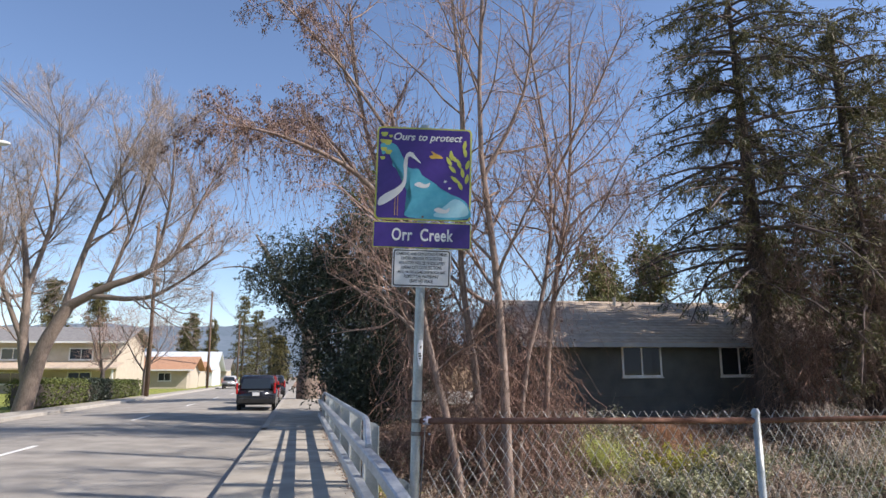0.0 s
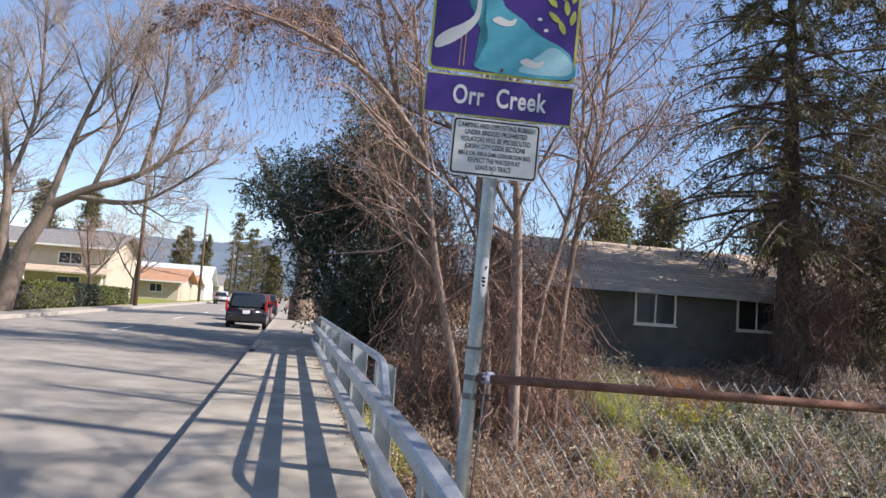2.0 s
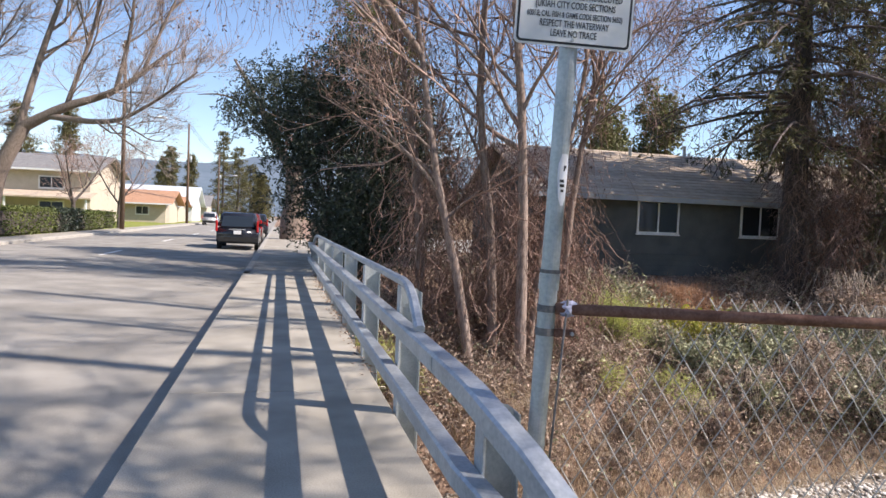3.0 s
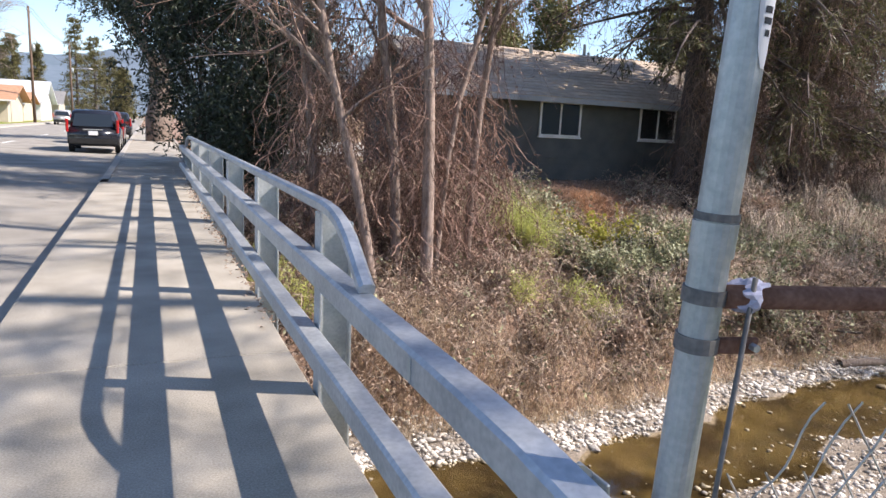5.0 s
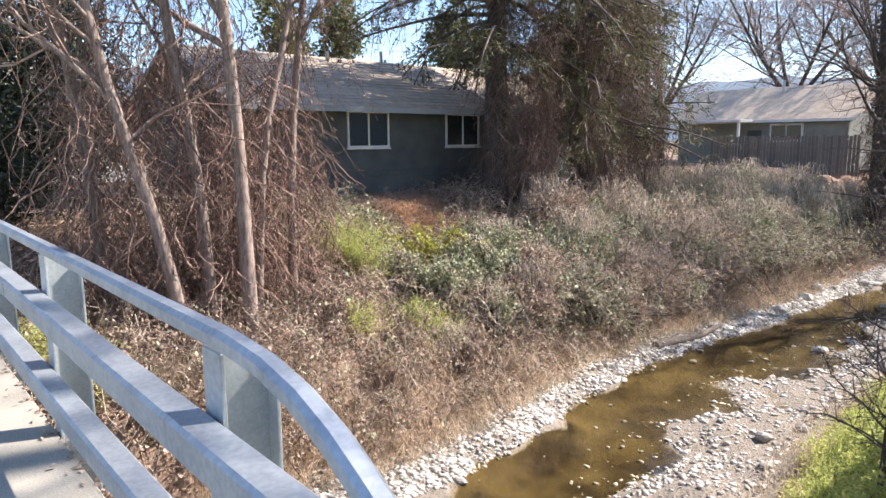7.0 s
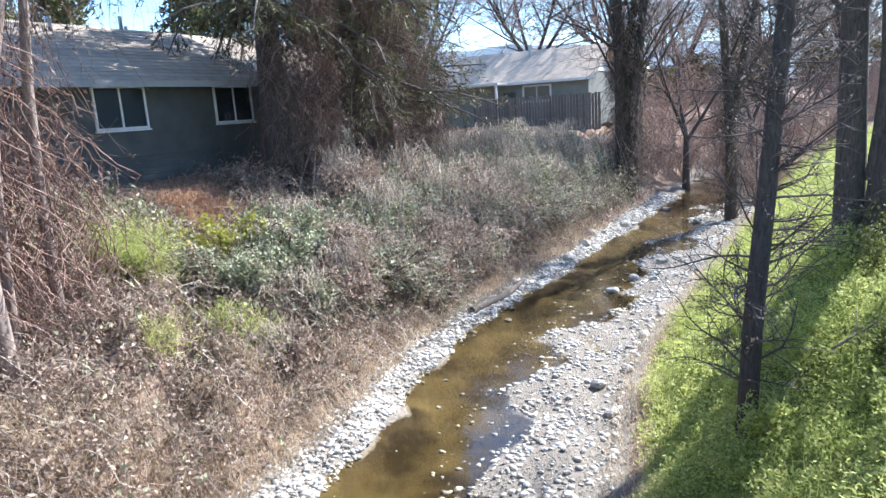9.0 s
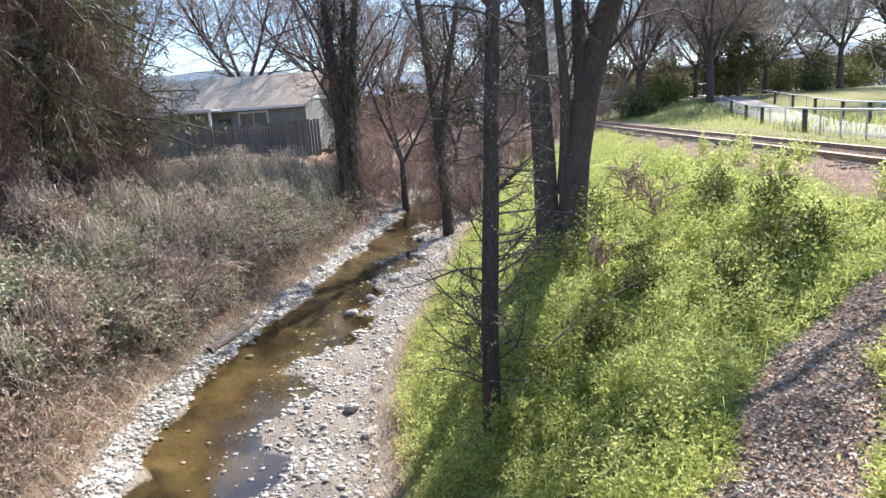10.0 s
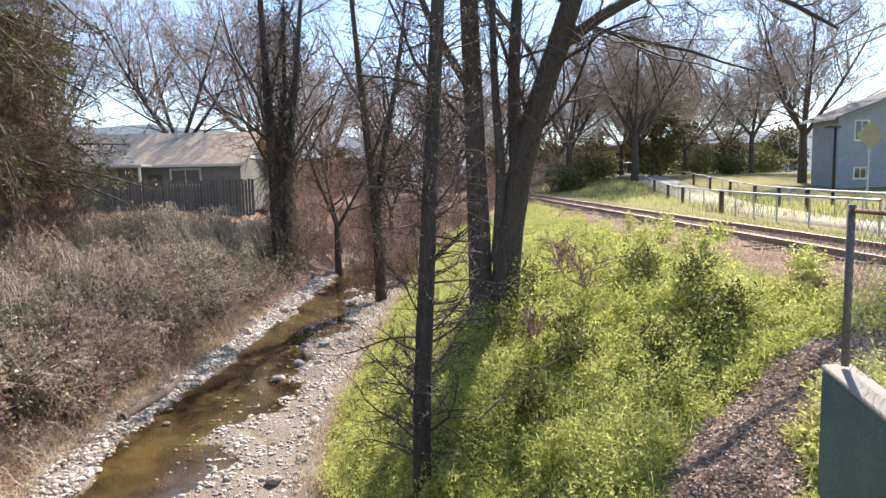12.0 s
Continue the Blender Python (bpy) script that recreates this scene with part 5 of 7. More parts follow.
def creek_tree(label, base, lines, radii, seed, ivy=0, mat=None, levels=(9, 6, 5)):
    g = np.random.default_rng(seed)
    P, R = limb_set(lines, radii, 10)
    b1, q1 = grow(P, R, levels[0] + 5, (0.2, 0.42), (25, 65), g, 0.2, 0.15, 6, 0.25, rmin=0.02)
    b2, q2 = grow(b1, q1, levels[1] + 2, (0.4, 0.75), (25, 60), g, 0.15, 0.16, 5, 0.15, rmin=0.012)
    b3, q3 = grow(b2, q2, levels[2], (0.45, 0.9), (25, 60), g, 0.1, 0.15, 4, 0.1, rmin=0.008)
    extra = []
    if ivy:
        p, d = tips(P, ivy, g, 0.0, 0.85)
        p = p + unit(g.normal(size=p.shape)) * g.uniform(0.25, 0.6, (len(p), 1)) * np.array([1, 1, 0.5])
        V, F = leaf_quads(p, g.normal(size=p.shape) + [0, 0, -0.6], g.uniform(0.07, 0.14, len(p)), g.uniform(0.05, 0.09, len(p)), g=g)
        extra.append(("ivy", V, F, M_EVERGREEN if mat is None else mat, "dark clinging ivy"))
    return plant("bare_creek_tree", label, "tree", base, [(P, R, 8), (b1, q1, 4)], [(b2, q2, 3), (b3, q3, 3)], M_BARK_DARK, M_TWIG_DARK, extra)


zd = gz(36, 15.6)
creek_tree("bare tree on the bank, trunks thick with dark ivy", (36, 15.6, zd), [[(36, 15.6, zd - 0.3), (36, 15.7, 2.5), (36, 15.9, 7), (36.2, 16.1, 13)], [(36, 15.3, zd), (36, 14.9, 2.5), (36.2, 14.5, 6), (36, 13.8, 12)], [(36, 15.6, 1.5), (36.5, 15.1, 6), (36.5, 14.9, 12)]], [(0.42, 0.1), (0.34, 0.08), (0.2, 0.05)], 83, 9000)
ze = gz(33.5, 10.1)
creek_tree("forked bare tree at the creek's bend", (33.5, 10.1, ze), [[(33.5, 10.1, ze - 0.3), (33.4, 10.2, -0.5), (33.2, 10.5, 3.0), (33, 10.9, 8), (33, 11.2, 12)], [(33.4, 10.2, -0.2), (33.3, 9.7, 3.0), (33.1, 8.9, 7), (33, 8.4, 11)]], [(0.30, 0.07), (0.2, 0.05)], 84, 2600)
vine_thicket("vine_tangle", "dead vines climbing the forked tree", 33.4, 10.3, 0.7, 0.6, 5.0, 300, np.random.default_rng(188), r=(0.008, 0.016), leaf=800, mat=M_VINE_DARK)
for i, (x, y, h) in enumerate(((44, 13.6, 11), (47, 17.0, 13), (52, 10.5, 12))):
    bare_tree("bare_creek_tree", "bare tree farther up the creek", (x, y, gz(x, y)), h, np.random.default_rng(90 + i), 0.6, 0.2, (11, 7, 5), M_BARK_DARK, M_TWIG, rmin=0.012)
for i, (x, y, h) in enumerate(((62, 30, 17), (66, 24, 18), (74, -8, 15), (70, -14, 16), (80, 4, 14), (88, -22, 17), (60, -26, 15), (95, 12, 15), (58, 40, 16), (90, -36, 17), (84, 20, 15))):
    bare_tree("bare_tree", "large bare tree behind the houses", (x, y, gz(x, y)), h, np.random.default_rng(110 + i), 0.8, 0.36, (11, 8, 8), M_BARK_DARK, M_TWIG_GREY, fork=5, rmin=0.02)
# dense brush and evergreens in the distance
for i, (x, y, h, r) in enumerate(((-22, 150, 15, 3.6), (-19, 158, 14, 3.4), (-13.5, 170, 21, 5.0), (-10.5, 178, 18, 5.5), (-8.0, 190, 15, 5.5), (-26, 165, 14, 3.5), (-30, 110, 16, 4.0), (-33, 100, 15, 4.0), (-5.5, 200, 13, 4.5), (3, 150, 11, 4.0), (-36, 72, 15, 4.2), (-4.5, 180, 12, 4))):
    conifer("redwood", "tall pointed conifer down the street", (x, y, -0.2), h, np.random.default_rng(130 + i), r, 1.5, 0.4, 18, 8, 6, 16, M_NEEDLE_FAR, -0.2, 3.2)
for i, (x, y, h, r, lab) in enumerate(((21, 44, 10.0, 1.9, "olive evergreen behind the dark house"), (26, 46, 11.5, 1.8, "olive evergreen behind the dark house"), (33, 42, 11, 2.2, "olive evergreen behind the dark house"), (80, -20.2, 11.5, 3.4, "round dark evergreen beyond the tracks"), (40, 38, 10, 2.2, "olive evergreen behind the dark house"))):
    g = np.random.default_rng(150 + i)
    bl = [(x + g.normal() * r * 0.35, y + g.normal() * r * 0.35, h * f, r * (1.1 - 0.6 * f), r * (1.1 - 0.6 * f), h * 0.16) for f in (0.3, 0.42, 0.55, 0.68, 0.8, 0.9)]
    leafy_mass("evergreen_tree", lab, "tree", bl, 9000, (0.25, 0.45), (0.10, 0.2), M_NEEDLE if i != 3 else M_NEEDLE_FAR, g, ([[(x, y, -0.4), (x, y, h * 0.9)]], [(0.3, 0.06)]), M_BARK, base=(x, y, -0.2), sticks=0)

# bare trees south of the railway, whose branches shade the road
for i, (x, y, h) in enumerate(((8.2, -3.8, 17), (5.5, -8.0, 18))):
    bare_tree("bare_tree", "tall bare tree beside the railway", (x, y, gz(x, y)), h, np.random.default_rng(170 + i), 0.68 + 0.3 * i, 0.42, (12, 8, 5), M_BARK_DARK, M_TWIG_GREY, fork=5, rmin=0.02)
# brush closing the creek's far end
g = np.random.default_rng(180)
for (bx, by, h, r) in ((41, 10.4, 2.6, 0.9), (43, 15.6, 3.2, 1.0), (46, 9.2, 3.0, 1.0), (48, 14.6, 3.5, 1.2), (51, 12.5, 3.6, 1.3), (53, 17, 4.0, 1.4), (54, 8.0, 3.2, 1.2), (57, 13, 4.2, 1.5), (39, 9.0, 2.2, 0.8), (60, 9, 4.2, 1.4), (61, 17.5, 4.4, 1.5), (48, 5.5, 2.4, 1.0), (56, 3.5, 2.8, 1.1), (63, 2, 3.0, 1.2), (66, 13, 4.5, 1.5), (70, 6, 4.0, 1.5), (68, -1.5, 3.4, 1.6), (73, -4, 3.6, 1.6), (78, -7.5, 3.8, 1.7), (84, -11, 3.8, 1.7), (76, 1.5, 4.0, 1.7), (90, -14, 4.0, 1.8)):
    bz = gz(bx, by)
    k = 46
    d = unit(np.concatenate([g.normal(size=(k, 2)) * 0.45, np.ones((k, 1))], 1))
    w = np.linspace(0, 1, 5)[None, :, None]
    P = np.array([bx, by, bz]) + g.normal(size=(k, 1, 3)) * [r * 0.6, r * 0.6, 0] + d[:, None] * w * g.uniform(0.5, 1.1, (k, 1, 1)) * h
    R_ = g.uniform(0.012, 0.03, k)[:, None] * np.linspace(1, 0.4, 5)
    S1, SR1 = grow(P, R_, 9, (0.25, 0.55), (20, 60), g, 0.1, 0.18, 4, 0.15, rmin=0.012)
    S2, SR2 = grow(S1, SR1, 3, (0.4, 0.8), (20, 60), g, 0.1, 0.18, 3, 0.15, rmin=0.010)
    plant("brush_thicket", "leafless brown brush closing the creek view", "brush", (bx, by, bz), [(P, R_, 4)], [(S1, SR1, 3), (S2, SR2, 3)], M_TWIG_GREY, M_TWIG)

vine_thicket("vine_tangle", "dead vines hanging on the ivy-covered tree", 36, 15.4, 1.0, 0.9, 8.0, 700, np.random.default_rng(185), r=(0.008, 0.016), leaf=2500, mat=M_VINE_DARK)
for i, (x, y, r, h) in enumerate(((70, -6.5, 1.6, 2.4), (76, -10.5, 1.8, 2.8), (92, -16, 2.2, 3.4), (94, -24, 2.2, 3.0), (96, -31, 2.4, 3.6), (95, -40, 2.4, 3.2), (84, -30, 1.6, 2.2), (100, -12, 2.2, 3.6))):
    leafy_mass("garden_shrub", "olive green shrub beyond the path", "shrub", [(x, y, gz(x, y) + h * 0.5, r, r, h * 0.55), (x + 0.6, y - 1.2, gz(x, y) + h * 0.4, r * 0.8, r * 0.8, h * 0.42)], 2400, (0.25, 0.45), (0.12, 0.2), M_OLIVE if i % 2 else M_NEEDLE, np.random.default_rng(190 + i), None, M_BARK_DARK, 0.1, base=(x, y, gz(x, y)), sticks=12, per=6)

curtains("vine_curtain", "thin dead vines hanging from the bare stems", 5.4, 17.8, stem_limbs, 420, 9.5, np.random.default_rng(186), (0.8, 3.6), 2500, low=3.0, clear=-9, mat=M_VINE_RED)
curtains("vine_curtain", "reddish dead vines hanging among the stems", 4.6, 18.0, np.concatenate([stems[:6]]), 320, 8.0, np.random.default_rng(187), (0.8, 4.0), 1500, low=1.0, clear=-9, mat=M_VINE_DARK)
for i, (x, y, h) in enumerate(((86, -9, 12), (92, -19, 13), (90, -27, 12), (96, -35, 13), (80, -17, 11), (104, -6, 14), (98, 3, 13))):
    bare_tree("bare_tree", "bare tree before the apartment building", (x, y, gz(x, y)), h, np.random.default_rng(400 + i), 0.9, 0.26, (10, 8, 8), M_BARK_DARK, M_TWIG_GREY, fork=5, rmin=0.022)

# evergreen belt before the far buildings
for i, (x, y, r, h) in enumerate(((105, -47, 3.2, 7.5), (104, -40, 2.8, 6.0), (106, -33, 3.4, 8.0), (104, -26, 2.6, 5.5), (107, -19, 3.2, 7.5), (105, -11, 3.0, 6.5), (106, -3, 3.4, 8.0), (92, 6, 3.0, 6.0), (91, 13, 3.2, 7.0), (92, 20, 3.0, 6.5), (91, 28, 3.4, 7.5))):
    g = np.random.default_rng(420 + i)
    z = gz(x, y)
    leafy_mass("evergreen_tree", "dull olive tree before the far buildings", "tree", [(x + g.normal() * r * 0.3, y + g.normal() * r * 0.4, z + h * f, r * (1.05 - 0.5 * f), r * (1.05 - 0.5 * f), h * 0.2) for f in (0.25, 0.42, 0.6, 0.78)], 3600, (0.35, 0.6), (0.18, 0.3), M_NEEDLE_FAR, g, ([[(x, y, z - 0.3), (x, y, z + h * 0.8)]], [(0.25, 0.06)]), M_BARK_DARK, base=(x, y, z), sticks=0, per=6)

# ---- ground cover ----
def bank_points(n, x0, x1, y0, y1, g, near=None):
    x = x0 + (x1 - x0) * (g.random(n) if near is None else g.random(n) ** near)
    y = g.uniform(y0, y1, n) + meander(x)
    return x, y


def cover(name, label, category, V, F, mat, kind="stuff"):
    return tagged(link(name, np_mesh(name, V, [F]), mat), label, category, kind=kind)


# bramble canes over the north bank
g = np.random.default_rng(201)
n = 9500
x, y = bank_points(n, 1.2, 34, 15.6, 22.6, g, 1.15)
keep = ~((np.abs(x - 12.5) < 2.2) & (y > 20.8)) & ~((x < 4.5) & (y > 19.5))
x, y = x[keep], y[keep]
n = len(x)
z = height(x, y)
a = g.uniform(0, 2 * np.pi, n)
L = g.uniform(0.35, 1.5, n)
hi = L * g.uniform(0.2, 0.6, n)
s = np.linspace(0, 1, 7)
arch = np.stack([x[:, None] + np.cos(a)[:, None] * L[:, None] * s, y[:, None] + np.sin(a)[:, None] * L[:, None] * s, z[:, None] + hi[:, None] * np.sin(np.pi * np.minimum(s * 1.1, 1))], -1)
arch += g.normal(size=arch.shape) * 0.035
arch = on_ground(arch, 0.01)
R = g.uniform(0.004, 0.011, n)[:, None] * np.linspace(1, 0.6, 7)
S, SR = grow(arch, R, 3, (0.2, 0.5), (25, 70), g, 0.1, 0.2, 4, 0.1, rmin=0.0028)
half = g.random(n) < 0.5
for sel, mt, lb in ((half, M_VINE, "tangled pale bramble canes covering the bank"), (~half, M_VINE_DARK, "tangled dark bramble canes covering the bank")):
    V, F = stack([(arch[sel], R[sel], 3), (S[np.repeat(sel, 3)], SR[np.repeat(sel, 3)], 3)])
    cover("bramble_canes", lb, "brambles", V, F, mt)


def patch_mask(px, py, seed, size=1.6):
    """A field of soft patches, 0 to 1."""
    q = np.sin(px / size * 1.3 + seed) * np.cos(py / size * 1.7 - seed * 2) + np.sin((px * 0.7 + py) / size + seed * 3) * 0.7
    return smooth(-0.2, 0.7, q)


p, d = tips(arch, 52000, g, 0.15, 1.0)
pm = patch_mask(p[:, 0], p[:, 1], 1.0)
pick = g.random(len(p)) < 0.06 + 0.94 * pm * smooth(5.5, 8.0, p[:, 0]) * (1 - 0.7 * smooth(24, 30, p[:, 0])) * smooth(16.2, 17.2, p[:, 1])
q = p[pick]
q = np.repeat(q, 3, 0) + g.normal(size=(len(q) * 3, 3)) * 0.05
V, F = leaf_quads(q, unit(g.normal(size=q.shape)) + [0, 0, 0.15], g.uniform(0.06, 0.13, len(q)), g.uniform(0.045, 0.09, len(q)), 0.15, g)
cover("bramble_leaves", "grey-green bramble and ivy leaves on the bank", "brambles", V, F, M_IVY)
q = p[~pick]
q = np.repeat(q, 2, 0) + g.normal(size=(len(q) * 2, 3)) * 0.06
V, F = leaf_quads(q, g.normal(size=q.shape), g.uniform(0.05, 0.12, len(q)), g.uniform(0.03, 0.07, len(q)), 0.3, g)
cover("withered_leaves", "withered brown leaves caught in the brambles", "brambles", V, F, M_DEADLEAF)
# leaf litter
x, y = bank_points(16000, 0.9, 30, 15.6, 23.4, g, 1.2)
q = np.stack([x, y, height(x, y) + 0.02], 1)
V, F = leaf_quads(q, np.concatenate([g.normal(size=(len(q), 2)), 0.25 * g.normal(size=(len(q), 1))], 1), g.uniform(0.05, 0.11, len(q)), g.uniform(0.03, 0.06, len(q)), 0.3, g)
cover("leaf_litter", "fallen brown leaves under the trees", "leaf litter", V, F, M_DEADLEAF)


def bushes(name, label, category, spots, leaf_l, leaf_w, mat, g, per=900, droop=0.3, shell=0.2):
    for (bx, by, r, hgt) in spots:
        bz = gz(bx, by)
        leafy_mass(name, label, category, [(bx, by, bz + hgt * 0.45, r, r, hgt * 0.6), (bx + r * 0.4, by - r * 0.2, bz + hgt * 0.3, r * 0.7, r * 0.7, hgt * 0.45)], per, leaf_l, leaf_w, mat, g, None, M_BARK_DARK, droop, shell=shell, sticks=0, per=6)


g = np.random.default_rng(211)
# grassy and yellow-green clumps on the bank
bushes("fennel_clump", "bright green feathery clump on the bank", "plant", [(8.5, 19.0, 0.42, 1.1), (8.9, 18.6, 0.34, 0.7)], (0.15, 0.30), (0.006, 0.014), M_GRASS, g, 2600, 1.2)
bushes("weed_clump", "bright green weeds on the bank", "plant", [(9.2, 17.0, 0.3, 0.6), (9.6, 16.6, 0.25, 0.8), (7.6, 16.9, 0.35, 0.5), (2.3, 16.3, 0.5, 0.6), (1.8, 17.2, 0.45, 0.6), (14.6, 20.2, 0.4, 0.6)], (0.12, 0.25), (0.008, 0.018), M_GRASS, g, 900, 1.2)
bushes("yellow_shrub", "yellow-green leafy shrub on the bank", "shrub", [(11.0, 19.3, 0.6, 1.15), (11.8, 19.0, 0.65, 1.15), (10.5, 19.7, 0.5, 0.9), (12.3, 18.6, 0.4, 0.8)], (0.09, 0.16), (0.05, 0.09), M_YELLOW, g, 900, 0.2)
bushes("leafy_bush", "grey-green leafy bush on the bank", "bush", [(13.6, 18.6, 0.8, 1.1), (12.2, 17.2, 0.6, 0.9), (15.4, 18.0, 0.9, 1.3), (17.5, 18.2, 0.9, 1.2), (26, 17.6, 1.0, 1.4), (29.5, 18.2, 1.1, 1.5), (32, 17.0, 0.9, 1.2), (31, 20.0, 1.2, 1.6), (35, 18.6, 1.2, 1.8), (10.4, 17.6, 0.5, 0.7), (11.3, 17.9, 0.6, 0.8), (12.4, 18.3, 0.55, 0.8), (10.0, 18.4, 0.45, 0.6), (13.0, 19.4, 0.6, 0.8), (14.6, 19.0, 0.7, 1.0), (16.6, 19.2, 0.6, 0.9), (19.6, 18.4, 0.8, 1.1), (21.6, 18.2, 0.7, 1.0), (23.8, 18.6, 0.9, 1.2)], (0.06, 0.11), (0.04, 0.07), M_IVY, g, 2600, 0.1, 0.5)
# grey twiggy brush mid-bank
g = np.random.default_rng(212)
for (bx, by, r, hgt) in ((15.0, 17.4, 0.9, 1.5), (17.2, 17.3, 1.0, 1.6), (19.0, 17.5, 1.0, 1.7), (20.8, 17.6, 1.1, 1.8), (23.0, 17.2, 1.1, 1.7), (13.2, 17.6, 0.8, 1.2), (25.2, 17.8, 1.1, 2.0), (27.8, 16.6, 1.0, 1.7), (30.5, 16.4, 1.0, 1.8), (33.5, 16.3, 1.1, 2.2), (38.5, 16.4, 1.3, 2.6), (18.2, 19.2, 1.0, 1.4), (22.4, 19.0, 1.2, 1.6), (16.2, 17.0, 1.0, 1.5), (18.4, 16.9, 1.1, 1.7), (20.2, 18.6, 1.3, 2.0), (24.2, 17.0, 1.2, 2.1), (26.6, 17.2, 1.2, 2.0), (29.0, 17.4, 1.2, 2.2), (22.0, 16.8, 1.1, 1.6), (19.6, 20.2, 1.3, 1.8), (24.8, 19.6, 1.4, 2.0), (28.0, 19.2, 1.4, 2.0), (31.8, 18.2, 1.4, 2.2), (14.2, 18.0, 0.9, 1.2)):
    bz = gz(bx, by)
    k = 90
    d = unit(np.concatenate([g.normal(size=(k, 2)) * 0.8, np.ones((k, 1)) * g.uniform(0.3, 1.2, (k, 1))], 1))
    hgt *= 1.15
    w = np.linspace(0, 1, 6)[None, :, None]
    P = np.array([bx, by, bz]) + g.normal(size=(k, 1, 3)) * [r * 0.35, r * 0.35, 0] + d[:, None] * w * g.uniform(0.5, 1.1, (k, 1, 1)) * hgt + np.array([0, 0, -0.35]) * hgt * w ** 2 * g.random((k, 1, 1))
    R_ = g.uniform(0.008, 0.02, k)[:, None] * np.linspace(1, 0.5, 6)
    S1, SR1 = grow(P, R_, 10, (0.25, 0.55), (25, 65), g, -0.2, 0.2, 4, 0.15, rmin=0.006)
    S2, SR2 = grow(S1, SR1, 2, (0.4, 0.8), (25, 65), g, -0.2, 0.2, 3, 0.2, rmin=0.006)
    q, d = tips(S2, 2600, g)
    LV, LF = leaf_quads(q, g.normal(size=q.shape), g.uniform(0.07, 0.14, len(q)), g.uniform(0.045, 0.085, len(q)), 0.2, g)
    plant("twiggy_bush", "grey-brown twiggy bush on the creek bank", "bush", (bx, by, bz), [(P, R_, 4)], [(S1, SR1, 3), (S2, SR2, 3)], M_VINE_DARK, M_VINE_DARK if int(bx * 10) % 2 else M_VINE, [("leaves", LV, LF, M_IVY, "sparse grey-green leaves") if int(bx * 10) % 3 != 1 else ("leaves", LV, LF, M_DEADLEAF, "sparse withered tan leaves")])


# rounded bramble mounds, leaves over dark canes
g = np.random.default_rng(214)
for i, (bx, by, r, hgt) in enumerate(((11.6, 16.9, 0.7, 0.9), (13.4, 17.0, 0.8, 1.1), (15.2, 16.7, 0.8, 1.1), (16.9, 17.9, 1.0, 1.4), (18.3, 16.8, 0.9, 1.3), (19.8, 17.6, 1.1, 1.6), (21.4, 16.9, 1.0, 1.5), (22.9, 18.0, 1.2, 1.8), (24.6, 17.1, 1.1, 1.6), (26.3, 18.3, 1.3, 1.9), (27.6, 17.0, 1.1, 1.6), (29.4, 18.0, 1.3, 2.0), (31.2, 17.2, 1.2, 1.8), (33.0, 18.4, 1.3, 2.0), (35.2, 17.2, 1.1, 1.6), (14.3, 18.9, 0.9, 1.1), (17.6, 19.6, 1.1, 1.4), (20.6, 19.4, 1.2, 1.6), (24.4, 19.9, 1.3, 1.7), (28.4, 20.2, 1.4, 1.8), (32.0, 20.4, 1.4, 1.8), (12.4, 18.2, 0.7, 0.8), (9.9, 16.6, 0.6, 0.7), (25.4, 16.4, 0.8, 1.0), (20.0, 16.2, 0.7, 0.9), (16.6, 16.1, 0.6, 0.7))):
    by += float(meander(bx))
    bz = gz(bx, by)
    lumps_ = [(bx + g.normal() * r * 0.5, by + g.normal() * r * 0.45, bz + hgt * g.uniform(0.2, 0.6), r * g.uniform(0.4, 0.7), r * g.uniform(0.4, 0.7), hgt * g.uniform(0.28, 0.5)) for _ in range(6)]
    green = i % 3 != 1
    k = 150
    a = g.uniform(0, 2 * np.pi, k)
    reach = r * g.uniform(0.5, 1.35, k)
    w = np.linspace(0, 1, 7)
    P = np.stack([bx + g.normal(size=k)[:, None] * r * 0.25 + np.cos(a)[:, None] * reach[:, None] * w, by + g.normal(size=k)[:, None] * r * 0.25 + np.sin(a)[:, None] * reach[:, None] * w, bz + (hgt * g.uniform(0.7, 1.35, k))[:, None] * np.sin(np.pi * np.minimum(0.12 + w * 0.9, 1)) ], -1) + g.normal(size=(k, 7, 3)) * 0.03
    V, F = tubes(on_ground(P, 0.01), g.uniform(0.005, 0.012, k)[:, None] * np.linspace(1, 0.6, 7), 3)
    leafy_mass("bramble_mound", "mound of grey-green bramble leaves and bare canes" if green else "mound of withered tan bramble with bare canes", "brambles", lumps_, 5200 if bx < 24 else 3600, (0.06, 0.12), (0.045, 0.085), M_IVY if green else M_DEADLEAF, g, None, M_BARK_DARK, 0.1, base=(bx, by, bz), shell=0.6, sticks=70, per=5, extra=[("bramble_tangle", V, F, M_VINE, "arching bare canes")])


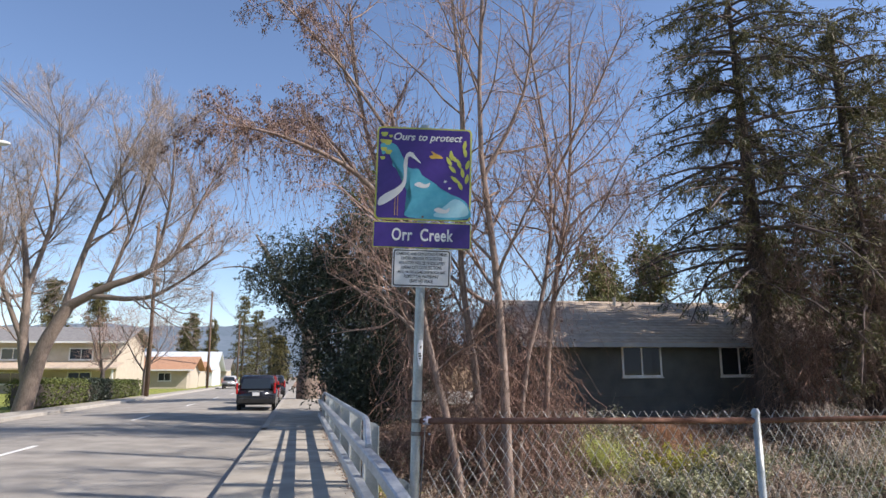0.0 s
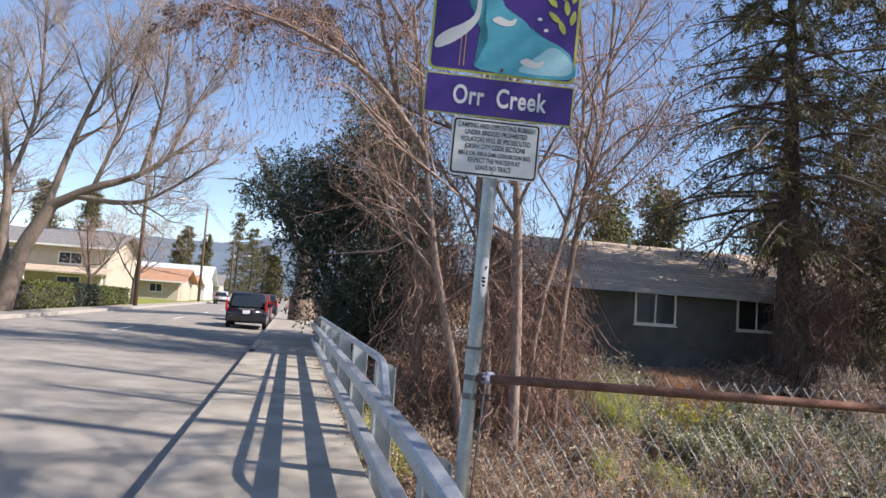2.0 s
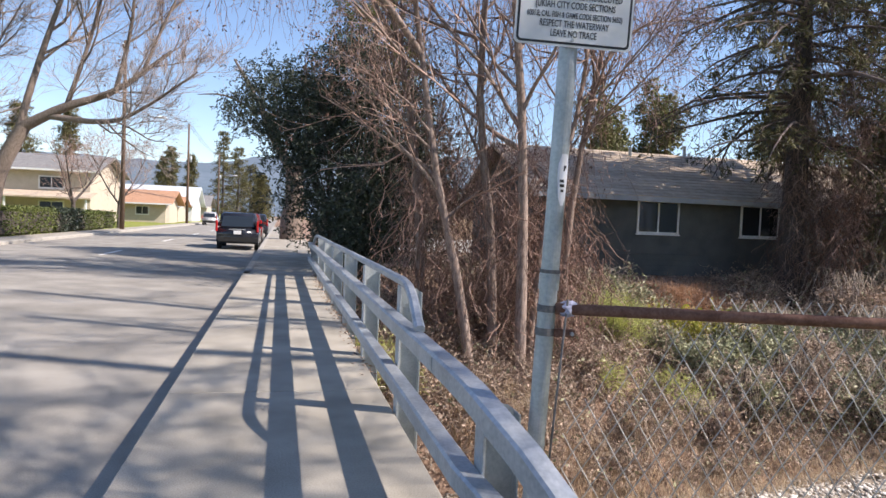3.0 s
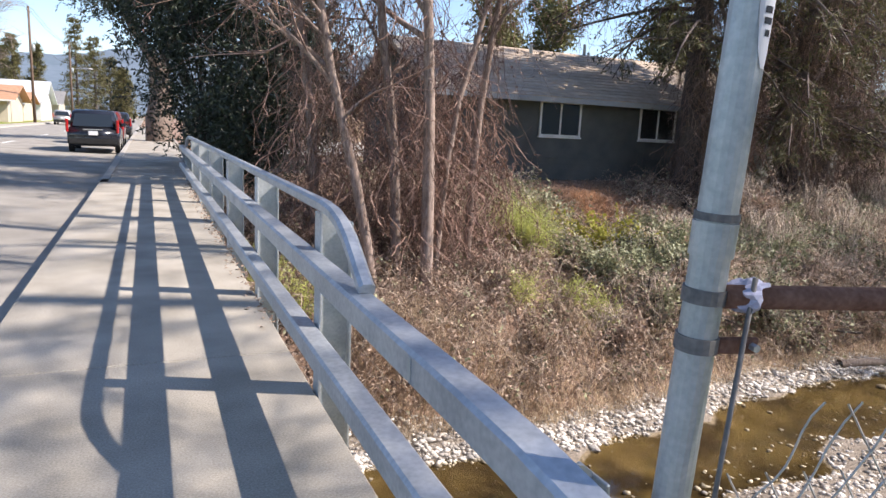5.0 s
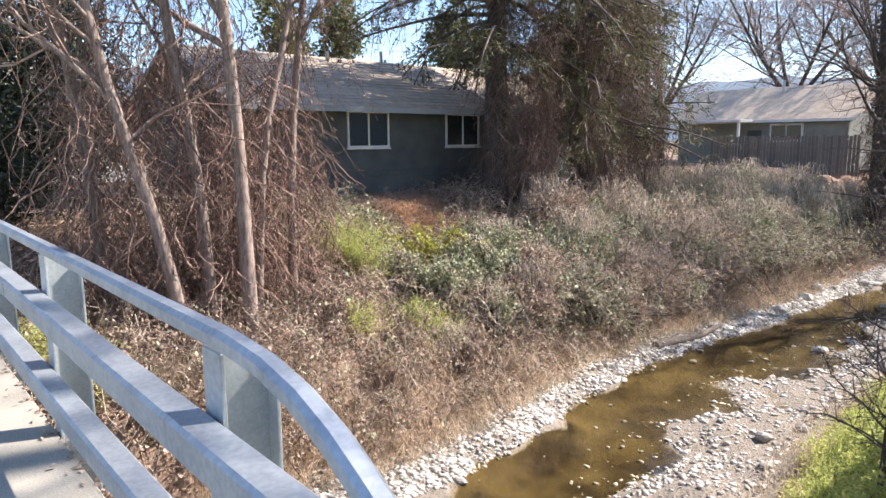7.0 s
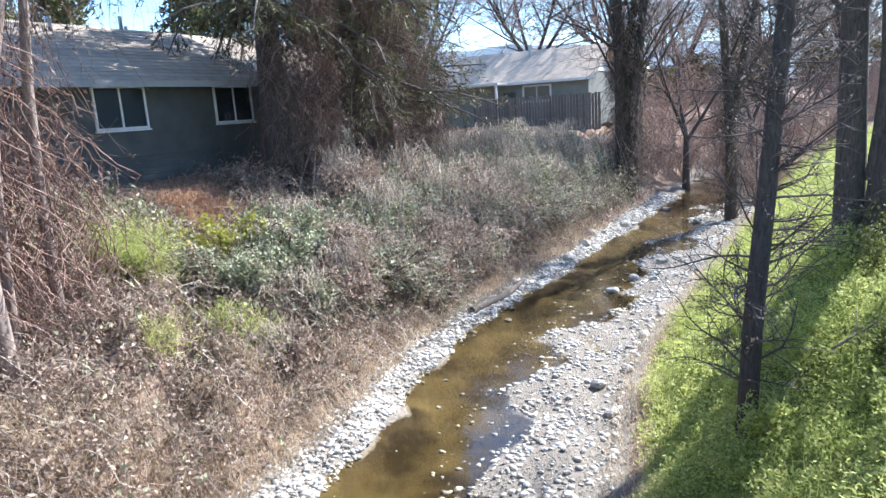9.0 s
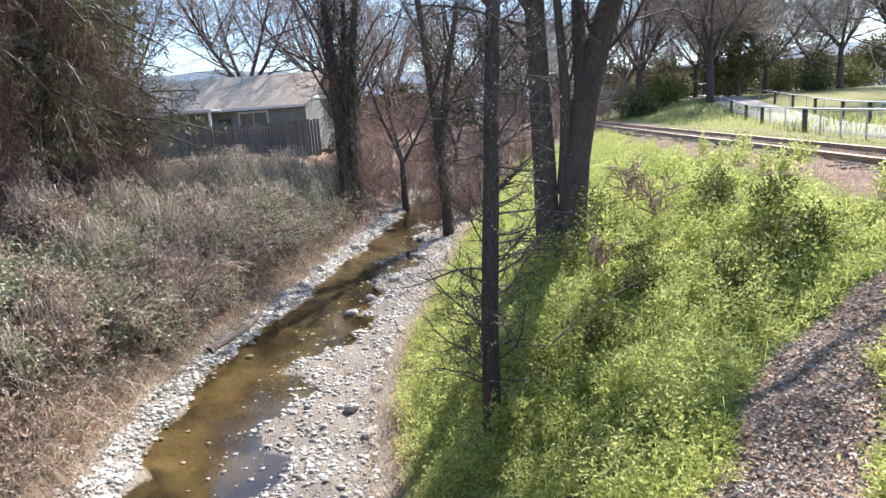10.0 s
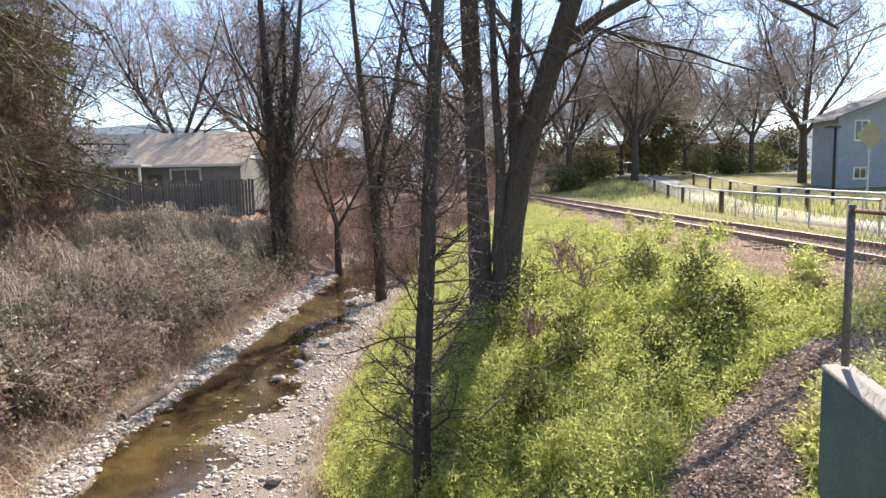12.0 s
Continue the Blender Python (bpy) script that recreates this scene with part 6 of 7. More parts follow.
def blades(x, y, g, lo, hi, w, lean=0.5):
    """Grass blades: thin bent triangles pairs."""
    n = len(x)
    b = np.stack([x, y, height(x, y) - 0.01], 1)
    a = g.uniform(0, 2 * np.pi, n)
    h_ = g.uniform(lo, hi, n)
    out = np.stack([np.cos(a), np.sin(a), np.zeros(n)], 1)
    sd = np.stack([-np.sin(a), np.cos(a), np.zeros(n)], 1) * w
    k = g.uniform(0.1, lean, n)[:, None]
    mid = b + out * h_[:, None] * k * 0.35 + np.array([0, 0, 1]) * h_[:, None] * 0.6
    tip = b + out * h_[:, None] * k + np.array([0, 0, 1]) * h_[:, None] * (1 - 0.45 * k)
    V = np.stack([b - sd, b + sd, mid + sd * 0.7, mid - sd * 0.7, tip], 1).reshape(-1, 3)
    i = np.arange(n)[:, None] * 5
    return V, np.concatenate([i + [0, 1, 2], i + [0, 2, 3], i + [3, 2, 4]])


g = np.random.default_rng(221)
x, y = bank_points(21000, 3.5, 30, 15.1, 16.9, g, 1.2)
V, F = blades(x, y, g, 0.2, 0.6, 0.005, 1.6)
cover("dry_grass", "straw-coloured dry grass above the gravel", "dry grass", V, F, M_STRAW)
x = 13.2 + g.normal(size=16000) * 1.7
y = 20.9 + g.normal(size=16000) * 0.75
V, F = blades(x, y, g, 0.12, 0.4, 0.004, 1.7)
cover("dead_grass", "reddish dead grass mound below the house", "dead grass", V, F, M_REDGRASS)
x, y = bank_points(5000, 27, 40, 18.0, 22.5, g)
V, F = blades(x, y, g, 0.15, 0.5, 0.006, 1.5)
cover("dry_grass", "straw-coloured dry grass on the far bank", "dry grass", V, F, M_STRAW)

# bright weeds on the south bank
g = np.random.default_rng(231)
n = 10500
x = 3.6 + 44 * g.random(n) ** 1.9
y = 1.1 + 8.4 * g.random(n) ** 0.95 + meander(x)
off = trail_off(x, y) > 0.60 + 0.12 * np.sin(3 * x + 2 * y)
out_wall = (x > 6.4) | (y > 4.9 - 0.12 * x + 0.2)
x, y = x[off & out_wall], y[off & out_wall]
n = len(x)
per = 40
tall = g.uniform(0.10, 0.30, n) * (0.55 + 1.7 * patch_mask(x, y, 2.0, 0.55))
s = np.stack([x, y, height(x, y)], 1)
q = np.repeat(s, per, 0) + np.concatenate([g.normal(size=(n * per, 2)) * 0.085, np.repeat(tall, per)[:, None] * g.random((n * per, 1))], 1)
V, F = leaf_quads(q, np.concatenate([g.normal(size=(len(q), 2)), g.uniform(0.1, 1.0, (len(q), 1))], 1), g.uniform(0.04, 0.088, len(q)), g.uniform(0.016, 0.036, len(q)), 0.2, g)
cover("green_weeds", "lush bright green weeds on the south bank", "weeds", V, F, M_GRASS)
x = 4.0 + 40 * g.random(15000) ** 1.7
y = g.uniform(1.0, 9.4, 15000) + meander(x)
off = (trail_off(x, y) > 0.64) & ((x > 6.4) | (y > 5.1 - 0.12 * x))
V, F = blades(x[off], y[off], g, 0.15, 0.45, 0.005, 0.9)
cover("tall_grass", "tall green grass among the weeds", "grass", V, F, M_GRASS)
x, y = bank_points(5000, 4, 34, 9.2, 10.1, g, 1.3)
V, F = blades(x, y, g, 0.1, 0.4, 0.005, 1.6)
cover("dry_grass", "flattened dry grass at the weeds' foot", "dry grass", V, F, M_STRAW)
# darker taller weeds by the trail
bushes("tall_weeds", "taller dark green weeds beside the trail", "weeds", [(10.9, 2.9, 0.35, 0.7), (10.5, 3.5, 0.35, 0.65), (10.0, 4.3, 0.35, 0.6), (11.4, 3.3, 0.35, 0.7), (12.9, 2.7, 0.4, 0.7), (14.0, 3.3, 0.5, 0.9), (15.4, 2.9, 0.4, 0.8), (11.2, 5.4, 0.5, 0.7), (10.0, 6.3, 0.4, 0.7), (14.8, 5.6, 0.7, 1.2), (13.6, 6.3, 0.6, 1.1), (12.4, 5.2, 0.5, 0.8), (17.5, 5.2, 0.6, 1.0)], (0.06, 0.13), (0.02, 0.05), M_OLIVE, g, 900, 0.8)
g = np.random.default_rng(233)
spots = []
while len(spots) < 70:
    bx, by = 5.2 + 20 * g.random() ** 1.4, g.uniform(0.6, 9.2)
    if float(trail_off(bx, by)) > 1.35 and bx > 6.6:
        spots.append((bx, by, g.uniform(0.22, 0.42), g.uniform(0.4, 0.75)))
bushes("weed_clump", "mounded bright green weed clump", "weeds", spots, (0.05, 0.11), (0.02, 0.05), M_GRASS, g, 520, 0.7)
# dry weeds near the tracks
x, y = 6 + 55 * g.random(22000) ** 1.4, g.uniform(-3.9, 1.7, 22000)
keep = (np.abs(y + 0.6) > 0.12) & (np.abs(y + 2.04) > 0.12)
V, F = blades(x[keep], y[keep], g, 0.05, 0.22, 0.006, 1.3)
cover("dry_grass", "dry grass beside the railway track", "dry grass", V, F, M_STRAW)
x, y = g.uniform(14, 75, 9000), g.uniform(-13, -4.6, 9000)
V, F = blades(x, y, g, 0.15, 0.5, 0.008, 0.8)
cover("verge_grass", "pale green grass between track and path", "grass", V, F, M_GRASS)
x, y = g.uniform(14, 75, 5000), g.uniform(-13, -4.6, 5000)
sel = patch_mask(x, y, 5.0, 2.5) > 0.5
V, F = blades(x[sel], y[sel], g, 0.15, 0.6, 0.01, 0.8)
cover("verge_grass", "green tufts between track and path", "grass", V, F, M_OLIVE)
# bare saplings on the bank
for i, (bx, by, h) in enumerate(((14.6, 4.4, 1.2), (12.2, 5.9, 0.9), (16.6, 4.4, 1.1), (18.5, 4.2, 1.2))):
    bare_tree("sapling", "bare thin sapling in the weeds", (bx, by, gz(bx, by)), h, np.random.default_rng(240 + i), 0.5, 0.012, (7, 4), M_TWIG, M_TWIG, rmin=0.003)
# fallen branch in the weeds
g = np.random.default_rng(250)
fx, fy = 10.6, 6.9
P = np.stack([curve_points([(fx, fy, gz(fx, fy) + 0.25), (fx + 0.2, fy - 0.7, gz(fx, fy - 0.7) + 0.35), (fx + 0.3, fy - 1.5, gz(fx, fy - 1.5) + 0.45)], 6)])
R_ = np.linspace(0.02, 0.008, 6)[None]
S1, SR1 = grow(P, R_, 8, (0.2, 0.5), (30, 60), g, 0.2, 0.12, 5, 0.2, rmin=0.005)
plant("fallen_branch", "pale dead branch lying in the weeds", "branch", (fx, fy, gz(fx, fy)), [(P, R_, 6)], [(S1, SR1, 4)], M_BARK_PALE, M_BARK_PALE)

# ---- creek stones ----
def stone_arrays(P, S, g, kind=0):
    """Many rough stones joined: an icosahedron each, squashed and turned."""
    t = (1 + 5 ** 0.5) / 2
    base = unit(np.array([(-1, t, 0), (1, t, 0), (-1, -t, 0), (1, -t, 0), (0, -1, t), (0, 1, t), (0, -1, -t), (0, 1, -t), (t, 0, -1), (t, 0, 1), (-t, 0, -1), (-t, 0, 1)], float))
    tri = np.array([(0, 11, 5), (0, 5, 1), (0, 1, 7), (0, 7, 10), (0, 10, 11), (1, 5, 9), (5, 11, 4), (11, 10, 2), (10, 7, 6), (7, 1, 8), (3, 9, 4), (3, 4, 2), (3, 2, 6), (3, 6, 8), (3, 8, 9), (4, 9, 5), (2, 4, 11), (6, 2, 10), (8, 6, 7), (9, 8, 1)])
    n = len(P)
    a = g.uniform(0, 2 * np.pi, n)
    v = base[None] * (1 + g.normal(size=(n, 12, 1)) * 0.16) * np.stack([S * g.uniform(0.8, 1.4, n), S * g.uniform(0.6, 1.0, n), S * g.uniform(0.35, 0.65, n)], 1)[:, None]
    c, s = np.cos(a)[:, None], np.sin(a)[:, None]
    v = np.stack([v[..., 0] * c - v[..., 1] * s, v[..., 0] * s + v[..., 1] * c, v[..., 2]], -1) + P[:, None]
    return v.reshape(-1, 3), (tri[None] + np.arange(n)[:, None, None] * 12).reshape(-1, 3)


g = np.random.default_rng(261)
pts = []
for y0, y1, n in ((14.4, 15.45, 12500), (9.9, 11.6, 8000), (11.4, 13.2, 7500), (12.2, 14.5, 420)):
    x = 3.0 + 38 * g.random(n) ** 1.5
    y = g.uniform(y0, y1, n) + meander(x)
    pts.append(np.stack([x, y, height(x, y) + 0.005], 1))
P = np.concatenate(pts)
P = P[((P[:, 2] > -4.65) & ((P[:, 1] > 14) | (g.random(len(P)) < 0.35 + 0.65 * patch_mask(P[:, 0], P[:, 1], 3.0, 0.45)))) | (g.random(len(P)) < 0.08)]
V, F = stone_arrays(P, (0.013 + 0.06 * g.random(len(P)) ** 2.4) * (1 + 0.012 * P[:, 0]), g)
cover("creek_gravel", "pale river stones along both sides of the creek", "gravel", V, F, M_GRAVEL)
# larger rocks, each a thing of its own
rock_meshes = []
for i in range(6):
    bm = bmesh.new()
    bmesh.ops.create_icosphere(bm, subdivisions=2, radius=1)
    for v in bm.verts:
        d = v.co.normalized()
        k = 1 + 0.35 * noise.noise(d * 1.3 + Vector((i * 7, 0, 0))) + 0.12 * noise.noise(d * 4 + Vector((0, i * 5, 0)))
        v.co = Vector((d.x * k, d.y * k * 0.75, d.z * k * 0.5))
    me = bm_mesh("rock", bm)
    me.materials.append(M_ROCK)
    rock_meshes.append(me)


def rock(x, y, size, g, sink=0.15, z=None, label="pale grey river rock in the creek bed"):
    ob = new("rock", rock_meshes[int(g.integers(0, 6))])
    ob.matrix_basis = pose(x, y, (gz(x, y) if z is None else z) + size * (0.5 - sink) * 0.4, float(g.uniform(-12, 12)), float(g.uniform(-12, 12)), float(g.uniform(0, 360))) @ Matrix.Diagonal((size * 0.62, size * 0.62, size * 0.62, 1))
    return tagged(ob, label, "rock", "rocks in the creek")


g = np.random.default_rng(262)
for (x, y, s) in ((7.75, 13.9, 0.20), (12.77, 13.8, 0.11), (11.84, 13.92, 0.11), (22.3, 12.1, 0.38), (20.8, 12.45, 0.42), (24.0, 14.9, 0.45), (18.25, 14.85, 0.2), (24.6, 11.6, 0.35), (22.0, 11.4, 0.3), (25.4, 11.2, 0.3), (16.0, 15.2, 0.16), (17.4, 14.6, 0.2), (26.5, 15.0, 0.5), (28, 15.2, 0.5), (13.3, 10.9, 0.34), (14.2, 10.5, 0.28), (12.0, 10.3, 0.25), (16.5, 10.6, 0.3), (18.2, 10.5, 0.26), (9.4, 14.4, 0.14), (10.6, 14.6, 0.13), (14.4, 14.9, 0.2), (29, 11, 0.35), (31, 14.4, 0.5), (33, 11.5, 0.4), (37, 13.6, 0.5)):
    rock(x, y, s, g)
for i in range(120):
    x = 4 + 30 * g.random() ** 1.3
    lane = g.random()
    y = (g.uniform(9.9, 11.6) if lane < 0.5 else g.uniform(14.5, 15.4) if lane < 0.85 else g.uniform(11.8, 14.3)) + float(meander(x))
    rock(x, y, float(g.uniform(0.07, 0.15)), g)
# log at the water's edge
P = np.stack([curve_points([(17.0, 15.55, -4.15), (18.6, 15.35, -4.2), (20.4, 15.3, -4.25)], 7)])
P[..., 2] = height(P[..., 0], P[..., 1]) + 0.06
plant("fallen_log", "grey fallen log lying at the water's edge", "log", (18.6, 15.35, float(P[0, 3, 2])), [(P, np.linspace(0.13, 0.08, 7)[None], 8)], (), M_BARK)
# wood chips on the trail
g = np.random.default_rng(271)
n = 15000
y = 0.2 + 8.2 * g.random(n * 5)
x = 3 + 8.0 * g.random(n * 5)
pick = (trail_off(x, y) < 0.58 + 0.18 * g.normal(size=n * 5)) & ((x > 6.4) | (y > 5.1 - 0.12 * x))
x, y = x[pick][:n], y[pick][:n]
n = len(x)
q = np.stack([x, y, height(x, y) + g.uniform(0.004, 0.03, n)], 1)
V, F = leaf_quads(q, np.concatenate([g.normal(size=(n, 2)), 0.2 * g.normal(size=(n, 1))], 1), g.uniform(0.03, 0.09, n), g.uniform(0.015, 0.035, n), 0.25, g)
cover("wood_chips", "pale wood chips and leaves covering the trail", "wood chips", V, F, M_CHIPS)
# sandy litter on the pavement's edge
x, y = 0.72 - 0.13 * g.random(500) ** 2.5, g.uniform(8.5, 19, 500)
q = np.stack([x, y, np.full(500, 0.004)], 1)
V, F = leaf_quads(q, np.concatenate([g.normal(size=(500, 2)), 0.1 * g.random((500, 1))], 1), g.uniform(0.02, 0.05, 500), g.uniform(0.01, 0.03, 500), 0.2, g)
cover("pavement_litter", "dry leaves along the footway's edge", "leaf litter", V, F, M_DEADLEAF)

# ---- houses ----
def window_unit(parent, axis, u0, u1, z0, z1, plane, out, frame_w=0.07, split=True, mat=None):
    """A sliding window set in a wall: frame bars, sill and panes. axis: the wall runs along x or y; out: the side it faces."""
    def bar(a0, a1, b0, b1, d0, d1, m, nm, par, lb=""):
        lo, hi = sorted((plane + out * d0, plane + out * d1))
        if axis == "x":
            return part(nm, box_bm(a0, a1, lo, hi, b0, b1, 0.004), m, par, lb)
        return part(nm, box_bm(lo, hi, a0, a1, b0, b1, 0.004), m, par, lb)
    win = bar(u0, u1, z0, z1, -0.02, 0.012, mat or M_WHITE, "window", parent, "white-framed sliding window")
    for a0, a1, b0, b1 in ((u0, u1, z1 - frame_w, z1), (u0, u1, z0, z0 + frame_w), (u0, u0 + frame_w, z0 + frame_w, z1 - frame_w), (u1 - frame_w, u1, z0 + frame_w, z1 - frame_w)):
        bar(a0, a1, b0, b1, 0.013, 0.055, mat or M_WHITE, "frame", win)
    bar(u0 - 0.04, u1 + 0.04, z0 - 0.05, z0 - 0.002, 0.004, 0.09, mat or M_WHITE, "sill", win)
    mid = (u0 + u1) / 2
    if split:
        bar(mid - 0.03, mid + 0.03, z0 + frame_w, z1 - frame_w, 0.013, 0.05, mat or M_WHITE, "mullion", win)
        bar(u0 + frame_w, mid - 0.03, z0 + frame_w, z1 - frame_w, 0.0125, 0.025, M_GLASS, "pane", win)
        bar(mid + 0.03, u1 - frame_w, z0 + frame_w, z1 - frame_w, 0.0125, 0.02, M_GLASS, "pane", win)
    else:
        bar(u0 + frame_w, u1 - frame_w, z0 + frame_w, z1 - frame_w, 0.0125, 0.025, M_GLASS, "pane", win)
    return win


def gable_house(name, label, x0, x1, y0, y1, z0, eave, ridge, along, wall, roof, over=0.5, thick=0.14, rows=0):
    """Walls and a gable roof whose ridge runs along x or y."""
    h = thing(name, label, "house", ((x0 + x1) / 2, (y0 + y1) / 2, z0))
    h.matrix_basis = Matrix.Identity(4)
    if along == "x":
        ym = (y0 + y1) / 2
        part("wall", prism_bm([(y0, z0 - 0.5), (y1, z0 - 0.5), (y1, eave), (ym, ridge - 0.1), (y0, eave)], "x", x0, x1), wall, h)
        k = (ridge - eave) / (ym - y0)
        for s, ya in ((1, y0), (-1, y1)):
            r = part("roof", prism_bm([(ya - s * over, eave - k * over), (ym, ridge), (ym, ridge + thick), (ya - s * over, eave - k * over + thick)], "x", x0 - over, x1 + over), roof, h)
            part("fascia", box_bm(x0 - over, x1 + over, *sorted((ya - s * (over + 0.004), ya - s * (over + 0.03))), eave - k * over - 0.03, eave - k * over + thick), M_WHITE if wall is not M_GREYWALL else M_BLUEGREY, h)
            for i in range(rows):
                t0, t1 = i / rows, (i + 1) / rows
                yy0, yy1 = ya - s * over + s * t0 * (ym - y0 + over), ya - s * over + s * t1 * (ym - y0 + over)
                zz0, zz1 = eave - k * over + thick + k * t0 * (ym - y0 + over), eave - k * over + thick + k * t1 * (ym - y0 + over)
                part("shingle_course", prism_bm([(yy0, zz0 + 0.004), (yy1, zz1 + 0.004), (yy1, zz1 + 0.008), (yy0, zz0 + 0.026)], "x", x0 - over, x1 + over), roof, r)
    else:
        xm = (x0 + x1) / 2
        part("wall", prism_bm([(x0, z0 - 0.5), (x1, z0 - 0.5), (x1, eave), (xm, ridge - 0.1), (x0, eave)], "y", y0, y1), wall, h)
        k = (ridge - eave) / (xm - x0)
        for s, xa in ((1, x0), (-1, x1)):
            part("roof", prism_bm([(xa - s * over, eave - k * over), (xm, ridge), (xm, ridge + thick), (xa - s * over, eave - k * over + thick)], "y", y0 - over, y1 + over), roof, h)
            part("fascia", box_bm(*sorted((xa - s * (over + 0.004), xa - s * (over + 0.03))), y0 - over, y1 + over, eave - k * over - 0.03, eave - k * over + thick), M_WHITE, h)
    return h


# dark grey house above the north bank
house = gable_house("grey_house", "low dark grey house with a brown shingle roof", 8.6, 18.7, 24.1, 32.5, -0.2, 2.70, 4.55, "x", M_GREYWALL, M_ROOF, 0.55, rows=16)
window_unit(house, "x", 12.24, 13.92, 1.30, 2.50, 24.1, -1)
window_unit(house, "x", 16.5, 18.2, 1.30, 2.50, 24.1, -1)
for z in np.arange(0.0, 0.75, 0.19):
    part("siding_board", box_bm(8.6, 18.7, 24.072, 24.098, z - 0.2, z - 0.2 + 0.182, 0.004), M_GREYWALL, house)
part("water_table", box_bm(8.6, 18.72, 24.05, 24.097, 0.53, 0.58, 0.004), M_GREYWALL, house)
for x, y, h in ((13.9, 27.8, 0.28), (17.2, 28.6, 0.30), (16.7, 28.2, 0.55)):
    part("roof_vent", cyl_bm((x, y, 4.2), (x, y, 4.55 + h), 0.07, seg=10), M_GALV_DULL, house)
wing_house = gable_house("house_wing", "pale-roofed wing of the dark house behind the trees", 19.3, 29.5, 25.6, 33.0, -0.2, 2.75, 4.7, "x", M_GREENGREY, M_ROOF, 0.5)
window_unit(wing_house, "x", 22.5, 23.6, 1.1, 2.2, 25.6, -1)
window_unit(wing_house, "x", 25.5, 26.5, 1.1, 2.2, 25.6, -1)

# second house up the creek, its wooden fence
house2 = gable_house("green_house", "grey-green bungalow with a brown shingle roof", 46.0, 54.0, 20.2, 31.4, 0.0, 2.9, 5.0, "y", M_GREENGREY, M_ROOF, 0.55)
window_unit(house2, "y", 22.8, 24.9, 1.35, 2.5, 46.0, -1, 0.12)
part("porch_roof", box_bm(43.6, 45.4, 25.8, 29.9, 2.62, 2.78, 0.01), M_WHITE, house2)
part("porch_post", box_bm(43.7, 43.85, 25.9, 26.05, -0.3, 2.61, 0.01), M_WHITE, house2)
part("door", box_bm(45.93, 45.98, 25.4, 26.35, 0.0, 2.1, 0.01), M_GREYWALL, house2, "dark door under the porch")
part("gable_panel", prism_bm([(47.0, 3.2), (53.0, 3.2), (50.0, 4.75)], "y", 20.15, 20.19), M_WHITE, house2)
part("chimney_pipe", cyl_bm((49.0, 25.4, 4.2), (49.0, 25.4, 5.5), 0.09, seg=10), M_GALV_DULL, house2)
wood_fence = thing("board_fence", "dark weathered board fence before the bungalow", "fence", (43.0, 18.6, 0))
for i in range(44):
    part("board", box_bm(-0.01, 0.01, i * 0.2, i * 0.2 + 0.17, -0.6, 1.68 + 0.04 * math.sin(i * 2.3), 0.003), M_FENCE, wood_fence)
part("fence_rail", box_bm(0.011, 0.05, 0, 8.8, 0.9, 0.99), M_FENCE, wood_fence)
for i in range(4):
    part("fence_post", box_bm(0.051, 0.14, i * 2.9, i * 2.9 + 0.09, -0.5, 1.2), M_FENCE, wood_fence)

# two-storey house across the tracks
house3 = gable_house("two_storey_house", "two-storey blue-grey house with a low gable", 52.0, 55.5, -41.0, -24.2, -0.3, 5.6, 8.6, "x", M_BLUEGREY, M_ROOF_GREY, 0.7)
for z0, z1, w in ((3.7, 5.3, 0.6), (0.75, 1.7, 0.55)):
    window_unit(house3, "y", -26.0 - w, -26.0 + w, z0, z1, 52.0, -1, 0.12)
    window_unit(house3, "y", -33.4 - w, -33.4 + w, z0, z1, 52.0, -1, 0.12)

# long flat buildings far behind
def block(name, label, x0, x1, y0, y1, z1, wall, n, face):
    b = thing(name, label, "building", ((x0 + x1) / 2, (y0 + y1) / 2, -0.3))
    b.matrix_basis = Matrix.Identity(4)
    part("wall", box_bm(x0, x1, y0, y1, -0.8, z1), wall, b)
    part("roof", box_bm(x0 - 0.6, x1 + 0.6, y0 - 0.6, y1 + 0.6, z1 + 0.004, z1 + 0.4), M_ROOF, b)
    for i in range(n):
        for zz in ((0.9, 2.4), (3.9, 5.4)):
            if zz[1] < z1:
                u = y0 + (y1 - y0) * (i + 0.3) / n
                window_unit(b, "y", u, u + (y1 - y0) / n * 0.4, zz[0], zz[1], x0, -1, 0.15)
    return b


block("apartment_building", "long tan two-storey apartment building", 112, 124, -52, -14, 6.0, M_TANWALL, 9, -1)
block("long_building", "long low grey building behind the trees", 95, 104, 10, 34, 4.2, M_GREENGREY, 7, -1)

# houses across the road
h = gable_house("cream_house", "two-storey cream house with grey-brown roofs", -44, -17.6, 72, 84, 0, 5.0, 6.6, "x", M_CREAM, M_ROOF_GREY, 0.9)
for u in (-40, -34, -28, -22):
    window_unit(h, "x", u, u + 2.2, 3.1, 4.3, 72, -1, 0.12)
    window_unit(h, "x", u, u + 2.2, 0.8, 2.0, 72, -1, 0.12)
part("porch_roof", prism_bm([(69.2, 2.2), (71.9, 2.75), (71.9, 2.9), (69.2, 2.35)], "x", -44, -16.9), M_ROOF, h)
for u in (-42, -36, -30, -24, -17.4):
    part("porch_post", box_bm(u, u + 0.16, 69.4, 69.56, 0, 2.2), M_WHITE, h)
b1 = gable_house("bungalow", "cream bungalow with a terracotta roof", -27, -14.0, 92, 102, 0, 2.5, 4.0, "x", M_CREAM, M_ROOF_TAN, 0.9)
b2 = gable_house("bungalow", "white bungalow with a pale roof", -27, -14.0, 118, 130, 0, 2.8, 5.6, "x", M_WHITE, M_ROOF_PALE, 0.8)
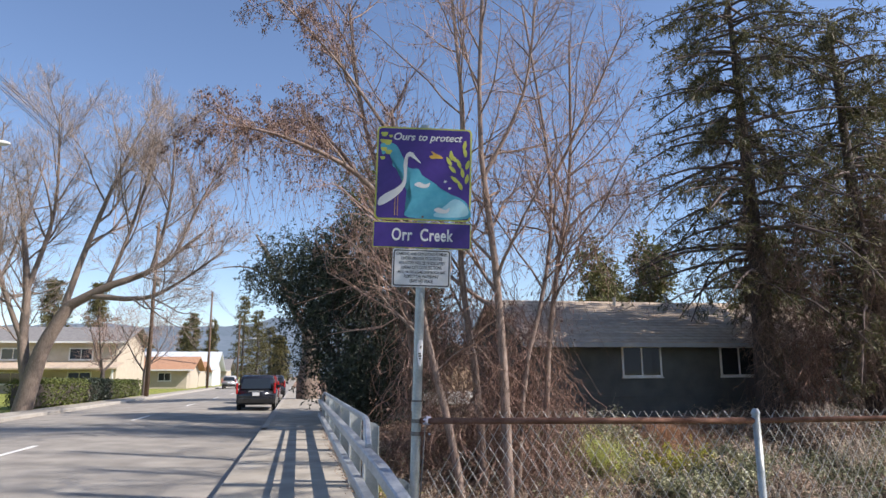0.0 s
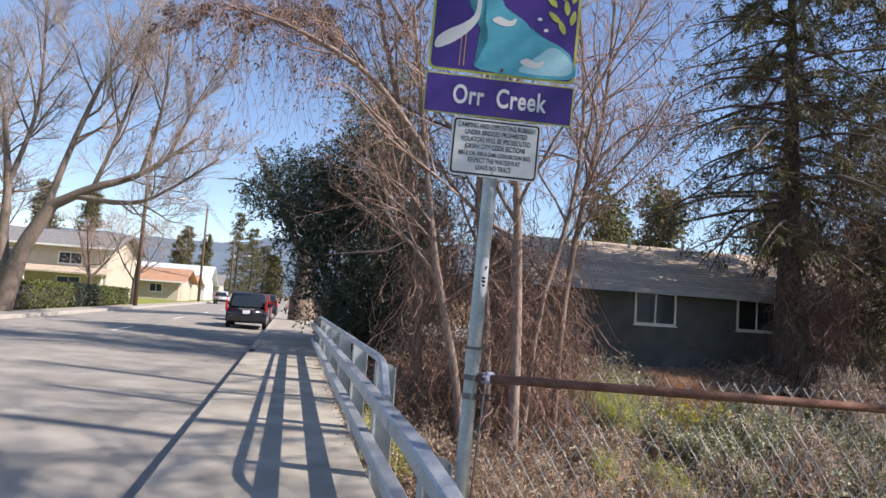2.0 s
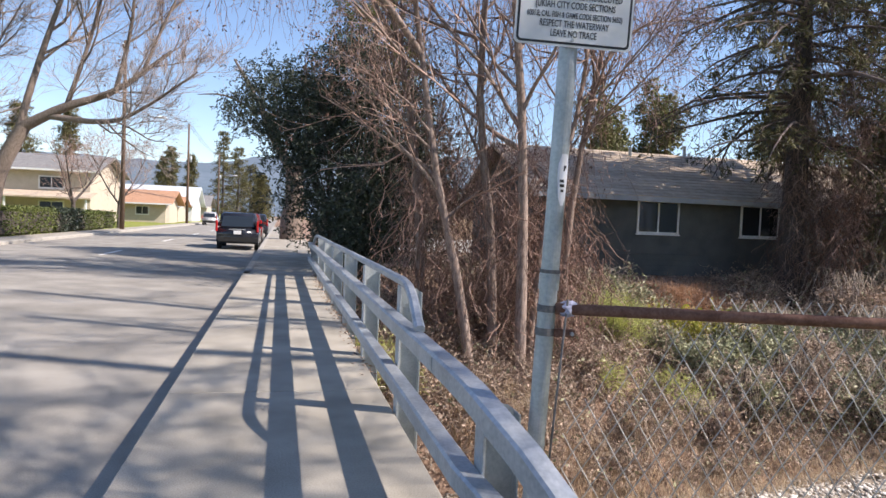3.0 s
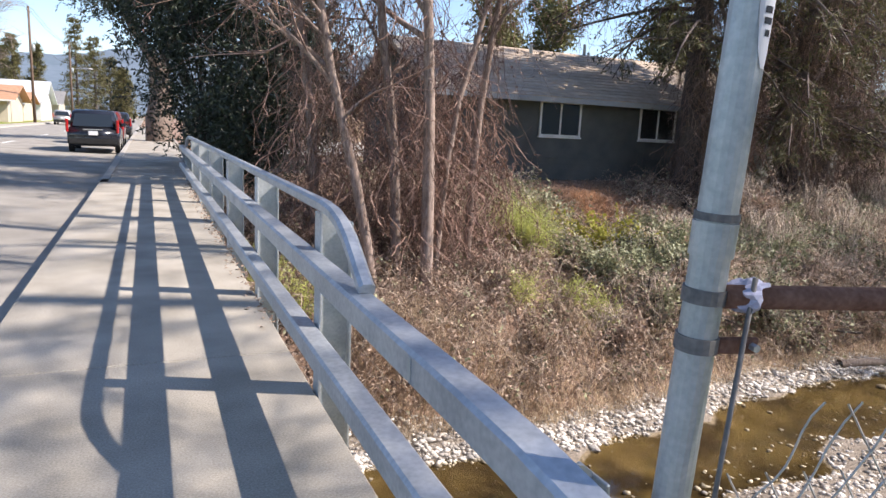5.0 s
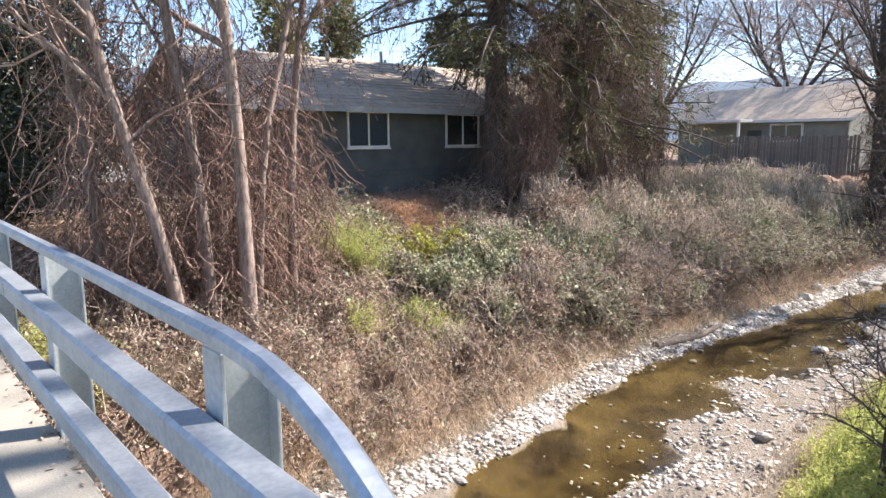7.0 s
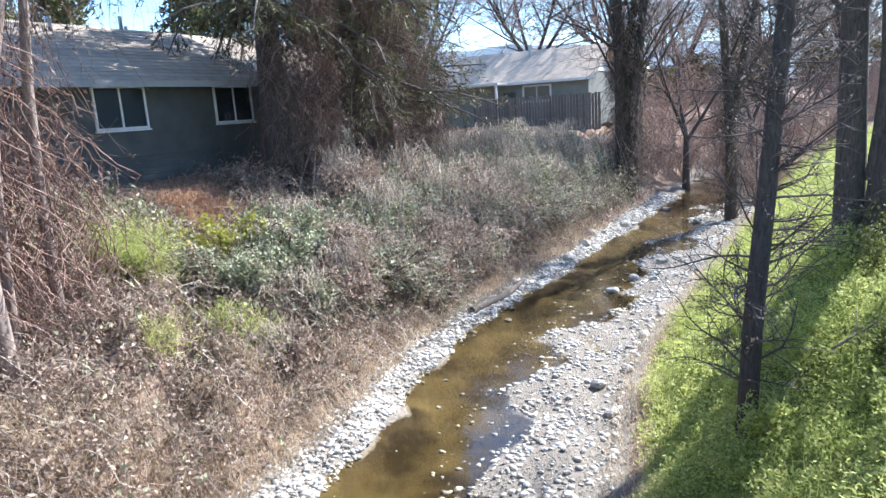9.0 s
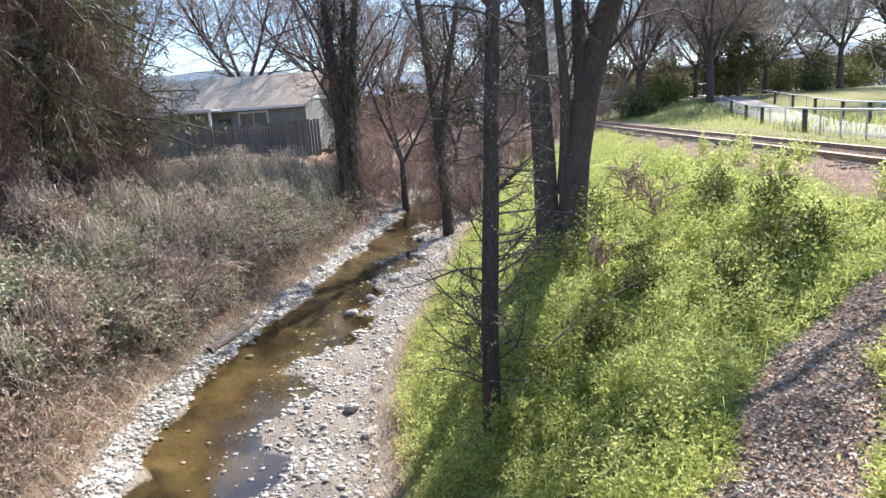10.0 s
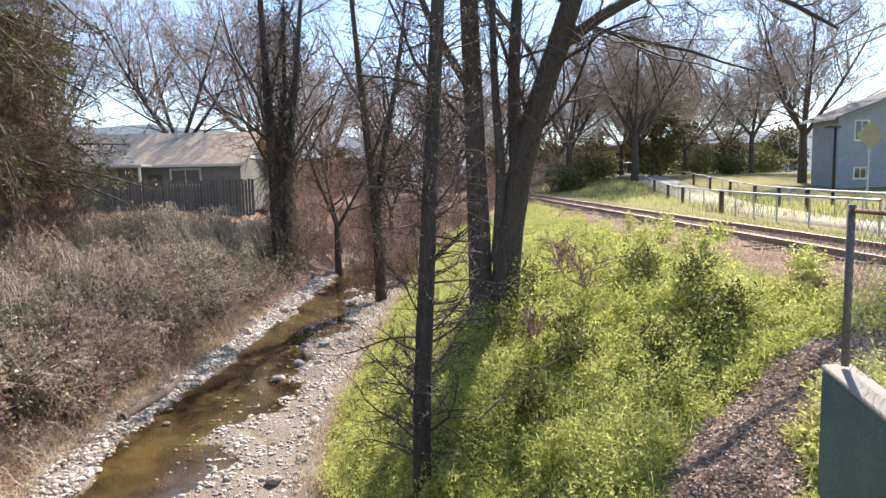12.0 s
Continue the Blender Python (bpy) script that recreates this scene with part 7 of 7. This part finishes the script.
b3 = gable_house("bungalow", "cream bungalow with a terracotta roof", -26, -14.5, 106, 114, 0, 2.4, 3.6, "x", M_CREAM, M_ROOF_TAN, 0.8)
b4 = gable_house("bungalow", "pale bungalow far down the street", -25, -14.0, 140, 150, 0, 2.8, 4.8, "x", M_CREAM, M_ROOF_GREY, 0.8)
for b, y in ((b1, 92), (b2, 118), (b3, 106), (b4, 140)):
    for u in (-25, -21, -17.5):
        window_unit(b, "x", u, u + 1.6, 0.9, 2.0, y, -1, 0.1)
# low tan outbuilding seen between the stems
shed = gable_house("tan_garage", "low tan garage behind the stems", 5.6, 11.0, 36.0, 42.0, -0.1, 1.9, 3.0, "y", M_TANWALL, M_ROOF_TAN, 0.3)
part("white_band", box_bm(5.5, 11.1, 35.6, 35.9, -0.1, 0.55, 0.02), M_WHITE, shed, "white base wall")
yard = thing("yard_fence", "brown board fence beyond the old tree", "fence", (1.9, 47.0, -0.1))
for i in range(26):
    part("board", box_bm(i * 0.3, i * 0.3 + 0.27, -0.012, 0.012, -0.1, 1.5, 0.004), M_FENCE, yard)
part("fence_rail", box_bm(0, 7.8, 0.013, 0.06, 1.0, 1.1), M_FENCE, yard)

# clipped hedges by the far pavement
g = np.random.default_rng(301)
for (x, y0, y1, w, hgt, mt) in ((-13.0, 36.5, 44.0, 0.8, 1.25, M_HEDGE), (-13.0, 44.6, 49.0, 0.8, 1.25, M_EVERGREEN), (-13.0, 49.4, 58.0, 0.8, 1.15, M_HEDGE)):
    n = 5200
    q = np.stack([x + g.uniform(-w, w, n), g.uniform(y0, y1, n), g.uniform(0.05, hgt, n)], 1)
    k = g.integers(0, 3, n)
    q[k == 0, 0] = x + w * g.choice([-1, 1], (k == 0).sum())
    q[k == 1, 2] = hgt
    q += g.normal(size=q.shape) * 0.05
    V, F = leaf_quads(q, g.normal(size=q.shape), g.uniform(0.09, 0.17, n), g.uniform(0.06, 0.11, n), 0.2, g)
    hd = thing("hedge", "clipped garden hedge behind the far pavement", "hedge", (x, (y0 + y1) / 2, 0))
    hd.matrix_basis = Matrix.Identity(4)
    link("leaves", np_mesh("leaves", V, [F]), mt, hd)
    # one solid dark box fills the hedge behind its leaves
    part("core", box_bm(x - w * 0.8, x + w * 0.8, y0 + 0.1, y1 - 0.1, 0, hgt - 0.12, 0.08), M_BARK_DARK, hd, "solid dark block inside the leaves")

# ---- poles and wires ----
def utility_pole(x, y, h, lamp=None, arms=True, label="brown wooden utility pole", wood=True):
    p = thing("utility_pole", label, "utility pole", (x, y, 0))
    part("shaft", cyl_bm((0, 0, -0.3), (0, 0, h), 0.17, 0.11, 12), M_POLEWOOD if wood else M_GALV_DULL, p, smooth=True)
    if arms:
        part("crossarm", box_bm(-0.06, 0.06, -0.9, 0.9, h - 0.6, h - 0.48, 0.01), M_POLEWOOD, p)
        for s in (-0.8, -0.4, 0.4, 0.8):
            part("insulator", cyl_bm((0, s, h - 0.48), (0, s, h - 0.33), 0.035, 0.02, 8), M_WHITE, p)
        part("transformer", cyl_bm((0.28, 0, h * 0.62), (0.28, 0, h * 0.62 + 0.7), 0.16, seg=12), M_GALV_DULL, p, smooth=True)
    if lamp:
        dx, z = lamp
        arm = part("lamp_arm", sweep_box([(0, 0, z - 0.35), (dx * 0.4, 0, z - 0.1), (dx * 0.8, 0, z), (dx, 0, z)], 0.05, 0.05, bevel=0.01), M_GALV_DULL, p)
        bm = bmesh.new()
        bmesh.ops.create_uvsphere(bm, u_segments=14, v_segments=8, radius=1, matrix=Matrix.LocRotScale((dx + 0.3 * math.copysign(1, dx), 0, z + 0.01), None, (0.40, 0.15, 0.10)))
        part("lamp_head", bm, M_WHITE, arm, "pale cobra lamp head", True)
    return p


utility_pole(-11.2, 55.0, 13.5, (2.2, 8.2))
utility_pole(-11.6, 93.0, 12.6)
utility_pole(-11.2, 132.0, 12.5, (2.6, 8.5))
utility_pole(-13.2, 25.0, 10.2, (2.3, 9.55), False, "grey street lamp pole across the road", False)
g = np.random.default_rng(305)
wires = thing("power_lines", "thin black power lines along the street", "wire", (-11.4, 90, 12))
wires.matrix_basis = Matrix.Identity(4)
for i, (o, dz) in enumerate(((-0.8, 0), (-0.4, 0), (0.4, 0), (0.8, 0), (0.2, -3.0))):
    pts = []
    pole_y = [(-20, 12.6), (55, 13.1), (93, 12.2), (132, 12.1), (240, 12.1)]
    for (ya, za_), (yb, zb_) in zip(pole_y, pole_y[1:]):
        for k in range(12):
            t = k / 12
            pts.append((-11.3 + o * 0.3, ya + (yb - ya) * t, za_ + (zb_ - za_) * t + dz - 2.4 * t * (1 - t)))
    P = np.array(pts)[None]
    V, F = tubes(P, np.full(P.shape[:2], 0.014), 4)
    link("wire", np_mesh("wire", V, [F]), M_SIGNBLACK, wires)

# ---- railway and path ----
track = thing("railway_track", "rusty railway track on old ties in dry grass", "railway track", (40, -1.32, -0.35))
track.matrix_basis = Matrix.Identity(4)
for yy in (-0.60, -2.04):
    prof = [(yy - 0.065, -0.30), (yy + 0.065, -0.30), (yy + 0.06, -0.285), (yy + 0.012, -0.27), (yy + 0.012, -0.19), (yy + 0.036, -0.18), (yy + 0.036, -0.15), (yy - 0.036, -0.15), (yy - 0.036, -0.18), (yy - 0.012, -0.19), (yy - 0.012, -0.27), (yy - 0.06, -0.285)]
    part("rail", prism_bm(prof, "x", 4.6, 120), M_RAILSTEEL, track)
tie_me = bm_mesh("tie", box_bm(-0.11, 0.11, -1.3, 1.3, -0.14, 0.0, 0.012))
for i in range(130):
    t = link("tie", tie_me, M_TIE, track)
    t.location = (5.0 + 0.58 * i, -1.32 + 0.04 * math.sin(i * 5.1), -0.345)
px_ = np.linspace(13, 112, 40)
near_y, far_y = np.interp(px_, [13, 24, 32, 45, 60, 112], [-4.5, -4.9, -6.3, -9.1, -12.3, -23]), np.interp(px_, [13, 24, 32, 45, 60, 112], [-6.4, -7.1, -9.0, -12.4, -15.8, -28])
pv = np.concatenate([np.stack([px_, yy, np.maximum(height(px_, near_y), height(px_, far_y)) + dz], 1) for yy, dz in ((near_y, 0.05), (far_y, 0.05), (far_y, -0.4), (near_y, -0.4))])
pi_ = np.arange(39)
pf = np.concatenate([np.stack([pi_ + 40 * a, pi_ + 1 + 40 * a, pi_ + 1 + 40 * b, pi_ + 40 * b], 1) for a, b in ((0, 1), (1, 2), (2, 3), (3, 0))])
path = tagged(link("path", np_mesh("path", pv, [pf]), M_CONCRETE), "pale concrete path beyond the railway", "path", kind="structure")
bollard = thing("bollard", "dark wooden bollard beside the concrete path", "bollard", (0, 0, -60), "bollards along the path")
part("shaft", cyl_bm((0, 0, -0.25), (0, 0, 0.80), 0.10, seg=10), M_POLEWOOD, bollard, smooth=True)
part("cap", cyl_bm((0, 0, 0.801), (0, 0, 0.95), 0.105, 0.09, 10), M_SIGNBLACK, bollard)
spots = [(46, -8.8), (40.5, -7.7), (30.2, -5.5), (46, -13.1), (38.7, -11.2), (33.6, -9.9), (29.0, -8.7), (53.5, -14.9), (61, -16.6), (54, -10.6)]
for x, y in spots[1:]:
    copy_thing(bollard, pose(x, y, gz(x, y)))
bollard.matrix_basis = pose(*spots[0], gz(*spots[0]))
for pts, lab in (([(22, -7.3), (30, -9.1), (42, -12.3), (60, -16.5), (90, -24.0)], "galvanised pipe handrail along the path"), ([(17.5, -4.0), (24, -4.5), (32, -5.8), (45, -8.6), (60, -11.8)], "galvanised pipe handrail along the track")):
    hr = thing("handrail", lab, "railing", (*pts[0], -0.3))
    hr.matrix_basis = Matrix.Identity(4)
    line = curve_points([(x, y, gz(x, y) + 0.95) for x, y in pts], 40)
    V, F = tubes(line[None], np.full((1, 40), 0.035), 8)
    link("rail", np_mesh("rail", V, [F], True), M_GALV, hr)
    for p in line[::3]:
        part("post", cyl_bm((p[0], p[1], gz(p[0], p[1]) - 0.2), (p[0], p[1], p[2] - 0.03), 0.03, seg=8), M_GALV, hr)
# far wire fence
ff = thing("far_fence", "tall chain-link fence beyond the path", "fence", (95, -25, -0.3))
ff.matrix_basis = Matrix.Identity(4)
for i in range(26):
    yy = -3.5 - i * 2.0
    part("post", cyl_bm((98, yy, 0.2), (98, yy, 3.3), 0.05, seg=8), M_GALV_DULL, ff)
for z in (1.6, 3.25):
    part("rail", cyl_bm((98, -3.5, z), (98, -53.5, z), 0.04, seg=6), M_GALV_DULL, ff)
# diamond warning sign and lamp pole
ds = thing("warning_sign", "faded diamond warning sign on a thin post", "sign", (25.7, -9.1, -0.3))
part("post", box_bm(-0.03, 0.03, -0.03, 0.03, -0.2, 3.0), M_GALV_DULL, ds)
dp = part("plate", box_bm(-0.006, 0.006, -0.38, 0.38, -0.38, 0.38), M_YELLOWSIGN, ds)
dp.matrix_basis = Matrix.Translation((-0.045, 0, 3.05)) @ Matrix.Rotation(radians(45), 4, "X")
lp = thing("path_lamp", "dark square lamp post by the path", "lamp post", (34.5, -13.2, -0.3))
part("shaft", cyl_bm((0, 0, -0.2), (0, 0, 3.9), 0.09, 0.07, 10), M_SIGNBLACK, lp, smooth=True)
part("lamp_head", box_bm(-0.15, 0.15, -0.2, 0.55, 3.9, 4.0, 0.02), M_SIGNBLACK, lp)

# ---- parked cars ----
def car(label, x, y, paint, rz=0.0, s=1.0):
    """A boxy estate: its rear end at the origin, facing along +y."""
    c = thing("car", label, "car", (x, y, -0.18 if x > -5 else -0.13), "cars parked in the street", rz)
    low = [(0.05, 0.35), (0.0, 0.62), (0.06, 0.98), (3.1, 1.02), (4.25, 0.88), (4.45, 0.62), (4.42, 0.32), (3.9, 0.26), (0.5, 0.26)]
    bm = prism_bm(low, "x", -0.89 * s, 0.89 * s)
    bmesh.ops.bevel(bm, geom=bm.edges[:], offset=0.06, segments=3, affect="EDGES")
    part("body", bm, paint, c, smooth=True)
    cab = [(0.10, 0.985), (0.36, 1.58), (0.75, 1.67), (2.1, 1.66), (3.1, 1.02)]
    bm = prism_bm(cab, "x", -0.84 * s, 0.84 * s)
    for v in bm.verts:
        if v.co.z > 1.3:
            v.co.x *= 0.84
    bmesh.ops.bevel(bm, geom=bm.edges[:], offset=0.05, segments=3, affect="EDGES")
    part("cabin", bm, paint, c, smooth=True)
    bm = bmesh.new()
    f = [bm.verts.new(p) for p in ((-0.70 * s, 0.118, 1.03), (0.70 * s, 0.118, 1.03), (0.62 * s, 0.318, 1.50), (-0.62 * s, 0.318, 1.50))]
    bm.faces.new(f)
    r = bmesh.ops.extrude_face_region(bm, geom=bm.faces[:])
    bmesh.ops.translate(bm, verts=[v for v in r["geom"] if isinstance(v, bmesh.types.BMVert)], vec=(0, -0.012, 0.004))
    part("rear_window", bm, M_GLASS, c)
    for sx in (-1, 1):
        bm = prism_bm([(0.55, 1.08), (0.72, 1.52), (2.0, 1.54), (2.75, 1.08)], "x", 0, 0.012)
        sw = part("side_window", bm, M_GLASS, c)
        sw.matrix_basis = Matrix.Translation((sx * 0.812 * s, 0, 0)) @ Matrix.Translation((0, 0, 1.08)) @ Matrix.Rotation(radians(-sx * 13), 4, "Y") @ Matrix.Translation((0, 0, -1.08))
        part("tail_light", box_bm(sx * 0.87 * s - 0.06, sx * 0.87 * s + 0.03, 0.02, 0.16, 0.80, 1.30, 0.02), M_RED, c)
        part("mirror", box_bm(sx * 0.98 * s - 0.1, sx * 0.98 * s + 0.1, 2.62, 2.72, 1.02, 1.18, 0.03), paint, c)
        for yy in (0.85, 3.55):
            w = part("wheel", cyl_bm((sx * 0.72 * s, yy, 0.33), (sx * 0.90 * s, yy, 0.33), 0.335, seg=24), M_RUBBER, c, smooth=False)
            part("rim", cyl_bm((sx * 0.901 * s, yy, 0.33), (sx * 0.912 * s, yy, 0.33), 0.21, seg=16), M_CARSILVER, w)
    part("bumper", box_bm(-0.86 * s, 0.86 * s, -0.05, 0.10, 0.34, 0.58, 0.04, seg=2), M_RUBBER, c)
    part("number_plate", box_bm(-0.16, 0.16, -0.012, 0.0, 0.70, 0.86, 0.004), M_SIGNWHITE, c, "white number plate")
    part("badge_strip", box_bm(-0.35, 0.35, 0.03, 0.052, 0.90, 0.93), M_CARSILVER, c)
    return c


car("black compact estate car parked at the kerb", -1.95, 33.4, M_CARDARK)
car("dark red car parked ahead of the black one", -2.0, 41.0, M_CARRED)
car("black car parked farther up the kerb", -1.85, 52.0, M_CARDARK)
car("silver car parked across the road", -8.8, 92.0, M_CARSILVER)

# distant hills, the blue of haze mixed into their colour
g = np.random.default_rng(320)
hill_mat = material("hazy_hill_woods", (0.10, 0.14, 0.17), (0.15, 0.19, 0.23), 0.004, 0.95, 0.0, fine=0.03)
ang = np.linspace(-70, 200, 220)
prof = 225 + 55 * np.sin(np.radians(ang * 2.3 + 40)) + 30 * np.sin(np.radians(ang * 6.1)) + 14 * np.sin(np.radians(ang * 17 + 20)) + g.normal(size=220) * 3
rows_h = []
for k, (d, f) in enumerate(((1900, 0.0), (2300, 0.45), (2700, 0.8), (3000, 1.0))):
    rows_h.append(np.stack([np.sin(np.radians(ang)) * d, np.cos(np.radians(ang)) * d, prof * f + g.normal(size=220) * 4 * (f > 0) - 3], 1))
V = np.concatenate(rows_h)
i = np.arange(219)
F = np.concatenate([np.stack([i + 220 * k, i + 1 + 220 * k, i + 1 + 220 * (k + 1), i + 220 * (k + 1)], 1) for k in range(3)])
tagged(link("backdrop", np_mesh("backdrop", V, [F], True), hill_mat), "wooded hills on the horizon, tinted blue for haze", "hills", kind="structure")
